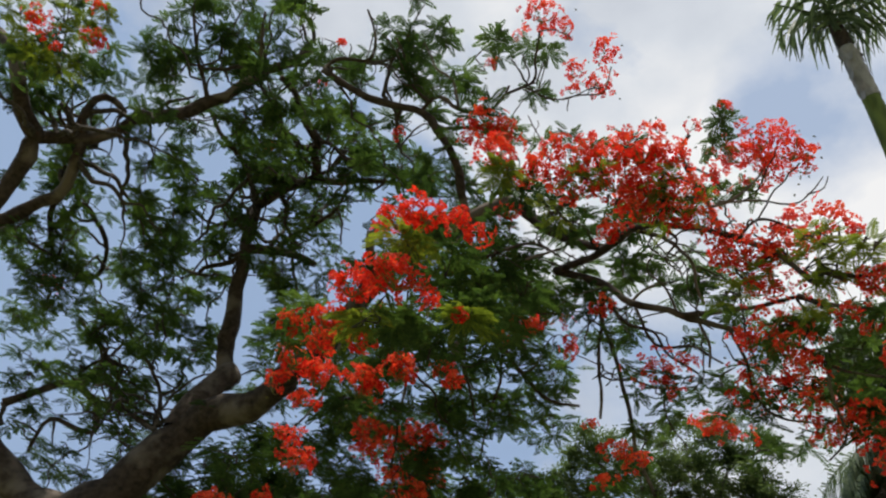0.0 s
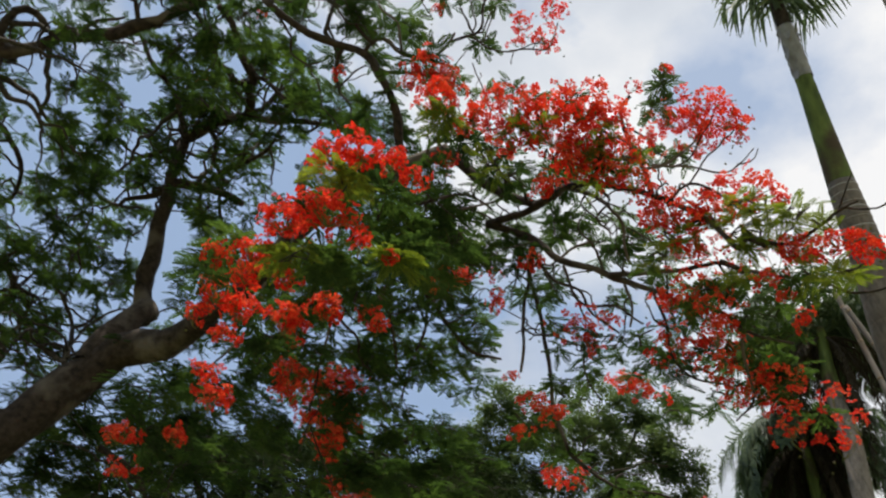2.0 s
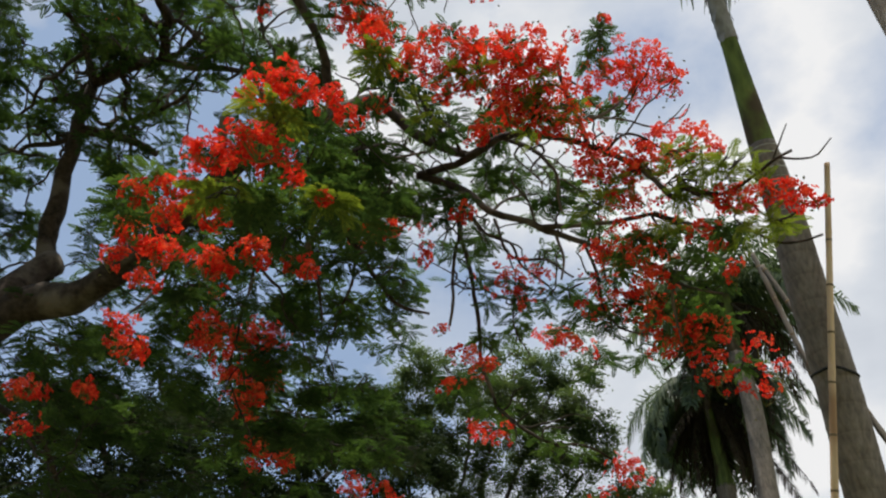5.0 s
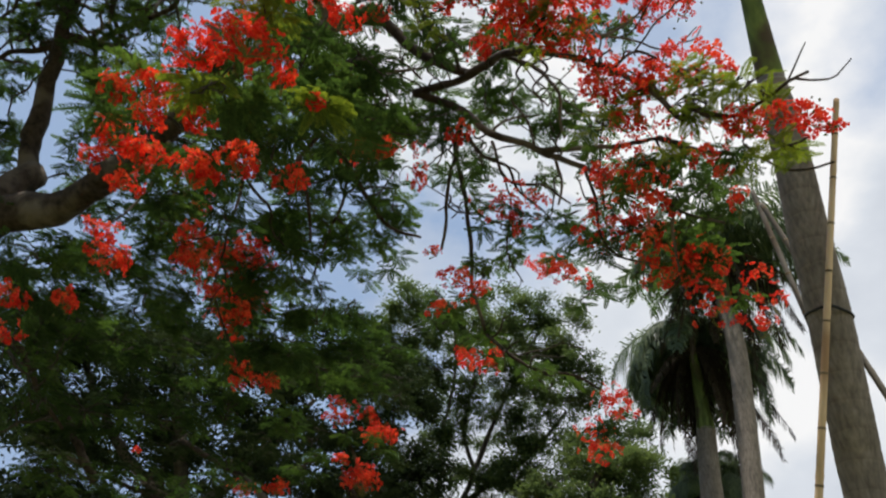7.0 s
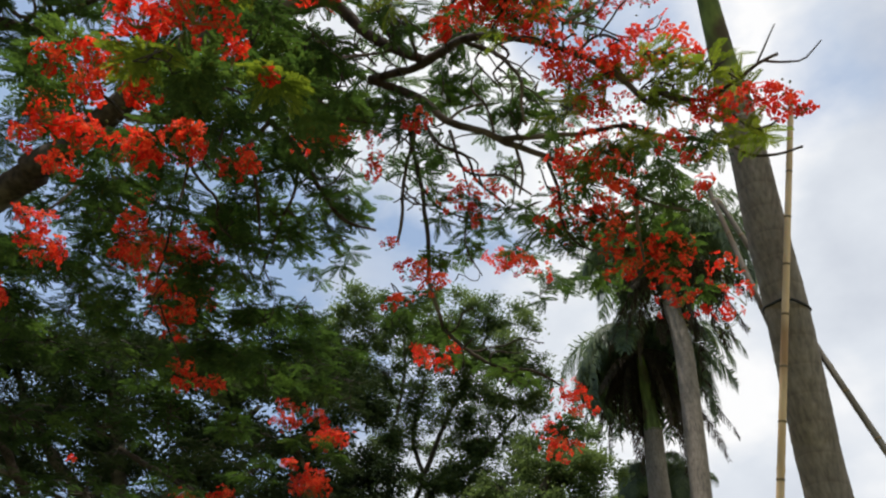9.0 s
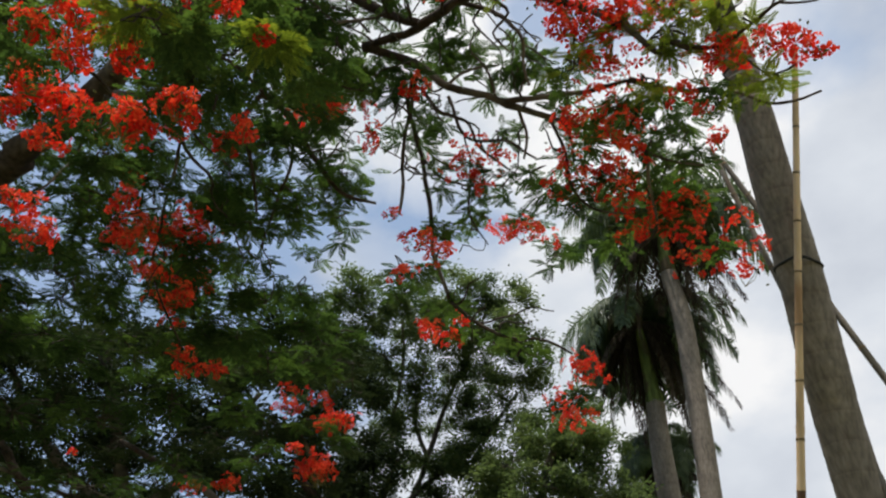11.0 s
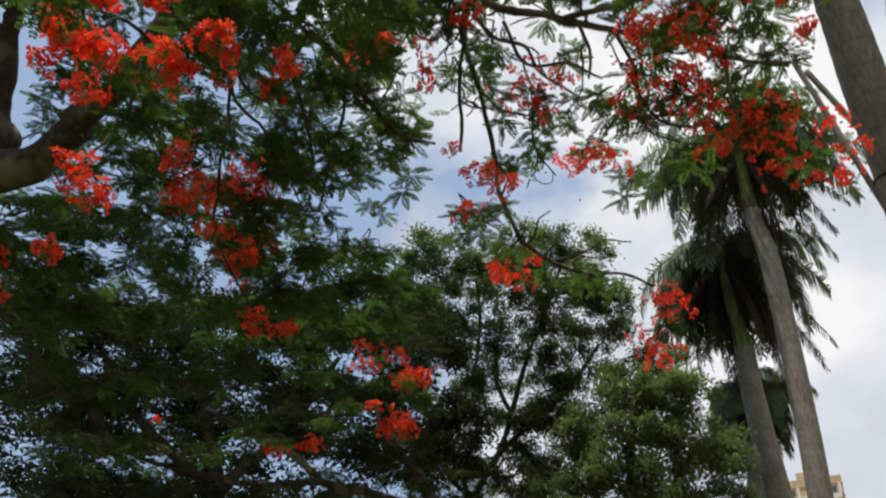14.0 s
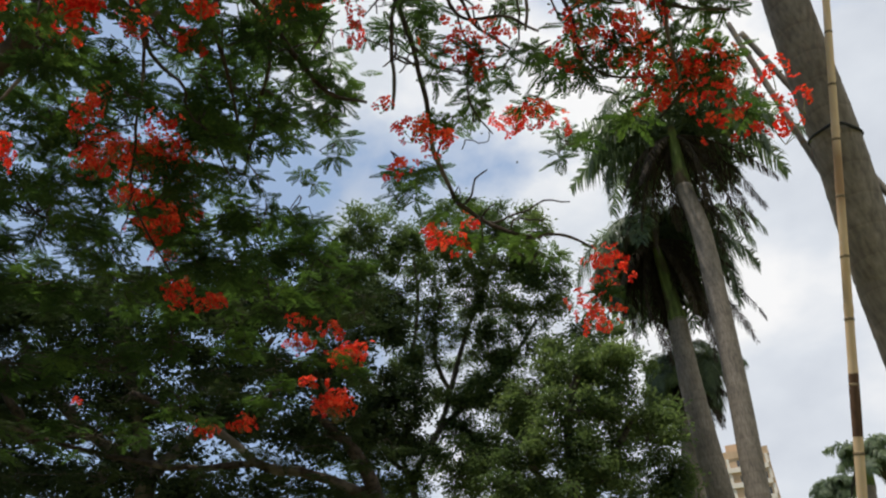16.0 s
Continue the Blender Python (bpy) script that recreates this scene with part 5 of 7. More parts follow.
flame.clump((-2.21, 8.80, 6.04), 0.36, 0.13, 0.74, SMALL)
flame.clump((-1.62, 8.38, 5.98), 0.28, 0.17, 0.55, SMALL)
flame.clump((-0.93, 7.48, 6.61), 0.28, 0.12, 0.52)
flame.clump((-0.59, 7.67, 6.38), 0.28, 0.16, 0.52)
flame.clump((-0.42, 7.45, 6.70), 0.28, 0.16, 0.52)
flame.clump((-0.14, 7.60, 6.51), 0.28, 0.16, 0.52)
flame.clump((0.05, 7.27, 6.61), 0.27, 0.12, 0.52)
flame.clump((0.33, 7.23, 6.64), 0.23, 0.12, 0.52, TINY)
flame.clump((0.44, 7.44, 6.52), 0.20, 0.09, 0.52, TINY)
flame.clump((-0.25, 6.82, 6.69), 0.25, 0.15, 0.52)
flame.clump((-1.12, 5.20, 5.76), 0.24, 0.15, 0.28)
flame.clump((-0.91, 5.28, 5.72), 0.23, 0.15, 0.28)
flame.clump((-1.33, 5.63, 5.68), 0.20, 0.11, 0.28)
flame.clump((-0.41, 5.09, 5.98), 0.19, 0.15, 0.28)
flame.clump((-0.37, 5.06, 6.29), 0.16, 0.10, 0.28)
flame.clump((-0.10, 5.99, 6.86), 0.23, 0.13, 0.52)
flame.clump((0.27, 5.98, 6.85), 0.18, 0.11, 0.52, TINY)
flame.clump((-1.61, 6.33, 5.78), 0.20, 0.12, 0.52)
flame.clump((0.75, 6.31, 7.18), 0.25, 0.14, 0.57, TINY)
flame.clump((1.03, 6.08, 7.35), 0.19, 0.09, 0.57, TINY)
flame.clump((1.57, 5.61, 6.95), 0.14, 0.11, 0.57, TINY)
flame.clump((1.59, 6.55, 6.41), 0.30, 0.13, 0.57, TINY)
flame.clump((1.89, 6.25, 6.33), 0.19, 0.09, 0.57, TINY)
flame.clump((1.51, 6.88, 6.36), 0.19, 0.09, 0.57, TINY)
flame.clump((1.34, 7.06, 6.17), 0.15, 0.09, 0.57, TINY)
flame.clump((2.40, 7.06, 6.06), 0.25, 0.08, 0.57, TINY)
flame.clump((1.59, 6.18, 6.68), 0.14, 0.09, 0.57, TINY)
flame.clump((2.50, 5.26, 5.94), 0.17, 0.12, 0.28, TINY)
flame.clump((2.66, 5.14, 5.64), 0.16, 0.16, 0.28, TINY)
flame.clump((3.24, 5.76, 5.41), 0.13, 0.13, 0.57, TINY)
flame.clump((2.32, 5.02, 6.12), 0.17, 0.08, 0.28, TINY)
flame.clump((2.79, 5.61, 5.69), 0.20, 0.10, 0.28, TINY)
flame.clump((1.07, 7.35, 5.83), 0.19, 0.19, 0.57, TINY)
flame.clump((0.95, 7.50, 5.62), 0.20, 0.14, 0.57, TINY)
flame.clump((1.41, 7.51, 5.65), 0.15, 0.09, 0.57, TINY)
flame.clump((2.62, 7.48, 4.80), 0.12, 0.10, 0.57, TINY)
flame.clump((2.01, 7.35, 5.25), 0.28, 0.06, 0.57, TINY)
flame.clump((-3.47, 10.34, 8.76), 0.53, 0.23, 0.18, SMALL)
flame.clump((-2.67, 10.64, 8.67), 0.53, 0.23, 0.18, SMALL)
flame.clump((-1.89, 10.02, 8.89), 0.51, 0.25, 0.46, SMALL)
flame.clump((-3.97, 11.38, 7.87), 0.55, 0.24, 0.55, SMALL)
flame.clump((-2.30, 11.09, 8.13), 0.48, 0.19, 0.55, SMALL)
flame.clump((-1.33, 10.83, 7.86), 0.51, 0.25, 0.46, SMALL)
flame.clump((-0.50, 10.89, 7.87), 0.51, 0.25, 0.46, SMALL)
flame.clump((0.21, 11.00, 7.69), 0.42, 0.31, 1.05, SMALL)
flame.clump((-3.10, 11.22, 8.57), 0.46, 0.20, 0.18, SMALL)
flame.clump((-0.91, 9.60, 8.79), 0.41, 0.21, 0.46, SMALL)
flame.clump((-4.53, 10.84, 8.38), 0.46, 0.20, 0.18, SMALL)
flame.clump((-3.40, 11.80, 7.45), 0.55, 0.24, 0.74, SMALL)
flame.clump((-1.60, 10.46, 8.36), 0.42, 0.17, 0.46, SMALL)
flame.clump((0.27, 10.30, 7.86), 0.32, 0.24, 0.46, SMALL)
flame.clump((-5.55, 10.83, 6.31), 0.46, 0.28, 1.05, SMALL)
flame.clump((-5.14, 10.84, 6.73), 0.46, 0.28, 1.05, SMALL)
flame.clump((-4.75, 10.89, 7.00), 0.42, 0.26, 1.05, SMALL)
flame.clump((-4.35, 10.88, 7.34), 0.42, 0.24, 1.05, SMALL)
flame.clump((-5.09, 10.85, 6.21), 0.45, 0.27, 1.05, SMALL)
flame.clump((-4.50, 10.78, 6.43), 0.44, 0.27, 1.05, SMALL)
flame.clump((-3.97, 10.82, 6.79), 0.44, 0.27, 1.05, SMALL)
flame.clump((-3.36, 10.66, 7.07), 0.35, 0.26, 1.05, SMALL)
flame.clump((-3.35, 10.72, 6.48), 0.43, 0.26, 1.05, SMALL)
flame.clump((-5.75, 10.84, 6.02), 0.46, 0.18, 1.05, SMALL)
flame.clump((-3.96, 10.84, 6.27), 0.44, 0.23, 1.05, SMALL)
flame.clump((-3.66, 10.55, 7.53), 0.36, 0.21, 1.05, SMALL)
flame.clump((1.51, 8.47, 6.16), 0.23, 0.10, 0.57, TINY)
flame.clump((1.83, 8.42, 5.93), 0.23, 0.10, 0.57, TINY)
flame.clump((2.14, 8.31, 5.77), 0.23, 0.09, 0.57, TINY)
flame.clump((2.46, 8.25, 5.68), 0.17, 0.08, 0.57, TINY)
flame.clump((1.39, 8.28, 6.48), 0.23, 0.12, 0.57, TINY)
flame.clump((1.18, 8.56, 6.32), 0.23, 0.14, 0.52, TINY)
flame.clump((-0.62, 6.64, 8.24), 0.31, 0.20, 0.6, SMALL)
flame.clump((-0.23, 6.54, 8.37), 0.31, 0.17, 0.6, SMALL)
flame.clump((0.17, 6.54, 8.23), 0.33, 0.18, 0.6, SMALL)
flame.clump((0.57, 6.62, 7.99), 0.32, 0.14, 0.6, SMALL)
flame.clump((0.93, 6.47, 7.80), 0.32, 0.14, 0.6, SMALL)
flame.clump((1.25, 6.19, 7.75), 0.29, 0.15, 0.6, SMALL)
flame.clump((0.49, 5.87, 8.29), 0.31, 0.16, 0.6, SMALL)
flame.clump((0.95, 5.73, 8.10), 0.31, 0.16, 0.6, SMALL)
flame.clump((-0.01, 6.05, 8.55), 0.26, 0.13, 0.6, SMALL)
flame.clump((1.45, 6.37, 7.52), 0.31, 0.16, 0.6, SMALL)
flame.clump((1.14, 6.74, 7.48), 0.32, 0.13, 0.6, SMALL)
flame.clump((0.66, 6.87, 7.71), 0.32, 0.14, 0.6, SMALL)
flame.clump((0.15, 6.98, 7.92), 0.33, 0.16, 0.6, SMALL)
flame.clump((1.52, 5.82, 7.49), 0.24, 0.14, 0.6, SMALL)
flame.clump((1.76, 5.59, 7.07), 0.23, 0.12, 0.6, SMALL)
flame.clump((1.25, 5.79, 7.85), 0.24, 0.12, 0.6, SMALL)
flame.clump((-0.02, 7.40, 7.74), 0.34, 0.20, 0.6, SMALL)
flame.clump((0.53, 7.49, 7.61), 0.34, 0.18, 0.6, SMALL)
flame.clump((-0.54, 7.50, 7.58), 0.34, 0.20, 0.6, SMALL)
flame.clump((1.01, 7.11, 7.37), 0.26, 0.13, 0.6, SMALL)
flame.clump((-0.33, 6.63, 7.99), 0.29, 0.14, 0.6, SMALL)
flame.clump((0.77, 6.18, 8.12), 0.28, 0.14, 0.6, SMALL)
flame.clump((0.32, 6.71, 8.05), 0.29, 0.14, 0.6, SMALL)
flame.clump((1.12, 6.08, 7.88), 0.25, 0.12, 0.6, SMALL)
flame.clump((-1.66, 8.02, 8.04), 0.40, 0.22, 0.36)
flame.clump((-1.16, 7.83, 8.36), 0.40, 0.22, 0.36)
flame.clump((-0.55, 7.84, 8.11), 0.40, 0.21, 0.36)
flame.clump((-0.04, 7.46, 8.25), 0.35, 0.21, 0.36)
flame.clump((-0.99, 8.05, 7.48), 0.39, 0.24, 0.36)
flame.clump((-0.43, 8.12, 7.45), 0.39, 0.24, 0.36)
flame.clump((-0.07, 7.76, 7.60), 0.34, 0.23, 0.36)
flame.clump((-1.50, 8.13, 7.27), 0.35, 0.21, 0.36)
flame.clump((0.29, 7.54, 7.84), 0.31, 0.19, 0.36)
flame.clump((-2.04, 8.38, 7.80), 0.34, 0.22, 0.36)
flame.clump((-0.63, 8.40, 7.03), 0.42, 0.24, 0.36)
flame.clump((-1.28, 8.45, 6.86), 0.39, 0.24, 0.36)
flame.clump((0.03, 8.32, 7.18), 0.35, 0.21, 0.36)
flame.clump((-2.00, 8.43, 7.05), 0.35, 0.21, 0.36)
flame.clump((-1.09, 7.72, 8.78), 0.34, 0.18, 0.36)
flame.clump((0.37, 7.88, 7.43), 0.27, 0.20, 0.36)
flame.clump((-2.64, 9.08, 6.71), 0.37, 0.19, 0.36)
flame.clump((-2.00, 9.09, 6.35), 0.40, 0.24, 0.36)
flame.clump((-1.32, 8.96, 6.38), 0.42, 0.25, 0.36)
flame.clump((-0.52, 8.97, 6.51), 0.42, 0.28, 0.36)
flame.clump((0.16, 8.92, 6.60), 0.40, 0.25, 0.36)
flame.clump((-2.37, 10.02, 6.16), 0.47, 0.31, 0.36)
flame.clump((-3.31, 10.13, 6.56), 0.45, 0.24, 0.36)
flame.clump((-4.18, 10.26, 6.84), 0.47, 0.22, 0.36)
flame.clump((-4.39, 10.53, 6.11), 0.51, 0.34, 0.36)
flame.clump((-3.29, 10.44, 5.91), 0.49, 0.32, 0.36)
flame.clump((-1.30, 6.28, 7.63), 0.28, 0.13, 0.36)
flame.clump((-0.84, 6.04, 7.66), 0.27, 0.13, 0.36)
flame.clump((-1.09, 5.92, 7.73), 0.18, 0.08, 0.36)
flame.clump((-1.68, 6.73, 7.66), 0.25, 0.13, 0.36)
flame.clump((-0.35, 6.13, 7.61), 0.24, 0.12, 0.36)
flame.clump((1.98, 5.54, 6.43), 0.21, 0.13, 0.36)
flame.clump((2.23, 5.46, 6.26), 0.21, 0.13, 0.36)
flame.clump((2.17, 5.83, 6.16), 0.24, 0.14, 0.36)
flame.clump((2.45, 5.78, 5.91), 0.21, 0.14, 0.36)
flame.clump((2.07, 6.12, 5.99), 0.22, 0.13, 0.36)
flame.clump((2.70, 5.74, 5.81), 0.21, 0.14, 0.36)
flame.clump((2.86, 5.50, 5.66), 0.21, 0.14, 0.36)
flame.clump((2.61, 5.03, 6.07), 0.20, 0.11, 0.36)
flame.clump((2.54, 5.96, 5.59), 0.21, 0.14, 0.36)
flame.clump((-4.03, 9.85, 5.31), 0.54, 0.31, 0.36)
flame.clump((-4.73, 10.25, 6.40), 0.42, 0.25, 0.36)
flame.clump((-3.67, 10.00, 5.28), 0.47, 0.23, 0.36)
flame.clump((-3.60, 10.26, 6.09), 0.41, 0.24, 0.36)
# 31 sprays added above the lower trusses to shade their flowers
flame.clump((-2.84, 7.40, 5.58), 0.32, 0.16, 0.36)
flame.clump((-2.30, 7.33, 5.66), 0.24, 0.16, 0.36)
flame.clump((-1.43, 7.92, 6.95), 0.34, 0.16, 0.36)
flame.clump((-1.03, 8.02, 6.90), 0.42, 0.16, 0.36)
flame.clump((-0.80, 8.44, 7.21), 0.32, 0.16, 0.36)
flame.clump((-0.91, 8.75, 6.62), 0.20, 0.16, 0.36)
flame.clump((-1.39, 7.32, 6.95), 0.23, 0.16, 0.36)
flame.clump((0.27, 6.50, 7.46), 0.24, 0.16, 0.36)
flame.clump((-2.90, 7.63, 5.66), 0.29, 0.16, 0.36)
flame.clump((-2.88, 7.76, 5.40), 0.29, 0.16, 0.36)
flame.clump((-2.53, 7.87, 5.91), 0.22, 0.16, 0.36)
flame.clump((-1.45, 7.95, 6.78), 0.32, 0.16, 0.36)
flame.clump((-0.99, 7.98, 6.82), 0.33, 0.16, 0.36)
flame.clump((-1.05, 8.52, 6.47), 0.32, 0.16, 0.36)
flame.clump((-0.76, 8.87, 5.77), 0.19, 0.16, 0.36)
flame.clump((-0.46, 8.89, 5.78), 0.18, 0.16, 0.36)
flame.clump((-0.87, 7.62, 6.71), 0.28, 0.16, 0.36)
flame.clump((-0.84, 8.24, 6.27), 0.24, 0.16, 0.36)
flame.clump((-1.15, 8.05, 6.34), 0.23, 0.16, 0.36)
flame.clump((-0.77, 8.72, 5.79), 0.22, 0.16, 0.36)
flame.clump((-0.43, 8.77, 5.72), 0.17, 0.16, 0.36)
flame.clump((-0.88, 8.81, 6.85), 0.34, 0.16, 0.36)
flame.clump((-0.76, 9.03, 6.89), 0.24, 0.16, 0.36)
flame.clump((-1.10, 9.58, 6.69), 0.24, 0.16, 0.36)
flame.clump((-0.94, 10.11, 6.65), 0.33, 0.16, 0.36)
flame.clump((-0.71, 10.38, 6.59), 0.27, 0.16, 0.36)
flame.clump((-0.52, 10.56, 6.73), 0.24, 0.16, 0.36)
flame.clump((0.45, 11.10, 6.80), 0.26, 0.16, 0.36)
flame.clump((0.82, 11.13, 6.71), 0.32, 0.16, 0.36)
flame.clump((0.63, 11.88, 6.29), 0.33, 0.16, 0.36)
flame.clump((0.89, 12.16, 6.12), 0.30, 0.16, 0.36)
flame.clump((-4.86, 7.56, 10.13), 0.58, 0.29, 1.10, SMALL)
flame.clump((-6.58, 7.75, 9.69), 0.50, 0.25, 1.10, SMALL)
flame.clump((-7.28, 8.15, 9.18), 0.46, 0.37, 1.10, SMALL)
flame.clump((-5.59, 8.68, 8.89), 0.46, 0.35, 1.10, SMALL)
flame.clump((-6.94, 8.74, 8.62), 0.58, 0.35, 1.10, SMALL)
flame.clump((-4.15, 8.09, 9.70), 0.29, 0.37, 1.10, SMALL)
flame.clump((-5.13, 8.21, 9.43), 0.37, 0.31, 1.10, SMALL)
flame.clump((-6.68, 8.40, 9.01), 0.37, 0.31, 1.10, SMALL)
flame.clump((-3.66, 8.83, 9.59), 0.56, 0.45, 1.00, SMALL)
flame.clump((-5.52, 9.39, 8.75), 0.52, 0.39, 1.00, SMALL)
flame.clump((-7.40, 9.85, 8.00), 0.52, 0.30, 1.00, SMALL)
flame.clump((-6.34, 9.36, 8.65), 0.52, 0.26, 1.00, SMALL)
flame.clump((-4.95, 9.64, 8.57), 0.43, 0.36, 1.00, SMALL)
flame.clump((-6.93, 10.83, 7.07), 0.39, 0.32, 1.00, SMALL)
flame.clump((-5.87, 10.28, 7.78), 0.39, 0.32, 1.00, SMALL)
flame.clump((-3.44, 9.32, 9.12), 0.47, 0.39, 1.00, SMALL)
flame.clump((-7.63, 9.21, 8.62), 0.39, 0.32, 1.00, SMALL)
flame.clump((-3.68, 10.54, 7.65), 0.58, 0.26, 1.00, SMALL)
flame.clump((-2.90, 10.59, 7.42), 0.93, 0.33, 1.00, SMALL)
flame.clump((-3.76, 11.07, 6.95), 0.66, 0.33, 1.00, SMALL)
flame.clump((-2.31, 10.13, 7.91), 0.62, 0.29, 1.00, SMALL)
flame.clump((-2.10, 10.68, 7.13), 0.58, 0.37, 1.00, SMALL)
flame.clump((-4.34, 10.77, 7.47), 0.35, 0.26, 1.00, SMALL)
flame.clump((-1.39, 10.38, 7.37), 0.47, 0.33, 1.00, SMALL)
flame.clump((-3.97, 11.40, 6.55), 0.50, 0.35, 1.00, SMALL)
flame.clump((-2.94, 11.09, 6.75), 0.54, 0.35, 1.00, SMALL)
flame.clump((-0.77, 12.41, 7.90), 0.69, 0.41, 1.00, SMALL)
flame.clump((0.24, 11.97, 8.27), 0.60, 0.41, 1.00, SMALL)
flame.clump((-0.13, 12.61, 7.49), 0.73, 0.41, 1.00, SMALL)
flame.clump((-1.33, 12.75, 7.55), 0.64, 0.41, 1.00, SMALL)
flame.clump((0.88, 12.17, 7.87), 0.50, 0.41, 1.00, SMALL)
flame.clump((-4.07, 10.37, 8.49), 0.48, 0.26, 0.95, SMALL)
flame.clump((-3.40, 10.33, 8.38), 0.52, 0.26, 0.95, SMALL)
flame.clump((-2.69, 10.09, 8.51), 0.44, 0.26, 0.95, SMALL)
flame.clump((-3.87, 10.75, 7.91), 0.52, 0.28, 0.95, SMALL)
flame.clump((-3.13, 10.69, 7.80), 0.52, 0.28, 0.95, SMALL)
flame.clump((-2.37, 10.50, 7.87), 0.48, 0.28, 0.95, SMALL)
flame.clump((-1.77, 10.22, 8.10), 0.44, 0.28, 0.95, SMALL)
flame.clump((-3.97, 11.14, 7.40), 0.52, 0.28, 0.95, SMALL)
flame.clump((-3.29, 11.15, 7.20), 0.56, 0.28, 0.95, SMALL)
flame.clump((-2.50, 10.93, 7.30), 0.52, 0.28, 0.95, SMALL)
flame.clump((-1.82, 10.73, 7.41), 0.44, 0.28, 0.95, SMALL)
flame.clump((-0.64, 5.29, 6.97), 0.29, 0.22, 0.75, SMALL)
flame.clump((-0.29, 5.36, 6.80), 0.29, 0.22, 0.75, SMALL)
flame.clump((-0.66, 5.55, 6.61), 0.26, 0.20, 0.75, SMALL)
flame.clump((-0.15, 5.18, 7.00), 0.26, 0.20, 0.75, SMALL)
flame.clump((-0.34, 5.60, 6.48), 0.29, 0.20, 0.75, SMALL)
flame.clump((0.04, 5.45, 6.60), 0.24, 0.18, 0.75, SMALL)
flame.clump((-0.49, 5.78, 6.27), 0.29, 0.20, 0.75, SMALL)
flame.clump((-0.09, 5.76, 6.22), 0.26, 0.18, 0.75, SMALL)
flame.clump((-0.84, 5.91, 6.17), 0.24, 0.18, 0.75, SMALL)
# 22 unseen sprays added to block the sun from leaves lower down
flame.clump((-0.53, 9.14, 8.92), 0.48, 0.24, 0.95, SMALL)
flame.clump((-0.73, 11.50, 10.03), 0.48, 0.24, 0.95, SMALL)
flame.clump((-0.95, 10.12, 8.49), 0.48, 0.24, 0.95, SMALL)
flame.clump((-0.60, 13.06, 7.99), 0.48, 0.24, 0.95, SMALL)
flame.clump((-0.13, 10.66, 11.17), 0.48, 0.24, 0.95, SMALL)
flame.clump((-1.96, 9.46, 7.32), 0.48, 0.24, 0.95, SMALL)
flame.clump((0.01, 11.64, 12.24), 0.48, 0.24, 0.95, SMALL)
flame.clump((-3.89, 10.82, 8.96), 0.48, 0.24, 0.95, SMALL)
flame.clump((-0.02, 8.55, 9.34), 0.48, 0.24, 0.95, SMALL)
flame.clump((-3.30, 10.16, 9.21), 0.48, 0.24, 0.95, SMALL)
flame.clump((-0.88, 8.50, 8.18), 0.48, 0.24, 0.95, SMALL)
flame.clump((-5.54, 10.17, 10.51), 0.48, 0.24, 0.95, SMALL)
flame.clump((-2.46, 8.53, 8.15), 0.48, 0.24, 0.95, SMALL)
flame.clump((-1.77, 12.43, 8.27), 0.48, 0.24, 0.95, SMALL)
flame.clump((-1.13, 9.19, 6.48), 0.48, 0.24, 0.95, SMALL)
flame.clump((-0.39, 9.62, 10.46), 0.48, 0.24, 0.95, SMALL)
flame.clump((-0.02, 9.34, 9.82), 0.48, 0.24, 0.95, SMALL)
flame.clump((-2.79, 9.60, 9.11), 0.48, 0.24, 0.95, SMALL)
flame.clump((-0.49, 12.08, 11.80), 0.48, 0.24, 0.95, SMALL)
flame.clump((-2.59, 7.55, 7.70), 0.48, 0.24, 0.95, SMALL)
flame.clump((-2.75, 10.33, 8.91), 0.48, 0.24, 0.95, SMALL)
flame.clump((-1.19, 10.17, 7.14), 0.48, 0.24, 0.95, SMALL)
flame.clump((-5.24, 10.30, 5.61), 0.40, 0.28, 1.0, SMALL)
flame.clump((-4.96, 10.49, 5.85), 0.40, 0.28, 1.0, SMALL)
flame.clump((-5.31, 10.57, 6.05), 0.40, 0.28, 1.0, SMALL)
flame.clump((-4.57, 10.43, 5.77), 0.40, 0.28, 1.0, SMALL)
flame.clump((-5.00, 10.51, 6.27), 0.40, 0.28, 1.0, SMALL)
flame.clump((-4.43, 10.58, 6.06), 0.40, 0.28, 1.0, SMALL)
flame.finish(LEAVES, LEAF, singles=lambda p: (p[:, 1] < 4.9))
# young yellow-green leaves at the tips of the outer boughs
flame.clump((2.14, 4.14, 6.00), 0.12, 0.10, 0.60, TINY, per=7)
flame.clump((2.25, 4.15, 5.94), 0.12, 0.08, 0.60, TINY, per=7)
flame.clump((2.39, 3.91, 5.80), 0.12, 0.10, 0.60, TINY, per=7)
flame.clump((2.12, 4.32, 6.00), 0.09, 0.06, 0.60, TINY, per=7)
flame.clump((1.74, 4.83, 6.23), 0.13, 0.07, 0.60, TINY, per=7)
flame.clump((1.13, 4.72, 7.07), 0.13, 0.08, 0.60, TINY, per=7)
flame.clump((2.12, 4.29, 5.80), 0.11, 0.08, 0.60, TINY, per=7)
flame.clump((2.21, 4.19, 5.83), 0.10, 0.08, 0.60, TINY, per=7)
flame.clump((2.39, 4.10, 5.80), 0.10, 0.08, 0.60, TINY, per=7)
flame.clump((2.55, 4.28, 5.56), 0.14, 0.06, 0.60, TINY, per=7)
flame.clump((2.14, 4.67, 5.88), 0.12, 0.05, 0.60, TINY, per=7)
flame.clump((2.77, 4.24, 5.58), 0.09, 0.05, 0.60, TINY, per=7)
flame.clump((1.20, 4.78, 6.95), 0.13, 0.08, 0.60, TINY, per=7)
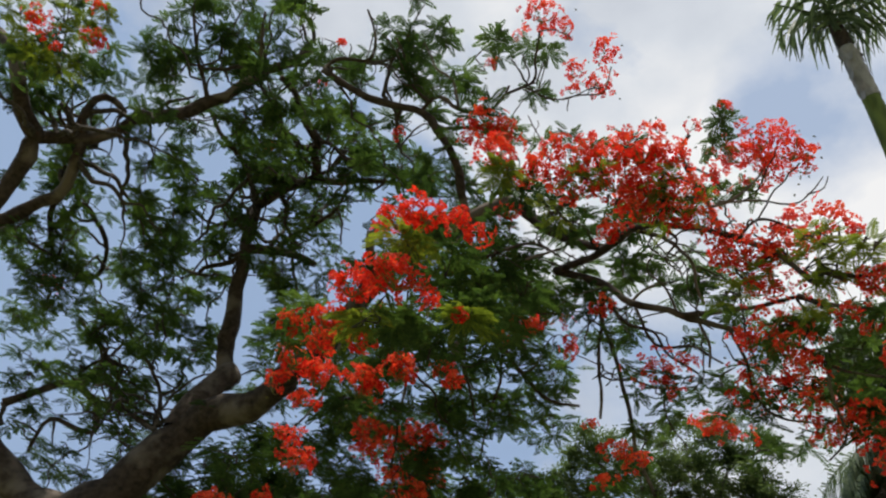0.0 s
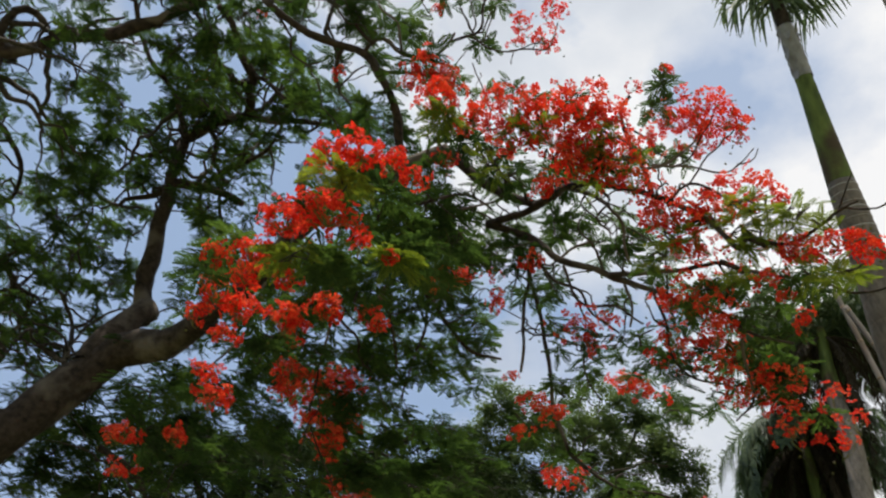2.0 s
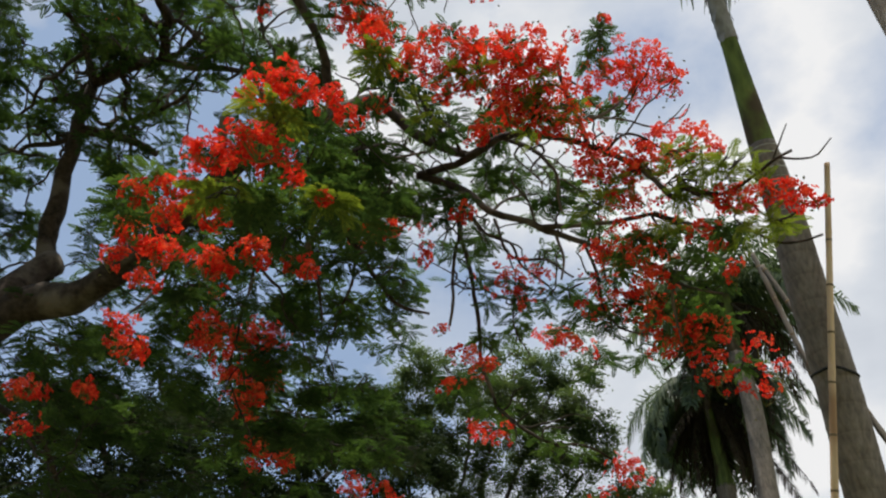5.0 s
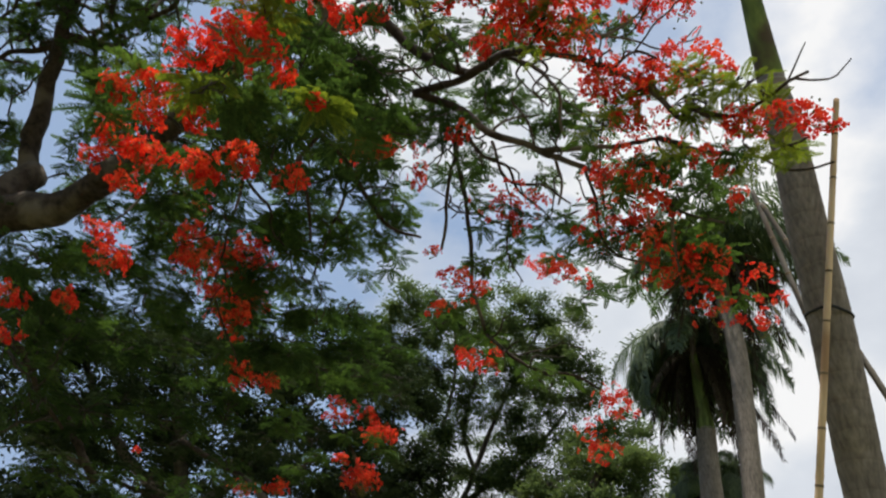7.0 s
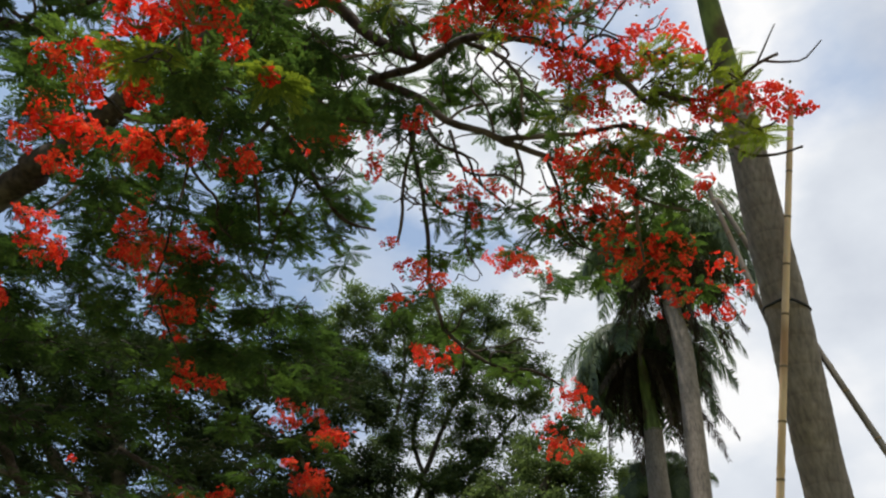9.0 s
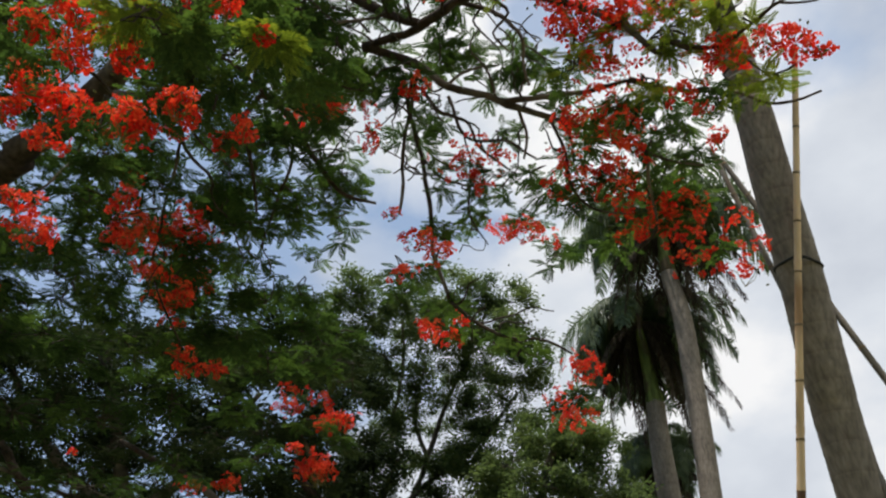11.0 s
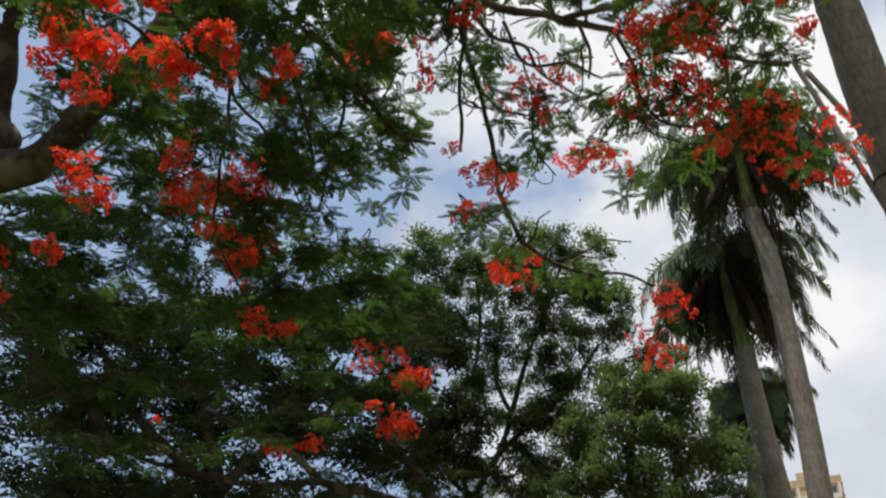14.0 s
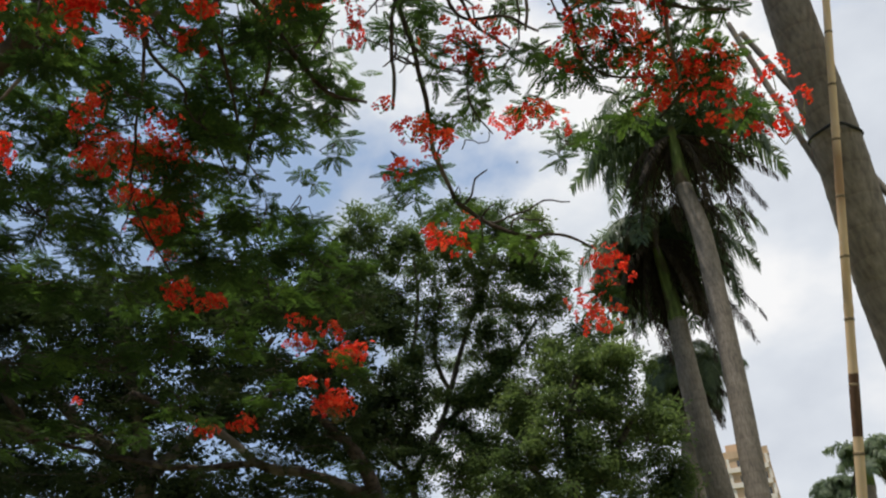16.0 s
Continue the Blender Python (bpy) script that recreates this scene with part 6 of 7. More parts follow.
flame.clump((0.20, 4.74, 6.77), 0.13, 0.06, 0.60, TINY, per=7)
flame.clump((0.60, 4.38, 6.91), 0.12, 0.06, 0.60, TINY, per=7)
flame.clump((1.06, 4.36, 6.86), 0.13, 0.06, 0.60, TINY, per=7)
flame.clump((0.36, 4.41, 6.92), 0.10, 0.05, 0.60, TINY, per=7)
flame.clump((1.34, 4.45, 6.72), 0.10, 0.07, 0.60, TINY, per=7)
flame.clump((-0.21, 4.40, 6.92), 0.10, 0.06, 0.65, SMALL)
flame.clump((-0.99, 4.17, 5.06), 0.19, 0.03, 0.65, SMALL)
flame.clump((-0.36, 4.52, 5.40), 0.15, 0.06, 0.65, SMALL)
flame.clump((-0.85, 4.10, 5.63), 0.15, 0.04, 0.65, SMALL)
flame.clump((1.85, 4.45, 6.13), 0.11, 0.06, 0.60, TINY, per=7)
flame.clump((-5.64, 4.61, 9.01), 0.32, 0.22, 0.80, SMALL)
flame.clump((-5.31, 4.46, 9.21), 0.32, 0.22, 0.80, SMALL)
flame.clump((-5.00, 4.40, 9.32), 0.25, 0.18, 0.80, SMALL)
flame.clump((-5.85, 4.40, 9.19), 0.29, 0.22, 0.80, SMALL)
flame.clump((-5.25, 4.73, 8.94), 0.29, 0.18, 0.80, SMALL)
flame.clump((2.05, 4.11, 6.01), 0.13, 0.10, 0.50, TINY, 0.3, per=6)
flame.clump((2.36, 3.96, 5.88), 0.13, 0.10, 0.50, TINY, 0.3, per=6)
flame.clump((2.47, 3.93, 5.77), 0.13, 0.10, 0.50, TINY, 0.3, per=6)
flame.clump((2.70, 4.08, 5.45), 0.13, 0.10, 0.50, TINY, 0.3, per=6)
flame.clump((1.60, 4.68, 5.96), 0.13, 0.10, 0.50, TINY, 0.3, per=6)
flame.finish(FINE_LEAVES, YOUNG, name="young_foliage")

# ---- smaller flame tree behind ----
flame_back = Tree("flame_tree", (1.82, 15.28, 0.00), "smaller flame tree with a forked trunk and scattered red flowers", "tree", 8)
flame_back.branch([(1.82, 15.28, -0.10), (1.77, 15.28, 1.50), (1.82, 15.28, 5.06)], 0.200, 0.150, "trunk")
flame_back.branch([(1.82, 15.28, 5.06), (1.64, 15.18, 5.51), (1.36, 15.07, 5.96), (1.02, 14.99, 6.28), (0.63, 14.87, 6.69)], 0.140, 0.060, "branch")
flame_back.branch([(1.82, 15.28, 5.06), (1.50, 15.25, 5.34), (1.03, 15.23, 5.54), (0.46, 15.22, 5.68), (-0.19, 15.19, 5.83), (-0.97, 15.26, 6.45), (-2.37, 15.56, 7.18)], 0.100, 0.040, "branch")
flame_back.branch([(1.02, 14.99, 6.28), (0.92, 14.78, 6.86), (0.51, 14.39, 7.31)], 0.050, 0.020, "branch")
flame_back.branch([(-0.19, 15.19, 5.83), (-1.50, 15.61, 5.89), (-3.03, 15.78, 6.26), (-4.24, 15.37, 6.52)], 0.060, 0.030, "branch")
flame_back.branch([(-3.63, 15.65, 6.22), (-4.28, 15.16, 7.03), (-4.84, 14.91, 7.93), (-5.01, 14.69, 8.24)], 0.060, 0.030, "branch")
flame_back.flowers((0.38, 13.51, 7.17), 0.26, 0.16)
flame_back.flowers((1.09, 13.55, 6.98), 0.36, 0.18)
flame_back.flowers((0.93, 13.83, 6.28), 0.34, 0.34)
flame_back.flowers((-0.90, 13.03, 5.58), 0.22, 0.13)
flame_back.flowers((-0.40, 13.02, 5.67), 0.20, 0.15)
flame_back.flowers((-2.30, 11.81, 5.50), 0.08, 0.08)
flame_back.clump((0.55, 14.24, 7.97), 0.53, 0.36, 0.62)
flame_back.clump((0.09, 14.61, 7.16), 0.53, 0.42, 0.62)
flame_back.clump((1.52, 14.52, 7.14), 0.42, 0.32, 0.62)
flame_back.clump((0.70, 14.59, 7.15), 0.42, 0.36, 0.62)
flame_back.clump((-0.68, 15.18, 7.05), 0.55, 0.33, 0.62)
flame_back.clump((0.13, 14.13, 7.19), 0.57, 0.34, 0.62)
flame_back.clump((0.91, 14.55, 7.39), 0.45, 0.26, 0.62)
flame_back.clump((-0.03, 14.88, 6.70), 0.49, 0.36, 0.62)
flame_back.clump((0.93, 14.98, 6.33), 0.36, 0.20, 0.62)
flame_back.clump((-1.20, 15.19, 7.13), 0.61, 0.41, 0.62)
flame_back.clump((-2.37, 15.56, 7.18), 0.64, 0.53, 0.62)
flame_back.clump((-2.41, 15.24, 7.90), 0.64, 0.32, 0.62)
flame_back.clump((-3.48, 15.13, 7.63), 0.74, 0.53, 0.62)
flame_back.clump((-4.63, 15.32, 7.71), 0.66, 0.66, 0.62)
flame_back.clump((-4.24, 15.37, 6.52), 0.85, 0.64, 0.62)
flame_back.clump((-3.05, 15.72, 6.43), 0.74, 0.53, 0.62)
flame_back.clump((-1.54, 15.40, 6.50), 0.51, 0.35, 0.62)
flame_back.clump((-1.09, 15.20, 5.66), 0.59, 0.34, 0.62)
flame_back.clump((-4.00, 15.69, 5.77), 0.95, 0.42, 0.62)
flame_back.clump((-2.64, 15.99, 5.83), 0.85, 0.42, 0.62)
flame_back.clump((0.18, 15.21, 5.73), 0.59, 0.30, 0.62)
flame_back.clump((0.53, 14.53, 5.88), 0.47, 0.23, 0.62)
flame_back.clump((1.25, 14.56, 5.61), 0.44, 0.23, 0.62)
flame_back.clump((0.89, 14.67, 5.37), 0.44, 0.23, 0.62)
flame_back.clump((0.18, 14.72, 5.31), 0.47, 0.25, 0.62)
flame_back.clump((-0.37, 14.65, 5.84), 0.44, 0.25, 0.62)
flame_back.clump((1.62, 14.75, 5.20), 0.29, 0.19, 0.62)
flame_back.clump((1.40, 14.75, 6.47), 0.40, 0.24, 0.62)
flame_back.clump((0.83, 14.70, 6.14), 0.49, 0.24, 0.62)
flame_back.clump((1.94, 15.09, 6.21), 0.41, 0.25, 0.62)
# six sprays added over this tree's trusses to keep the sun off
flame_back.clump((0.65, 13.35, 7.94), 0.51, 0.22, 0.62)
flame_back.clump((1.36, 13.39, 7.74), 0.67, 0.22, 0.62)
flame_back.clump((1.20, 13.68, 7.05), 0.64, 0.22, 0.62)
flame_back.clump((-0.63, 12.88, 6.34), 0.45, 0.22, 0.62)
flame_back.clump((-0.13, 12.87, 6.44), 0.42, 0.22, 0.62)
flame_back.clump((-2.03, 11.66, 6.26), 0.24, 0.22, 0.62)
# eight hidden sprays placed overhead only to shade this crown
flame_back.clump((0.55, 12.80, 11.30), 0.50, 0.24, 0.62, reach=4.0)
flame_back.clump((0.73, 14.49, 8.53), 0.50, 0.24, 0.62, reach=4.0)
flame_back.clump((-0.29, 14.52, 8.44), 0.50, 0.24, 0.62, reach=4.0)
flame_back.clump((-1.02, 15.43, 8.90), 0.50, 0.24, 0.62, reach=4.0)
flame_back.clump((-3.93, 14.30, 9.75), 0.50, 0.24, 0.62, reach=4.0)
flame_back.clump((-0.39, 13.19, 12.54), 0.50, 0.24, 0.62, reach=4.0)
flame_back.clump((-3.21, 15.04, 9.43), 0.50, 0.24, 0.62, reach=4.0)
flame_back.clump((-2.67, 13.97, 10.19), 0.50, 0.24, 0.62, reach=4.0)
# closed leaf layer over its crown, added to shade what hangs below
for row, y in enumerate((12.6, 13.9, 15.2, 16.5)):
    for k in range(8):
        flame_back.clump((-6.4 + 1.05 * k + 0.5 * (row % 2), y, 1.45 + 0.48 * y + 0.2 * math.sin(1.9 * k + row)), 0.62, 0.26, 0.55, reach=4.0)
# the shade under the big crown is put into this leaf colour
flame_back.finish(LEAVES, SHADED_LEAF)
# ---- broad-leaved trees farther back ----
mid_tree = Tree("shade_tree", (4.01, 23.77, 0.00), "open-crowned broad-leaved tree with a dark forked trunk", "tree", 11)
mid_tree.branch([(4.01, 23.77, -0.10), (4.01, 23.77, 3.61), (4.01, 23.77, 7.23)], 0.320, 0.240, "trunk", FAR_BARK)
mid_tree.branch([(4.01, 23.77, 7.23), (3.87, 23.56, 8.10), (4.51, 23.06, 9.21), (4.84, 22.61, 10.20), (5.16, 21.95, 11.48), (5.62, 21.25, 12.57), (6.05, 20.30, 13.90)], 0.105, 0.035, "branch", FAR_BARK)
mid_tree.branch([(4.01, 23.77, 7.23), (3.57, 23.42, 8.70), (3.86, 22.77, 9.77), (3.66, 22.04, 10.81), (3.80, 21.31, 12.20), (3.58, 20.45, 13.34)], 0.090, 0.032, "branch", FAR_BARK)
mid_tree.branch([(3.87, 23.56, 8.10), (3.11, 23.48, 8.72), (2.58, 22.66, 9.73), (2.20, 21.63, 10.95), (2.17, 20.93, 12.31)], 0.075, 0.028, "branch", FAR_BARK)
mid_tree.branch([(4.51, 23.06, 9.21), (5.46, 22.53, 10.00), (6.34, 21.76, 10.69), (7.03, 20.82, 11.64)], 0.100, 0.040, "branch", FAR_BARK)
mid_tree.branch([(4.84, 22.61, 10.20), (4.33, 22.07, 11.17), (4.43, 21.14, 12.48)], 0.070, 0.030, "branch", FAR_BARK)
mid_tree.clump((6.02, 19.94, 14.43), 0.81, 0.39, 1.15, (0.7, 1.0), -0.2, per=8, reach=4.0, squash=1.2, wide=1.3)
mid_tree.clump((6.80, 19.92, 14.06), 0.63, 0.42, 1.15, (0.7, 1.0), -0.2, per=8, reach=4.0, squash=1.2, wide=1.3)
mid_tree.clump((4.83, 19.97, 14.01), 0.76, 0.51, 1.15, (0.7, 1.0), -0.2, per=8, reach=4.0, squash=1.2, wide=1.3)
mid_tree.clump((3.52, 20.04, 13.44), 1.01, 0.60, 1.15, (0.7, 1.0), -0.2, per=8, reach=4.0, squash=1.2, wide=1.3)
mid_tree.clump((2.43, 19.92, 13.89), 0.67, 0.60, 1.15, (0.7, 1.0), -0.2, per=8, reach=4.0, squash=1.2, wide=1.3)
mid_tree.clump((2.15, 20.46, 13.12), 0.84, 0.67, 1.15, (0.7, 1.0), -0.2, per=8, reach=4.0, squash=1.2, wide=1.3)
mid_tree.clump((5.47, 20.26, 13.28), 1.03, 0.62, 1.15, (0.7, 1.0), -0.2, per=8, reach=4.0, squash=1.2, wide=1.3)
mid_tree.clump((6.83, 20.00, 12.97), 0.86, 0.62, 1.15, (0.7, 1.0), -0.2, per=8, reach=4.0, squash=1.2, wide=1.3)
mid_tree.clump((4.56, 20.87, 12.70), 1.03, 0.45, 1.15, (0.7, 1.0), -0.2, per=8, reach=4.0, squash=1.2, wide=1.3)
mid_tree.clump((6.10, 20.83, 11.99), 1.03, 0.51, 1.15, (0.7, 1.0), -0.2, per=8, reach=4.0, squash=1.2, wide=1.3)
mid_tree.clump((7.00, 20.59, 11.87), 0.79, 0.51, 1.15, (0.7, 1.0), -0.2, per=8, reach=4.0, squash=1.2, wide=1.3)
mid_tree.clump((3.25, 20.80, 12.27), 0.84, 0.44, 1.15, (0.7, 1.0), -0.2, per=8, reach=4.0, squash=1.2, wide=1.3)
mid_tree.clump((2.02, 21.09, 12.05), 0.67, 0.50, 1.15, (0.7, 1.0), -0.2, per=8, reach=4.0, squash=1.2, wide=1.3)
mid_tree.clump((2.65, 21.38, 11.34), 0.67, 0.44, 1.15, (0.7, 1.0), -0.2, per=8, reach=4.0, squash=1.2, wide=1.3)
mid_tree.clump((5.04, 21.45, 11.40), 0.79, 0.41, 1.15, (0.7, 1.0), -0.2, per=8, reach=4.0, squash=1.2, wide=1.3)
mid_tree.clump((6.41, 21.19, 11.12), 0.86, 0.45, 1.15, (0.7, 1.0), -0.2, per=8, reach=4.0, squash=1.2, wide=1.3)
mid_tree.clump((3.97, 21.99, 10.79), 0.62, 0.31, 1.15, (0.7, 1.0), -0.2, per=8, reach=4.0, squash=1.2, wide=1.3)
mid_tree.clump((2.67, 21.95, 10.10), 0.67, 0.40, 1.15, (0.7, 1.0), -0.2, per=8, reach=4.0, squash=1.2, wide=1.3)
mid_tree.clump((1.76, 22.15, 9.86), 0.50, 0.40, 1.15, (0.7, 1.0), -0.2, per=8, reach=4.0, squash=1.2, wide=1.3)
mid_tree.clump((5.62, 22.38, 10.28), 0.70, 0.42, 1.15, (0.7, 1.0), -0.2, per=8, reach=4.0, squash=1.2, wide=1.3)
mid_tree.clump((4.53, 22.73, 10.08), 0.53, 0.25, 1.15, (0.7, 1.0), -0.2, per=8, reach=4.0, squash=1.2, wide=1.3)
mid_tree.clump((3.73, 23.30, 8.98), 0.53, 0.35, 1.15, (0.7, 1.0), -0.2, per=8, reach=4.0, squash=1.2, wide=1.3)
mid_tree.clump((4.98, 22.97, 9.17), 0.63, 0.35, 1.15, (0.7, 1.0), -0.2, per=8, reach=4.0, squash=1.2, wide=1.3)
mid_tree.clump((2.48, 23.69, 8.32), 0.70, 0.35, 1.15, (0.7, 1.0), -0.2, per=8, reach=4.0, squash=1.2, wide=1.3)
mid_tree.clump((5.55, 23.23, 7.97), 0.88, 0.53, 1.15, (0.7, 1.0), -0.2, per=8, reach=4.0, squash=1.2, wide=1.3)
mid_tree.clump((6.52, 22.38, 9.60), 0.88, 0.53, 1.15, (0.7, 1.0), -0.2, per=8, reach=4.0, squash=1.2, wide=1.3)
mid_tree.clump((1.43, 21.56, 11.25), 0.67, 0.44, 1.15, (0.7, 1.0), -0.2, per=8, reach=4.0, squash=1.2, wide=1.3)
mid_tree.clump((3.35, 22.21, 10.54), 0.69, 0.41, 1.15, (0.7, 1.0), -0.2, per=8, reach=4.0, squash=1.2, wide=1.3)
mid_tree.clump((2.43, 22.78, 9.45), 0.69, 0.45, 1.15, (0.7, 1.0), -0.2, per=8, reach=4.0, squash=1.2, wide=1.3)
mid_tree.clump((1.51, 23.06, 8.92), 0.62, 0.45, 1.15, (0.7, 1.0), -0.2, per=8, reach=4.0, squash=1.2, wide=1.3)
mid_tree.clump((3.41, 23.67, 7.98), 0.70, 0.42, 1.15, (0.7, 1.0), -0.2, per=8, reach=4.0, squash=1.2, wide=1.3)
mid_tree.clump((4.34, 23.39, 8.35), 0.53, 0.42, 1.15, (0.7, 1.0), -0.2, per=8, reach=4.0, squash=1.2, wide=1.3)
mid_tree.clump((4.73, 22.42, 7.74), 0.67, 0.50, 1.15, (0.7, 1.0), -0.2, per=8, reach=4.0, squash=1.2, wide=1.3)
mid_tree.clump((5.76, 22.41, 8.64), 0.69, 0.41, 1.15, (0.7, 1.0), -0.2, per=8, reach=4.0, squash=1.2, wide=1.3)
mid_tree.clump((5.30, 22.69, 9.73), 0.53, 0.35, 1.15, (0.7, 1.0), -0.2, per=8, reach=4.0, squash=1.2, wide=1.3)
mid_tree.clump((7.14, 20.23, 12.39), 0.69, 0.41, 1.15, (0.7, 1.0), -0.2, per=8, reach=4.0, squash=1.2, wide=1.3)
mid_tree.clump((3.96, 21.44, 11.91), 0.69, 0.34, 1.15, (0.7, 1.0), -0.2, per=8, reach=4.0, squash=1.2, wide=1.3)
mid_tree.clump((1.75, 21.80, 10.69), 0.50, 0.40, 1.15, (0.7, 1.0), -0.2, per=8, reach=4.0, squash=1.2, wide=1.3)
# smaller sprays through the crown, between the large ones
for row in range(6):
    for k in range(6):
        z = 7.7 + 1.15 * row
        mid_tree.clump((1.3 + 1.0 * k + 0.5 * (row % 2), 24.4 - 0.60 * (z - 7.7) + 0.5 * math.sin(2.1 * k + row), z + 0.3 * math.sin(1.3 * k + 2 * row)), 0.55, 0.40, 0.8, (0.6, 0.9), -0.2, per=8, reach=4.0, squash=1.2, wide=1.3)
mid_tree.finish(SPRAYS, FAR_LEAF, twig_material=FAR_BARK)
low_tree = Tree("shade_tree", (6.93, 20.28, 0.00), "dense dark green broad-leaved tree with a rounded crown", "tree", 12)
low_tree.branch([(6.93, 20.28, -0.10), (6.93, 20.28, 2.49), (6.93, 20.28, 4.97)], 0.320, 0.240, "trunk", FAR_BARK)
low_tree.branch([(6.93, 20.28, 4.97), (6.98, 19.84, 6.78), (6.95, 19.31, 8.40), (7.23, 18.79, 9.35)], 0.200, 0.080, "branch", FAR_BARK)
low_tree.branch([(6.99, 20.00, 6.17), (7.87, 19.32, 7.27), (8.40, 18.74, 8.17)], 0.140, 0.050, "branch", FAR_BARK)
low_tree.branch([(6.99, 20.00, 6.17), (6.13, 20.01, 7.25), (5.93, 19.63, 8.53)], 0.140, 0.050, "branch", FAR_BARK)
low_tree.clump((6.98, 18.88, 9.39), 0.85, 0.42, 1.20, (0.7, 1.0), -0.2, per=8, reach=4.0, squash=1.1, wide=1.15)
low_tree.clump((7.72, 18.61, 9.27), 0.85, 0.51, 1.20, (0.7, 1.0), -0.2, per=8, reach=4.0, squash=1.1, wide=1.15)
low_tree.clump((6.07, 19.44, 8.89), 0.71, 0.51, 1.20, (0.7, 1.0), -0.2, per=8, reach=4.0, squash=1.1, wide=1.15)
low_tree.clump((7.01, 18.79, 8.19), 0.96, 0.69, 1.20, (0.7, 1.0), -0.2, per=8, reach=4.0, squash=1.1, wide=1.15)
low_tree.clump((8.18, 18.74, 8.45), 0.79, 0.62, 1.20, (0.7, 1.0), -0.2, per=8, reach=4.0, squash=1.1, wide=1.15)
low_tree.clump((8.59, 18.88, 7.53), 0.71, 0.71, 1.20, (0.7, 1.0), -0.2, per=8, reach=4.0, squash=1.1, wide=1.15)
low_tree.clump((7.20, 19.06, 7.20), 1.10, 0.69, 1.20, (0.7, 1.0), -0.2, per=8, reach=4.0, squash=1.1, wide=1.15)
low_tree.clump((6.00, 19.39, 7.60), 0.83, 0.69, 1.20, (0.7, 1.0), -0.2, per=8, reach=4.0, squash=1.1, wide=1.15)
low_tree.clump((5.46, 19.81, 6.80), 0.96, 0.55, 1.20, (0.7, 1.0), -0.2, per=8, reach=4.0, squash=1.1, wide=1.15)
low_tree.clump((7.14, 19.34, 6.37), 1.24, 0.55, 1.20, (0.7, 1.0), -0.2, per=8, reach=4.0, squash=1.1, wide=1.15)
low_tree.clump((8.62, 19.22, 6.43), 0.71, 0.56, 1.20, (0.7, 1.0), -0.2, per=8, reach=4.0, squash=1.1, wide=1.15)
low_tree.clump((4.84, 20.27, 7.64), 0.56, 0.56, 1.20, (0.7, 1.0), -0.2, per=8, reach=4.0, squash=1.1, wide=1.15)
low_tree.clump((6.50, 19.40, 9.93), 0.58, 0.29, 1.20, (0.7, 1.0), -0.2, per=8, reach=4.0, squash=1.1, wide=1.15)
low_tree.clump((9.00, 18.90, 6.85), 0.51, 0.56, 1.20, (0.7, 1.0), -0.2, per=8, reach=4.0, squash=1.1, wide=1.15)
low_tree.clump((8.09, 18.35, 9.44), 0.56, 0.28, 1.20, (0.7, 1.0), -0.2, per=8, reach=4.0, squash=1.1, wide=1.15)
low_tree.clump((9.19, 18.95, 8.10), 0.43, 0.43, 1.20, (0.7, 1.0), -0.2, per=8, reach=4.0, squash=1.1, wide=1.15)
low_tree.clump((9.03, 19.08, 6.13), 0.56, 0.56, 1.20, (0.7, 1.0), -0.2, per=8, reach=4.0, squash=1.1, wide=1.15)
low_tree.clump((7.02, 20.79, 10.37), 0.99, 0.68, 0.90, (0.8, 1.2), -0.2, per=8, reach=5.0, squash=1.0)
low_tree.clump((8.17, 20.23, 10.80), 0.99, 0.68, 0.90, (0.8, 1.2), -0.2, per=8, reach=5.0, squash=1.0)
low_tree.clump((9.11, 20.54, 9.98), 0.91, 0.68, 0.90, (0.8, 1.2), -0.2, per=8, reach=5.0, squash=1.0)
low_tree.clump((7.67, 21.32, 9.31), 0.99, 0.68, 0.90, (0.8, 1.2), -0.2, per=8, reach=5.0, squash=1.0)
low_tree.clump((8.89, 21.41, 8.72), 0.99, 0.68, 0.90, (0.8, 1.2), -0.2, per=8, reach=5.0, squash=1.0)
low_tree.clump((6.82, 21.99, 8.60), 0.99, 0.68, 0.90, (0.8, 1.2), -0.2, per=8, reach=5.0, squash=1.0)
low_tree.clump((8.21, 22.21, 7.74), 0.99, 0.68, 0.90, (0.8, 1.2), -0.2, per=8, reach=5.0, squash=1.0)
low_tree.clump((9.70, 22.00, 7.51), 0.84, 0.68, 0.90, (0.8, 1.2), -0.2, per=8, reach=5.0, squash=1.0)
low_tree.clump((5.87, 21.51, 9.68), 0.91, 0.68, 0.90, (0.8, 1.2), -0.2, per=8, reach=5.0, squash=1.0)
low_tree.clump((5.66, 22.55, 8.16), 0.91, 0.68, 0.90, (0.8, 1.2), -0.2, per=8, reach=5.0, squash=1.0)
low_tree.clump((6.74, 22.75, 7.45), 0.99, 0.61, 0.90, (0.8, 1.2), -0.2, per=8, reach=5.0, squash=1.0)
low_tree.clump((9.93, 21.21, 8.65), 0.68, 0.61, 0.90, (0.8, 1.2), -0.2, per=8, reach=5.0, squash=1.0)
low_tree.finish(SPRAYS, FAR_LEAF, twig_material=FAR_BARK)
left_tree = Tree("shade_tree", (-2.41, 20.32, 0.00), "dense broad-leaved tree standing behind the flame tree, leaf colour darkened for shade", "tree", 13)
left_tree.branch([(-2.41, 20.32, -0.10), (-2.41, 20.32, 2.66), (-2.41, 20.32, 5.31)], 0.320, 0.240, "trunk", FAR_BARK)
left_tree.branch([(-2.41, 20.32, 5.31), (-2.69, 19.69, 7.55), (-3.28, 18.78, 9.56), (-3.81, 18.01, 10.84)], 0.250, 0.100, "branch", FAR_BARK)
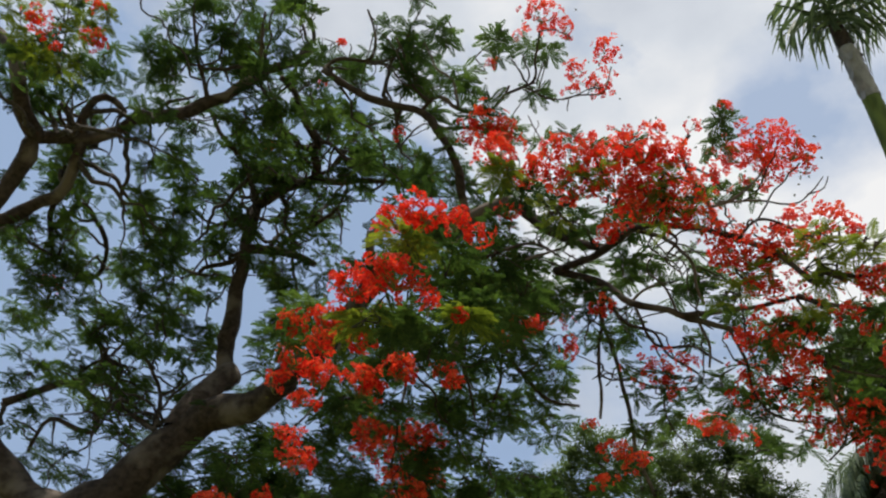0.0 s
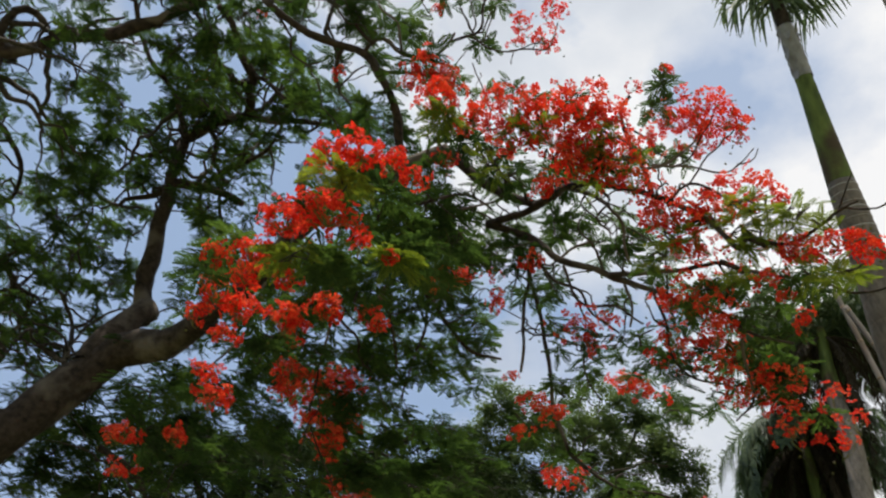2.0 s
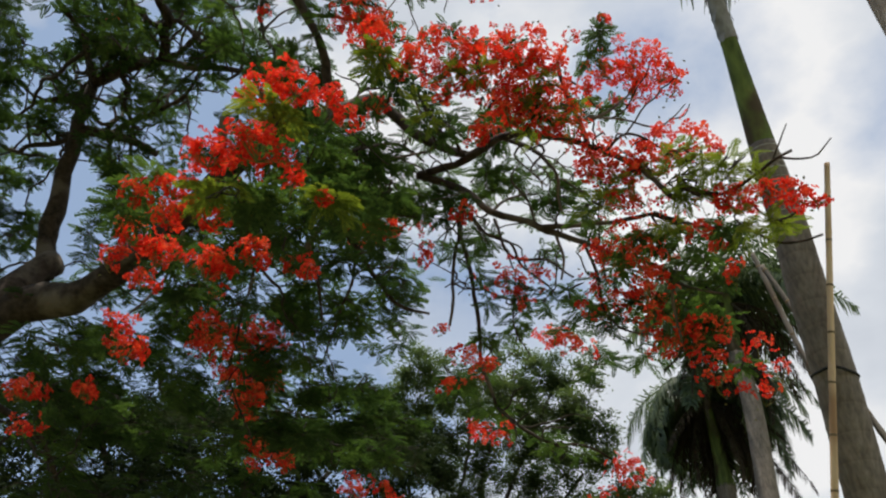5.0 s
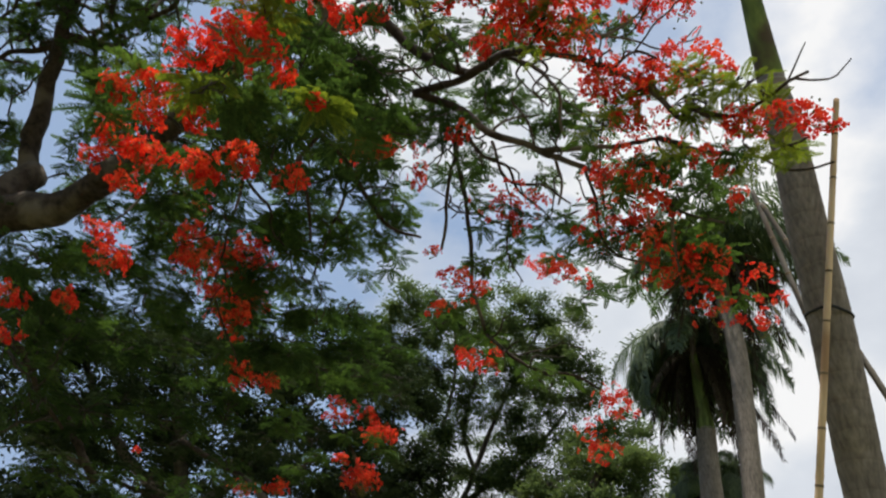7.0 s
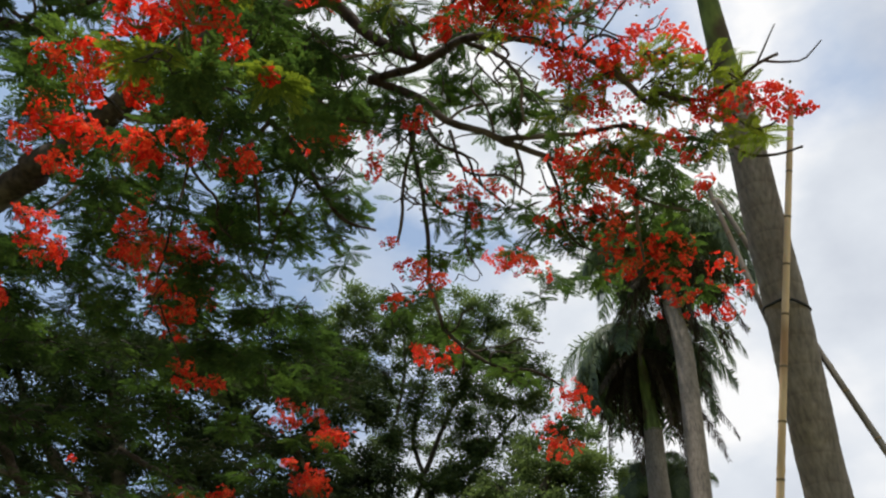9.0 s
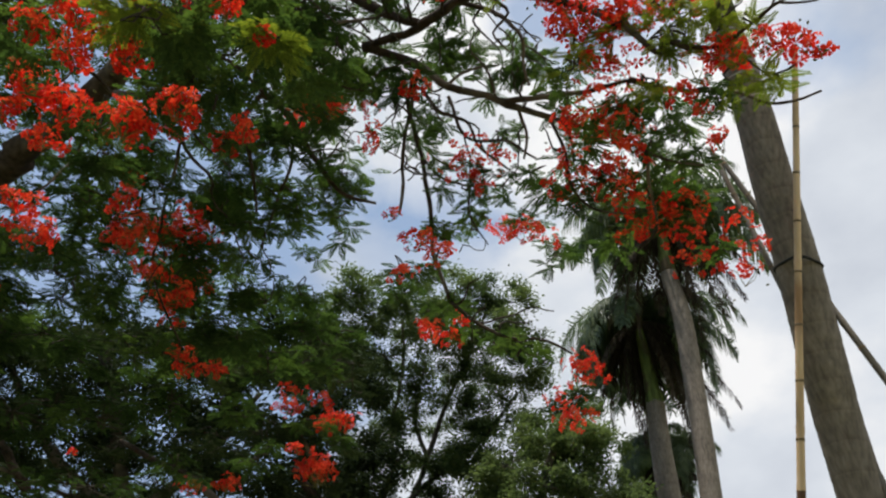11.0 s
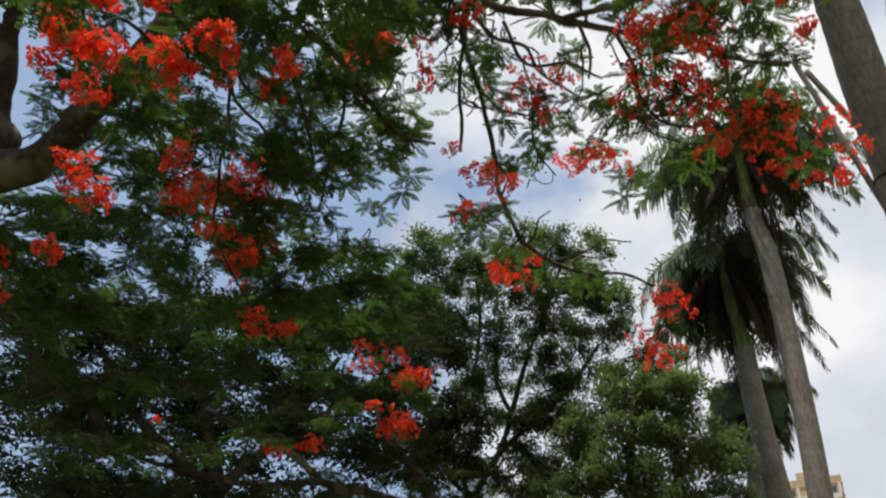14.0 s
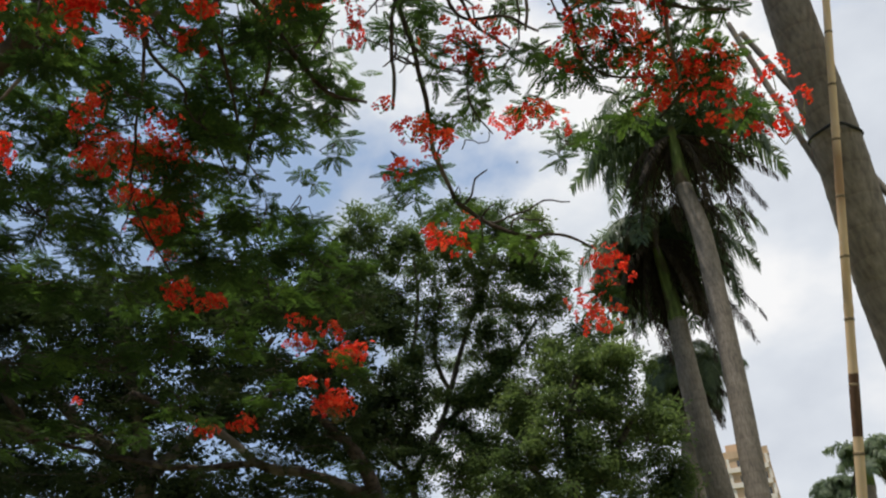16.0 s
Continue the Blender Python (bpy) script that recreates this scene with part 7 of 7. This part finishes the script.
left_tree.branch([(-2.60, 19.88, 6.98), (-1.25, 19.12, 8.10), (-0.07, 18.01, 9.50)], 0.160, 0.060, "branch", FAR_BARK)
left_tree.branch([(-2.60, 19.88, 6.98), (-4.34, 19.07, 8.36), (-5.52, 17.99, 9.96)], 0.160, 0.060, "branch", FAR_BARK)
# closed upper layer sloping down towards the path, added to shade the crown
for row, y in enumerate((16.2, 18.6, 21.0, 23.4)):
    for k in range(7):
        left_tree.clump((-6.6 + 1.25 * k + 0.5 * (row % 2), y, 1.5 + 0.49 * y + 0.25 * math.sin(2.3 * k + row)), 0.95, 0.36, 0.8, (0.8, 1.2), -0.2, per=8, reach=5.0)
# the deep inside and back of the crown
for row in range(5):
    for k in range(8):
        left_tree.clump((-9.0 + 1.5 * k + 0.7 * (row % 2), 22.0 + 0.5 * math.sin(1.7 * k + row), 4.2 + 1.55 * row), 1.0, 0.8, 0.55, (1.3, 1.8), -0.2, per=8, reach=5.0, squash=1.0)
left_tree.clump((-1.99, 17.93, 9.44), 0.76, 0.56, 1.20, (0.8, 1.2), -0.2, per=8, reach=4.0, squash=1.0)
left_tree.clump((-0.82, 17.78, 9.92), 0.76, 0.76, 1.20, (0.8, 1.2), -0.2, per=8, reach=4.0, squash=1.0)
left_tree.clump((-0.55, 18.22, 9.05), 0.76, 0.64, 1.20, (0.8, 1.2), -0.2, per=8, reach=4.0, squash=1.0)
left_tree.clump((0.65, 17.66, 10.17), 0.76, 0.64, 1.20, (0.8, 1.2), -0.2, per=8, reach=4.0, squash=1.0)
left_tree.clump((0.93, 18.13, 11.33), 0.67, 0.40, 1.20, (0.8, 1.2), -0.2, per=8, reach=4.0, squash=1.0)
left_tree.clump((-5.82, 18.60, 8.43), 0.94, 0.80, 1.20, (0.8, 1.2), -0.2, per=8, reach=4.0, squash=1.0)
left_tree.clump((-4.58, 18.93, 8.56), 0.94, 0.80, 1.20, (0.8, 1.2), -0.2, per=8, reach=4.0, squash=1.0)
left_tree.clump((-2.99, 19.32, 8.45), 1.07, 0.80, 1.20, (0.8, 1.2), -0.2, per=8, reach=4.0, squash=1.0)
left_tree.clump((-1.22, 18.65, 7.92), 0.89, 0.76, 1.20, (0.8, 1.2), -0.2, per=8, reach=4.0, squash=1.0)
left_tree.clump((0.24, 19.71, 8.04), 0.67, 0.54, 1.20, (0.8, 1.2), -0.2, per=8, reach=4.0, squash=1.0)
left_tree.clump((-5.28, 19.29, 6.98), 1.21, 0.67, 1.20, (0.8, 1.2), -0.2, per=8, reach=4.0, squash=1.0)
left_tree.clump((-3.57, 19.69, 7.07), 1.21, 0.67, 1.20, (0.8, 1.2), -0.2, per=8, reach=4.0, squash=1.0)
left_tree.clump((-1.39, 19.05, 6.71), 1.02, 0.56, 1.20, (0.8, 1.2), -0.2, per=8, reach=4.0, squash=1.0)
left_tree.clump((0.27, 20.06, 6.98), 0.80, 0.40, 1.20, (0.8, 1.2), -0.2, per=8, reach=4.0, squash=1.0)
left_tree.clump((-0.36, 17.24, 10.91), 0.64, 0.38, 1.20, (0.8, 1.2), -0.2, per=8, reach=4.0, squash=1.0)
left_tree.clump((-5.92, 17.88, 9.90), 0.80, 0.67, 1.20, (0.8, 1.2), -0.2, per=8, reach=4.0, squash=1.0)
left_tree.clump((-4.77, 18.29, 9.85), 0.94, 0.54, 1.20, (0.8, 1.2), -0.2, per=8, reach=4.0, squash=1.0)
left_tree.clump((-3.52, 18.69, 9.65), 0.94, 0.59, 1.20, (0.8, 1.2), -0.2, per=8, reach=4.0, squash=1.0)
left_tree.clump((2.31, 19.11, 8.28), 0.59, 0.43, 1.20, (0.8, 1.2), -0.2, per=8, reach=4.0, squash=1.0)
left_tree.clump((3.03, 19.15, 7.85), 0.59, 0.43, 1.20, (0.8, 1.2), -0.2, per=8, reach=4.0, squash=1.0)
left_tree.clump((1.82, 19.38, 7.70), 0.67, 0.40, 1.20, (0.8, 1.2), -0.2, per=8, reach=4.0, squash=1.0)
left_tree.clump((1.27, 19.16, 8.46), 0.54, 0.40, 1.20, (0.8, 1.2), -0.2, per=8, reach=4.0, squash=1.0)
left_tree.clump((2.47, 19.30, 9.11), 0.50, 0.33, 1.20, (0.8, 1.2), -0.2, per=8, reach=4.0, squash=1.0)
left_tree.clump((2.72, 19.32, 7.51), 0.67, 0.35, 1.20, (0.8, 1.2), -0.2, per=8, reach=4.0, squash=1.0)
left_tree.clump((2.42, 17.89, 9.44), 0.54, 0.54, 1.20, (0.8, 1.2), -0.2, per=8, reach=4.0, squash=1.0)
left_tree.clump((1.76, 17.66, 10.09), 0.54, 0.54, 1.20, (0.8, 1.2), -0.2, per=8, reach=4.0, squash=1.0)
left_tree.clump((3.21, 18.70, 8.49), 0.50, 0.41, 1.20, (0.8, 1.2), -0.2, per=8, reach=4.0, squash=1.0)
# this crown's shade is painted in by the darker leaf colour
left_tree.finish(SPRAYS, SHADED_LEAF, twig_material=FAR_BARK)

# ---- palms ----
def frond_mesh(name, length, droop, lift, width, material, seed, pairs=54, hang=0.75, ragged=0.0, leaflet=0.05, bow=0.8, fluff=0.7):
    """A feather palm frond that starts at the origin along +x and arches down."""
    rng = np.random.default_rng(seed)
    s = np.linspace(0, 1, 14)
    ang = lift - droop * s ** bow
    step = length / 13
    path = [np.zeros(3)]
    for a in ang[:-1]:
        path.append(path[-1] + step * np.array([math.cos(a), 0, math.sin(a)]))
    path = np.array(path)
    pieces = [tube(path, 0.035 * (1 - s) + 0.006, 5)]
    v = []
    for i in range(pairs):
        t = 0.10 + 0.89 * i / (pairs - 1)
        k = t * 13
        a, fr = int(min(k, 12)), k - int(min(k, 12))
        root = path[a] * (1 - fr) + path[a + 1] * fr
        along = path[a + 1] - path[a]
        along /= np.linalg.norm(along)
        size = width * (math.sin(math.pi * (0.12 + 0.80 * t)) + 0.08)
        for sg in (-1, 1):
            if rng.random() < ragged:
                continue
            tilt = rng.uniform(-1.0, 1.0) * fluff
            way = along * rng.uniform(0.35, 0.65) + np.array([0, sg * math.cos(tilt), math.sin(tilt)]) + np.array([0, 0, rng.uniform(-0.3, 0.2) - 0.5 * hang])
            way /= np.linalg.norm(way)
            side = along - way * (along @ way)
            side /= np.linalg.norm(side)
            q = size * rng.uniform(0.8, 1.1)
            mid = root + way * q * 0.5
            tip = mid + (way * 0.55 + np.array([0, 0, -0.75])) * q * 0.5
            w = leaflet
            v += [root - side * w * 0.4, root + side * w * 0.4, mid + side * w / 2, mid - side * w / 2,
                  mid - side * w / 2, mid + side * w / 2, tip + side * 0.003, tip - side * 0.003]
    v = np.array(v)
    pieces.append((v, np.arange(len(v)).reshape(-1, 4)))
    v, f = joined(pieces)
    return mesh_from(name, v, f, material)


def palm(points, radii, shaft_from, label, group, fronds, dead, seed, frond_length=2.6, ring=0.24, sheath=None, width=0.62, leaflet=0.03, rise=0, slack=0, hang=0.75, pairs=80, bare=None, ragged=0.0, bow=0.8, scar=0.008, pale=()):
    """A royal palm. points: its axis from the ground to the top of the crownshaft; shaft_from: index where the green shaft begins;
    sheath: heights between which a dry sheath clasps it; bare: compass turn of the side from which the dead fronds have dropped."""
    rng = np.random.default_rng(seed)
    root = thing("royal_palm", points[0], label, "palm tree", group)
    at = np.array(points[0], float)
    near = scar > 0.01
    path, share = smooth_path(points, 0.04 if near else 0.07)
    knots = [share[np.argmin(np.linalg.norm(path - np.array(q), axis=1))] for q in points]
    rad = np.interp(share, knots, radii)
    cut = knots[shaft_from]
    low, high = share <= cut, share >= cut - 0.004
    s = np.cumsum(np.concatenate([[0], np.linalg.norm(np.diff(path, axis=0), axis=1)]))
    saw = (s / ring + 0.25 * np.sin(s * 1.7)) % 1.0
    rr = rad * (1 + np.where(low, scar * (1 - saw) ** 5 - 0.5 * scar * (saw > 0.86), 0.0))
    v, f = tube(path[low], rr[low], 32 if near else 20, 0.002, rng)
    part("trunk", mesh_from("trunk", v - at, f, PALM_BARK, True), root, "grey ringed trunk")
    for k, z in enumerate(pale):
        i = int(np.argmin(np.abs(path[:, 2] - z)))
        way = path[i + 1] - path[i - 1]
        way /= np.linalg.norm(way)
        h = 0.006 + 0.003 * math.sin(2.7 * k)
        v, f = tube([path[i] - way * h, path[i] - way * h * 0.5, path[i] + way * h * 0.5, path[i] + way * h], rad[i] * np.array([1.02, 1.04, 1.04, 1.02]), 32, 0.004, rng)
        part("leaf_scar", mesh_from("leaf_scar", v - at, f, SCAR, True), root, "pale narrow leaf scar")
    v, f = tube(path[high], rad[high] * (1 - 0.10 * np.linspace(0, 1, high.sum())), 24, 0.012, rng)
    part("crownshaft", mesh_from("crownshaft", v - at, f, SHAFT, True), root, "smooth green crownshaft")
    if sheath:
        sel = np.where((path[:, 2] > sheath[0]) & (path[:, 2] < sheath[1]))[0]
        n = len(sel)
        bulge = 1.02 + 0.12 * np.sin(np.linspace(0.2, 2.9, n)) ** 2 + rng.normal(0, 0.012, n)
        pieces = [tube(path[sel], rad[sel] * bulge, 16, 0.08, rng)]
        for k in range(26):
            # torn flakes at both ends and along one side
            i = sel[int(rng.choice([0.02, 0.06, 0.5, 0.8, 0.95]) * (n - 1))]
            az = rng.uniform(0, 6.28)
            o = np.array([math.cos(az), math.sin(az), 0])
            g = np.array([-math.sin(az), math.cos(az), 0])
            c, r = path[i], rad[i] * 1.12
            h, w = rng.choice([-1, 1]) * rng.uniform(0.05, 0.17), rng.uniform(0.02, 0.05)
            p0, p1 = c + o * r, c + o * (r + rng.uniform(0.0, 0.05)) + np.array([0, 0, h])
            pieces.append((np.array([p0 - g * w, p0 + g * w, p1 + g * w * 0.4, p1 - g * w * 0.6]), np.array([[0, 1, 2, 3]])))
        v, f = joined(pieces)
        part("leaf_sheath", mesh_from("leaf_sheath", v - at, f, SHEATH, True), root, "peeling grey dry leaf sheath")
        sel = np.where(path[:, 2] > sheath[1] - 0.03)[0]
        v, f = tube(path[sel], rad[sel] * np.linspace(1.08, 1.0, len(sel)), 12, 0.05, rng)
        part("neck", mesh_from("neck", v - at, f, BARK, True), root, "dark brown neck of old leaf stalks")
    top = np.array(points[-1], float)
    for k in range(fronds):
        az = 2 * np.pi * (k * 0.382 + rng.uniform(-0.03, 0.03))
        up = 1 - k / max(1, fronds - 1)
        if bare is not None and up < 0.8 and math.cos(az - radians(bare)) > 0.7:
            continue
        me = frond_mesh("frond", frond_length * rng.uniform(0.7, 1.04), radians(115 + slack + 55 * up + rng.uniform(-30, 30)), radians(5 + rise + (68 - rise * 0.7) * up + rng.uniform(-14, 14)), width, FROND, seed * 50 + k, pairs, ragged=ragged, leaflet=leaflet, hang=hang, bow=bow)
        ob = part("frond", me, root)
        ob.location, ob.rotation_euler = Vector(top - at) + Vector((0, 0, -0.25 * (1 - up))), (rng.uniform(-0.25, 0.25), 0, az)
    for k in range(dead):
        az = 2 * np.pi * (k * 0.382 + rng.uniform(-0.08, 0.08))
        if bare is not None and math.cos(az - radians(bare)) > 0.78:
            continue
        me = frond_mesh("dead_frond", frond_length * rng.uniform(0.65, 1.05), rng.uniform(1.0, 1.45), radians(8 - rng.uniform(0, 55)), 0.42, DEAD_FROND, seed * 70 + k, 70, 1.3, 0.25, 0.030, 0.4)
        ob = part("dead_frond", me, root, "brown dry frond hanging down")
        ob.location, ob.rotation_euler = Vector(top - at) + Vector((0, 0, -0.35)), (0, 0, az)
    return root


palm([(5.79, 7.82, -0.05),
      (5.45, 7.50, 2.18),
      (5.11, 7.14, 4.42),
      (4.99, 6.97, 5.06),
      (4.82, 6.70, 6.06),
      (4.62, 6.45, 7.01),
      (4.51, 6.29, 7.63),
      (4.36, 6.11, 8.28),
      (4.27, 6.01, 8.69),
      (4.02, 5.70, 9.86),
      (3.96, 5.63, 10.15),
      (3.86, 5.51, 10.60),
      (3.80, 5.44, 10.84),
      (3.73, 5.36, 11.16),
      (3.70, 5.32, 11.31)],
     [0.245, 0.218, 0.208, 0.212, 0.211, 0.204, 0.193, 0.172, 0.150, 0.113, 0.106, 0.095, 0.089, 0.081, 0.077], 8, "leaning royal palm with a ringed grey trunk, held by bamboo props", "palms", 9, 0, 3, 1.2, sheath=(10.10, 10.88), width=0.66, leaflet=0.036, rise=62, slack=-76, hang=1.6, pairs=26, ragged=0.3, scar=0.02, pale=(8.60, 8.51, 8.41, 8.32, 8.21, 8.11, 7.98, 7.82))
palm([(10.65, 18.21, -0.05), (10.65, 18.21, 2.90), (10.65, 18.21, 5.85), (10.78, 18.12, 8.19), (10.88, 18.06, 10.25), (10.96, 18.00, 12.92), (10.86, 18.07, 14.51), (10.93, 18.02, 16.60)],
     [0.309, 0.282, 0.268, 0.262, 0.257, 0.255, 0.223, 0.139], 6, "tall royal palm with a green crown and dead fronds", "palms", 44, 26, 4, 3.9, rise=4, slack=-22, hang=0.6, bare=-120, bow=0.95, width=0.85, leaflet=0.05, pairs=64)
palm([(11.47, 21.11, -0.05), (11.47, 21.11, 3.29), (11.47, 21.11, 6.63), (11.43, 21.14, 8.77), (11.43, 21.14, 10.44), (11.48, 21.11, 11.93), (11.46, 21.12, 12.62), (11.40, 21.14, 15.00)],
     [0.44, 0.36, 0.345, 0.330, 0.305, 0.275, 0.212, 0.150], 5, "royal palm with a pale trunk and dark drooping fronds", "palms", 60, 46, 6, 4.2, rise=30, slack=12, hang=0.70, bare=-120, bow=0.55, width=0.85, leaflet=0.05, pairs=64)
palm([(12.32, 23.97, -0.05), (12.32, 23.97, 3.67), (12.32, 23.97, 7.40), (12.57, 23.83, 9.06), (12.75, 23.73, 10.47), (12.83, 23.68, 11.50)],
     [0.401, 0.366, 0.349, 0.345, 0.322, 0.211], 4, "shorter royal palm with a pale grey trunk and dark crown", "palms", 34, 16, 15, 2.3, rise=15, slack=10, hang=0.80, bare=None, bow=1.0, width=0.7)
palm([(25.11, 32.20, -0.05), (25.11, 32.20, 4.60), (25.11, 32.20, 9.25), (25.21, 32.12, 10.18), (25.42, 31.94, 11.60)],
     [0.292, 0.267, 0.254, 0.227, 0.143], 3, "far palm with a small green crown", "palms", 22, 2, 7, 1.9, rise=6, slack=-30, hang=0.60, bare=None, bow=0.9, pairs=50, leaflet=0.05)
palm([(27.56, 37.74, -0.05), (27.56, 37.74, 5.25), (27.56, 37.74, 10.54), (27.64, 37.68, 11.22), (27.71, 37.63, 11.76)],
     [0.261, 0.239, 0.227, 0.195, 0.131], 3, "far palm with a small green crown", "palms", 22, 2, 9, 1.5, rise=6, slack=-30, hang=0.60, bare=None, bow=0.9, pairs=50, leaflet=0.05)
palm([(2.12, 1.95, -0.05), (2.11, 1.96, 3.0), (2.10, 1.97, 6.0), (2.10, 1.98, 8.5), (2.10, 1.98, 10.5), (2.10, 1.98, 12.0)],
     [0.26, 0.21, 0.20, 0.18, 0.14, 0.09], 3, "royal palm with a stout dark ringed trunk beside the path", "palms", 14, 0, 12, 1.6, rise=40, pairs=40)


# ---- bamboo props and strap ----
def bamboo_pole(foot, top, r0, r1, bend, label, seed, material=None):
    rng = np.random.default_rng(seed)
    a, b = np.array(foot, float), np.array(top, float)
    length = np.linalg.norm(b - a)
    n = int(length / 0.05)
    s = np.linspace(0, 1, n)
    path = a + (b - a) * s[:, None] + np.array(bend) * (np.sin(np.pi * s))[:, None]
    joint = (s * length + rng.uniform(0, 0.3)) % 0.52
    swell = 1 + 0.10 * np.exp(-((joint - 0.17) / 0.018) ** 2) - 0.05 * np.exp(-((joint - 0.20) / 0.012) ** 2)
    v, f = tube(path, (r0 + (r1 - r0) * s) * swell, 12)
    ob = new("bamboo_pole", mesh_from("bamboo_pole", v - a, f, material or BAMBOO, True))
    ob.location = a
    for d in np.arange(0.25 + rng.uniform(0, 0.2), length, 0.52):
        k = d / length
        at = a + (b - a) * k + np.array(bend) * math.sin(math.pi * k)
        way = (b - a) / length
        r = (r0 + (r1 - r0) * k) * 1.09
        v, f = tube([at - way * 0.012, at, at + way * 0.012], [r * 0.97, r, r * 0.97], 12)
        part("node", mesh_from("node", v - a, f, NODE, True), ob, "brown ring of a cane joint")
    return tagged(ob, label, "pole", "bamboo props of the leaning palm")


upright = bamboo_pole((4.09, 8.26, -0.05), (4.79, 5.74, 8.22), 0.042, 0.030, (0.0, 0.0, 0.0), "upright yellow bamboo pole tied to the leaning palm", 1)
bamboo_pole((6.60, 5.95, -0.05), (4.62, 7.10, 7.81), 0.038, 0.030, (0.0, 0.0, 0.0), "slanting weathered bamboo pole propping the leaning palm", 2, OLD_CANE)
bamboo_pole((5.84, 6.74, -0.05), (4.67, 7.29, 8.17), 0.036, 0.030, (0.0, 0.0, 0.0), "slanting brown bamboo pole behind the palm", 3, OLD_CANE)


def scorch(pole, foot, top, low, high, r):
    """A dark brown length of a pole, a hair thicker than the cane."""
    a, b = np.array(foot, float), np.array(top, float)
    s = np.linspace(low, high, 12)
    v, f = tube(a + (b - a) * s[:, None], np.full(12, r) * (1 - 0.02 * np.cos(np.linspace(0, 6.28, 12))), 12, 0.01, np.random.default_rng(3), close=False)
    part("scorch_mark", mesh_from("scorch_mark", v - a, f, SCORCH, True), pole, "dark brown scorched length")


def strap(at, tilt, r, out):
    """A band round the trunk that bulges where it passes over the pole."""
    a = np.linspace(0, 2 * np.pi, 48)
    far = r + out * np.exp(-((a - 4.1) / 0.45) ** 2)
    ring = np.stack([np.cos(a) * far, np.sin(a) * far, 0.03 * np.sin(a)], 1)
    v, f = tube(ring, np.full(48, 0.014), 6)
    ob = new("strap", mesh_from("strap", v, f, RUBBER, True))
    ob.location, ob.rotation_euler = at, tilt
    tagged(ob, "black rubber strap tied round the palm trunk and poles", "strap")


scorch(upright, (4.09, 8.26, -0.05), (4.79, 5.74, 8.22), 0.425, 0.485, 0.0385)
strap((4.82, 6.70, 6.06), (0.12, 0.02, 0.0), 0.216, 0.08)

# ---- far building ----
def building(at, turn, width, depth, height, storeys):
    root = thing("apartment_building", at, "far tan apartment block with rows of pale bays and dark windows", "building")
    root.rotation_euler = (0, 0, radians(turn))

    def box(name, x0, x1, y0, y1, z0, z1, material, parent, label=""):
        v = [(x, y, z) for z in (z0, z1) for y in (y0, y1) for x in (x0, x1)]
        f = [(0, 2, 3, 1), (4, 5, 7, 6), (0, 1, 5, 4), (2, 6, 7, 3), (0, 4, 6, 2), (1, 3, 7, 5)]
        return part(name, mesh_from(name, v, f, material), parent, label)

    h = height / storeys
    wall = box("wall", -width / 2, width / 2, 0, depth, 0, height, RENDERWALL, root)
    box("parapet", -width / 2 - 0.15, width / 2 + 0.15, -0.15, depth + 0.15, height, height + 1.6, RENDERWALL, root)
    cols = max(2, int(width / 3.2))
    for s in range(storeys - 6, storeys):
        box("balcony", -width / 2 + 0.5, width / 2 - 0.5, -0.55, 0.0, s * h + 0.15, s * h + 1.15, WHITEWALL, root, "pale balcony front")
        for c in range(cols):
            x = -width / 2 + (c + 0.5) * width / cols
            box("window", x - 0.75, x + 0.75, -0.06, 0.004, s * h + 1.25, s * h + 2.65, GLASS, root)
            box("pier", x + 1.15, x + 1.75, -0.35, 0.0, s * h + 1.15, s * h + h, WHITEWALL, root)
    box("lift_house", -width * 0.2, width * 0.1, depth * 0.3, depth * 0.7, height + 1.6, height + 4.0, RENDERWALL, root)


building((98.8, 155.7, 0.0), -33.1, 12.0, 11.0, 51.6, 16)
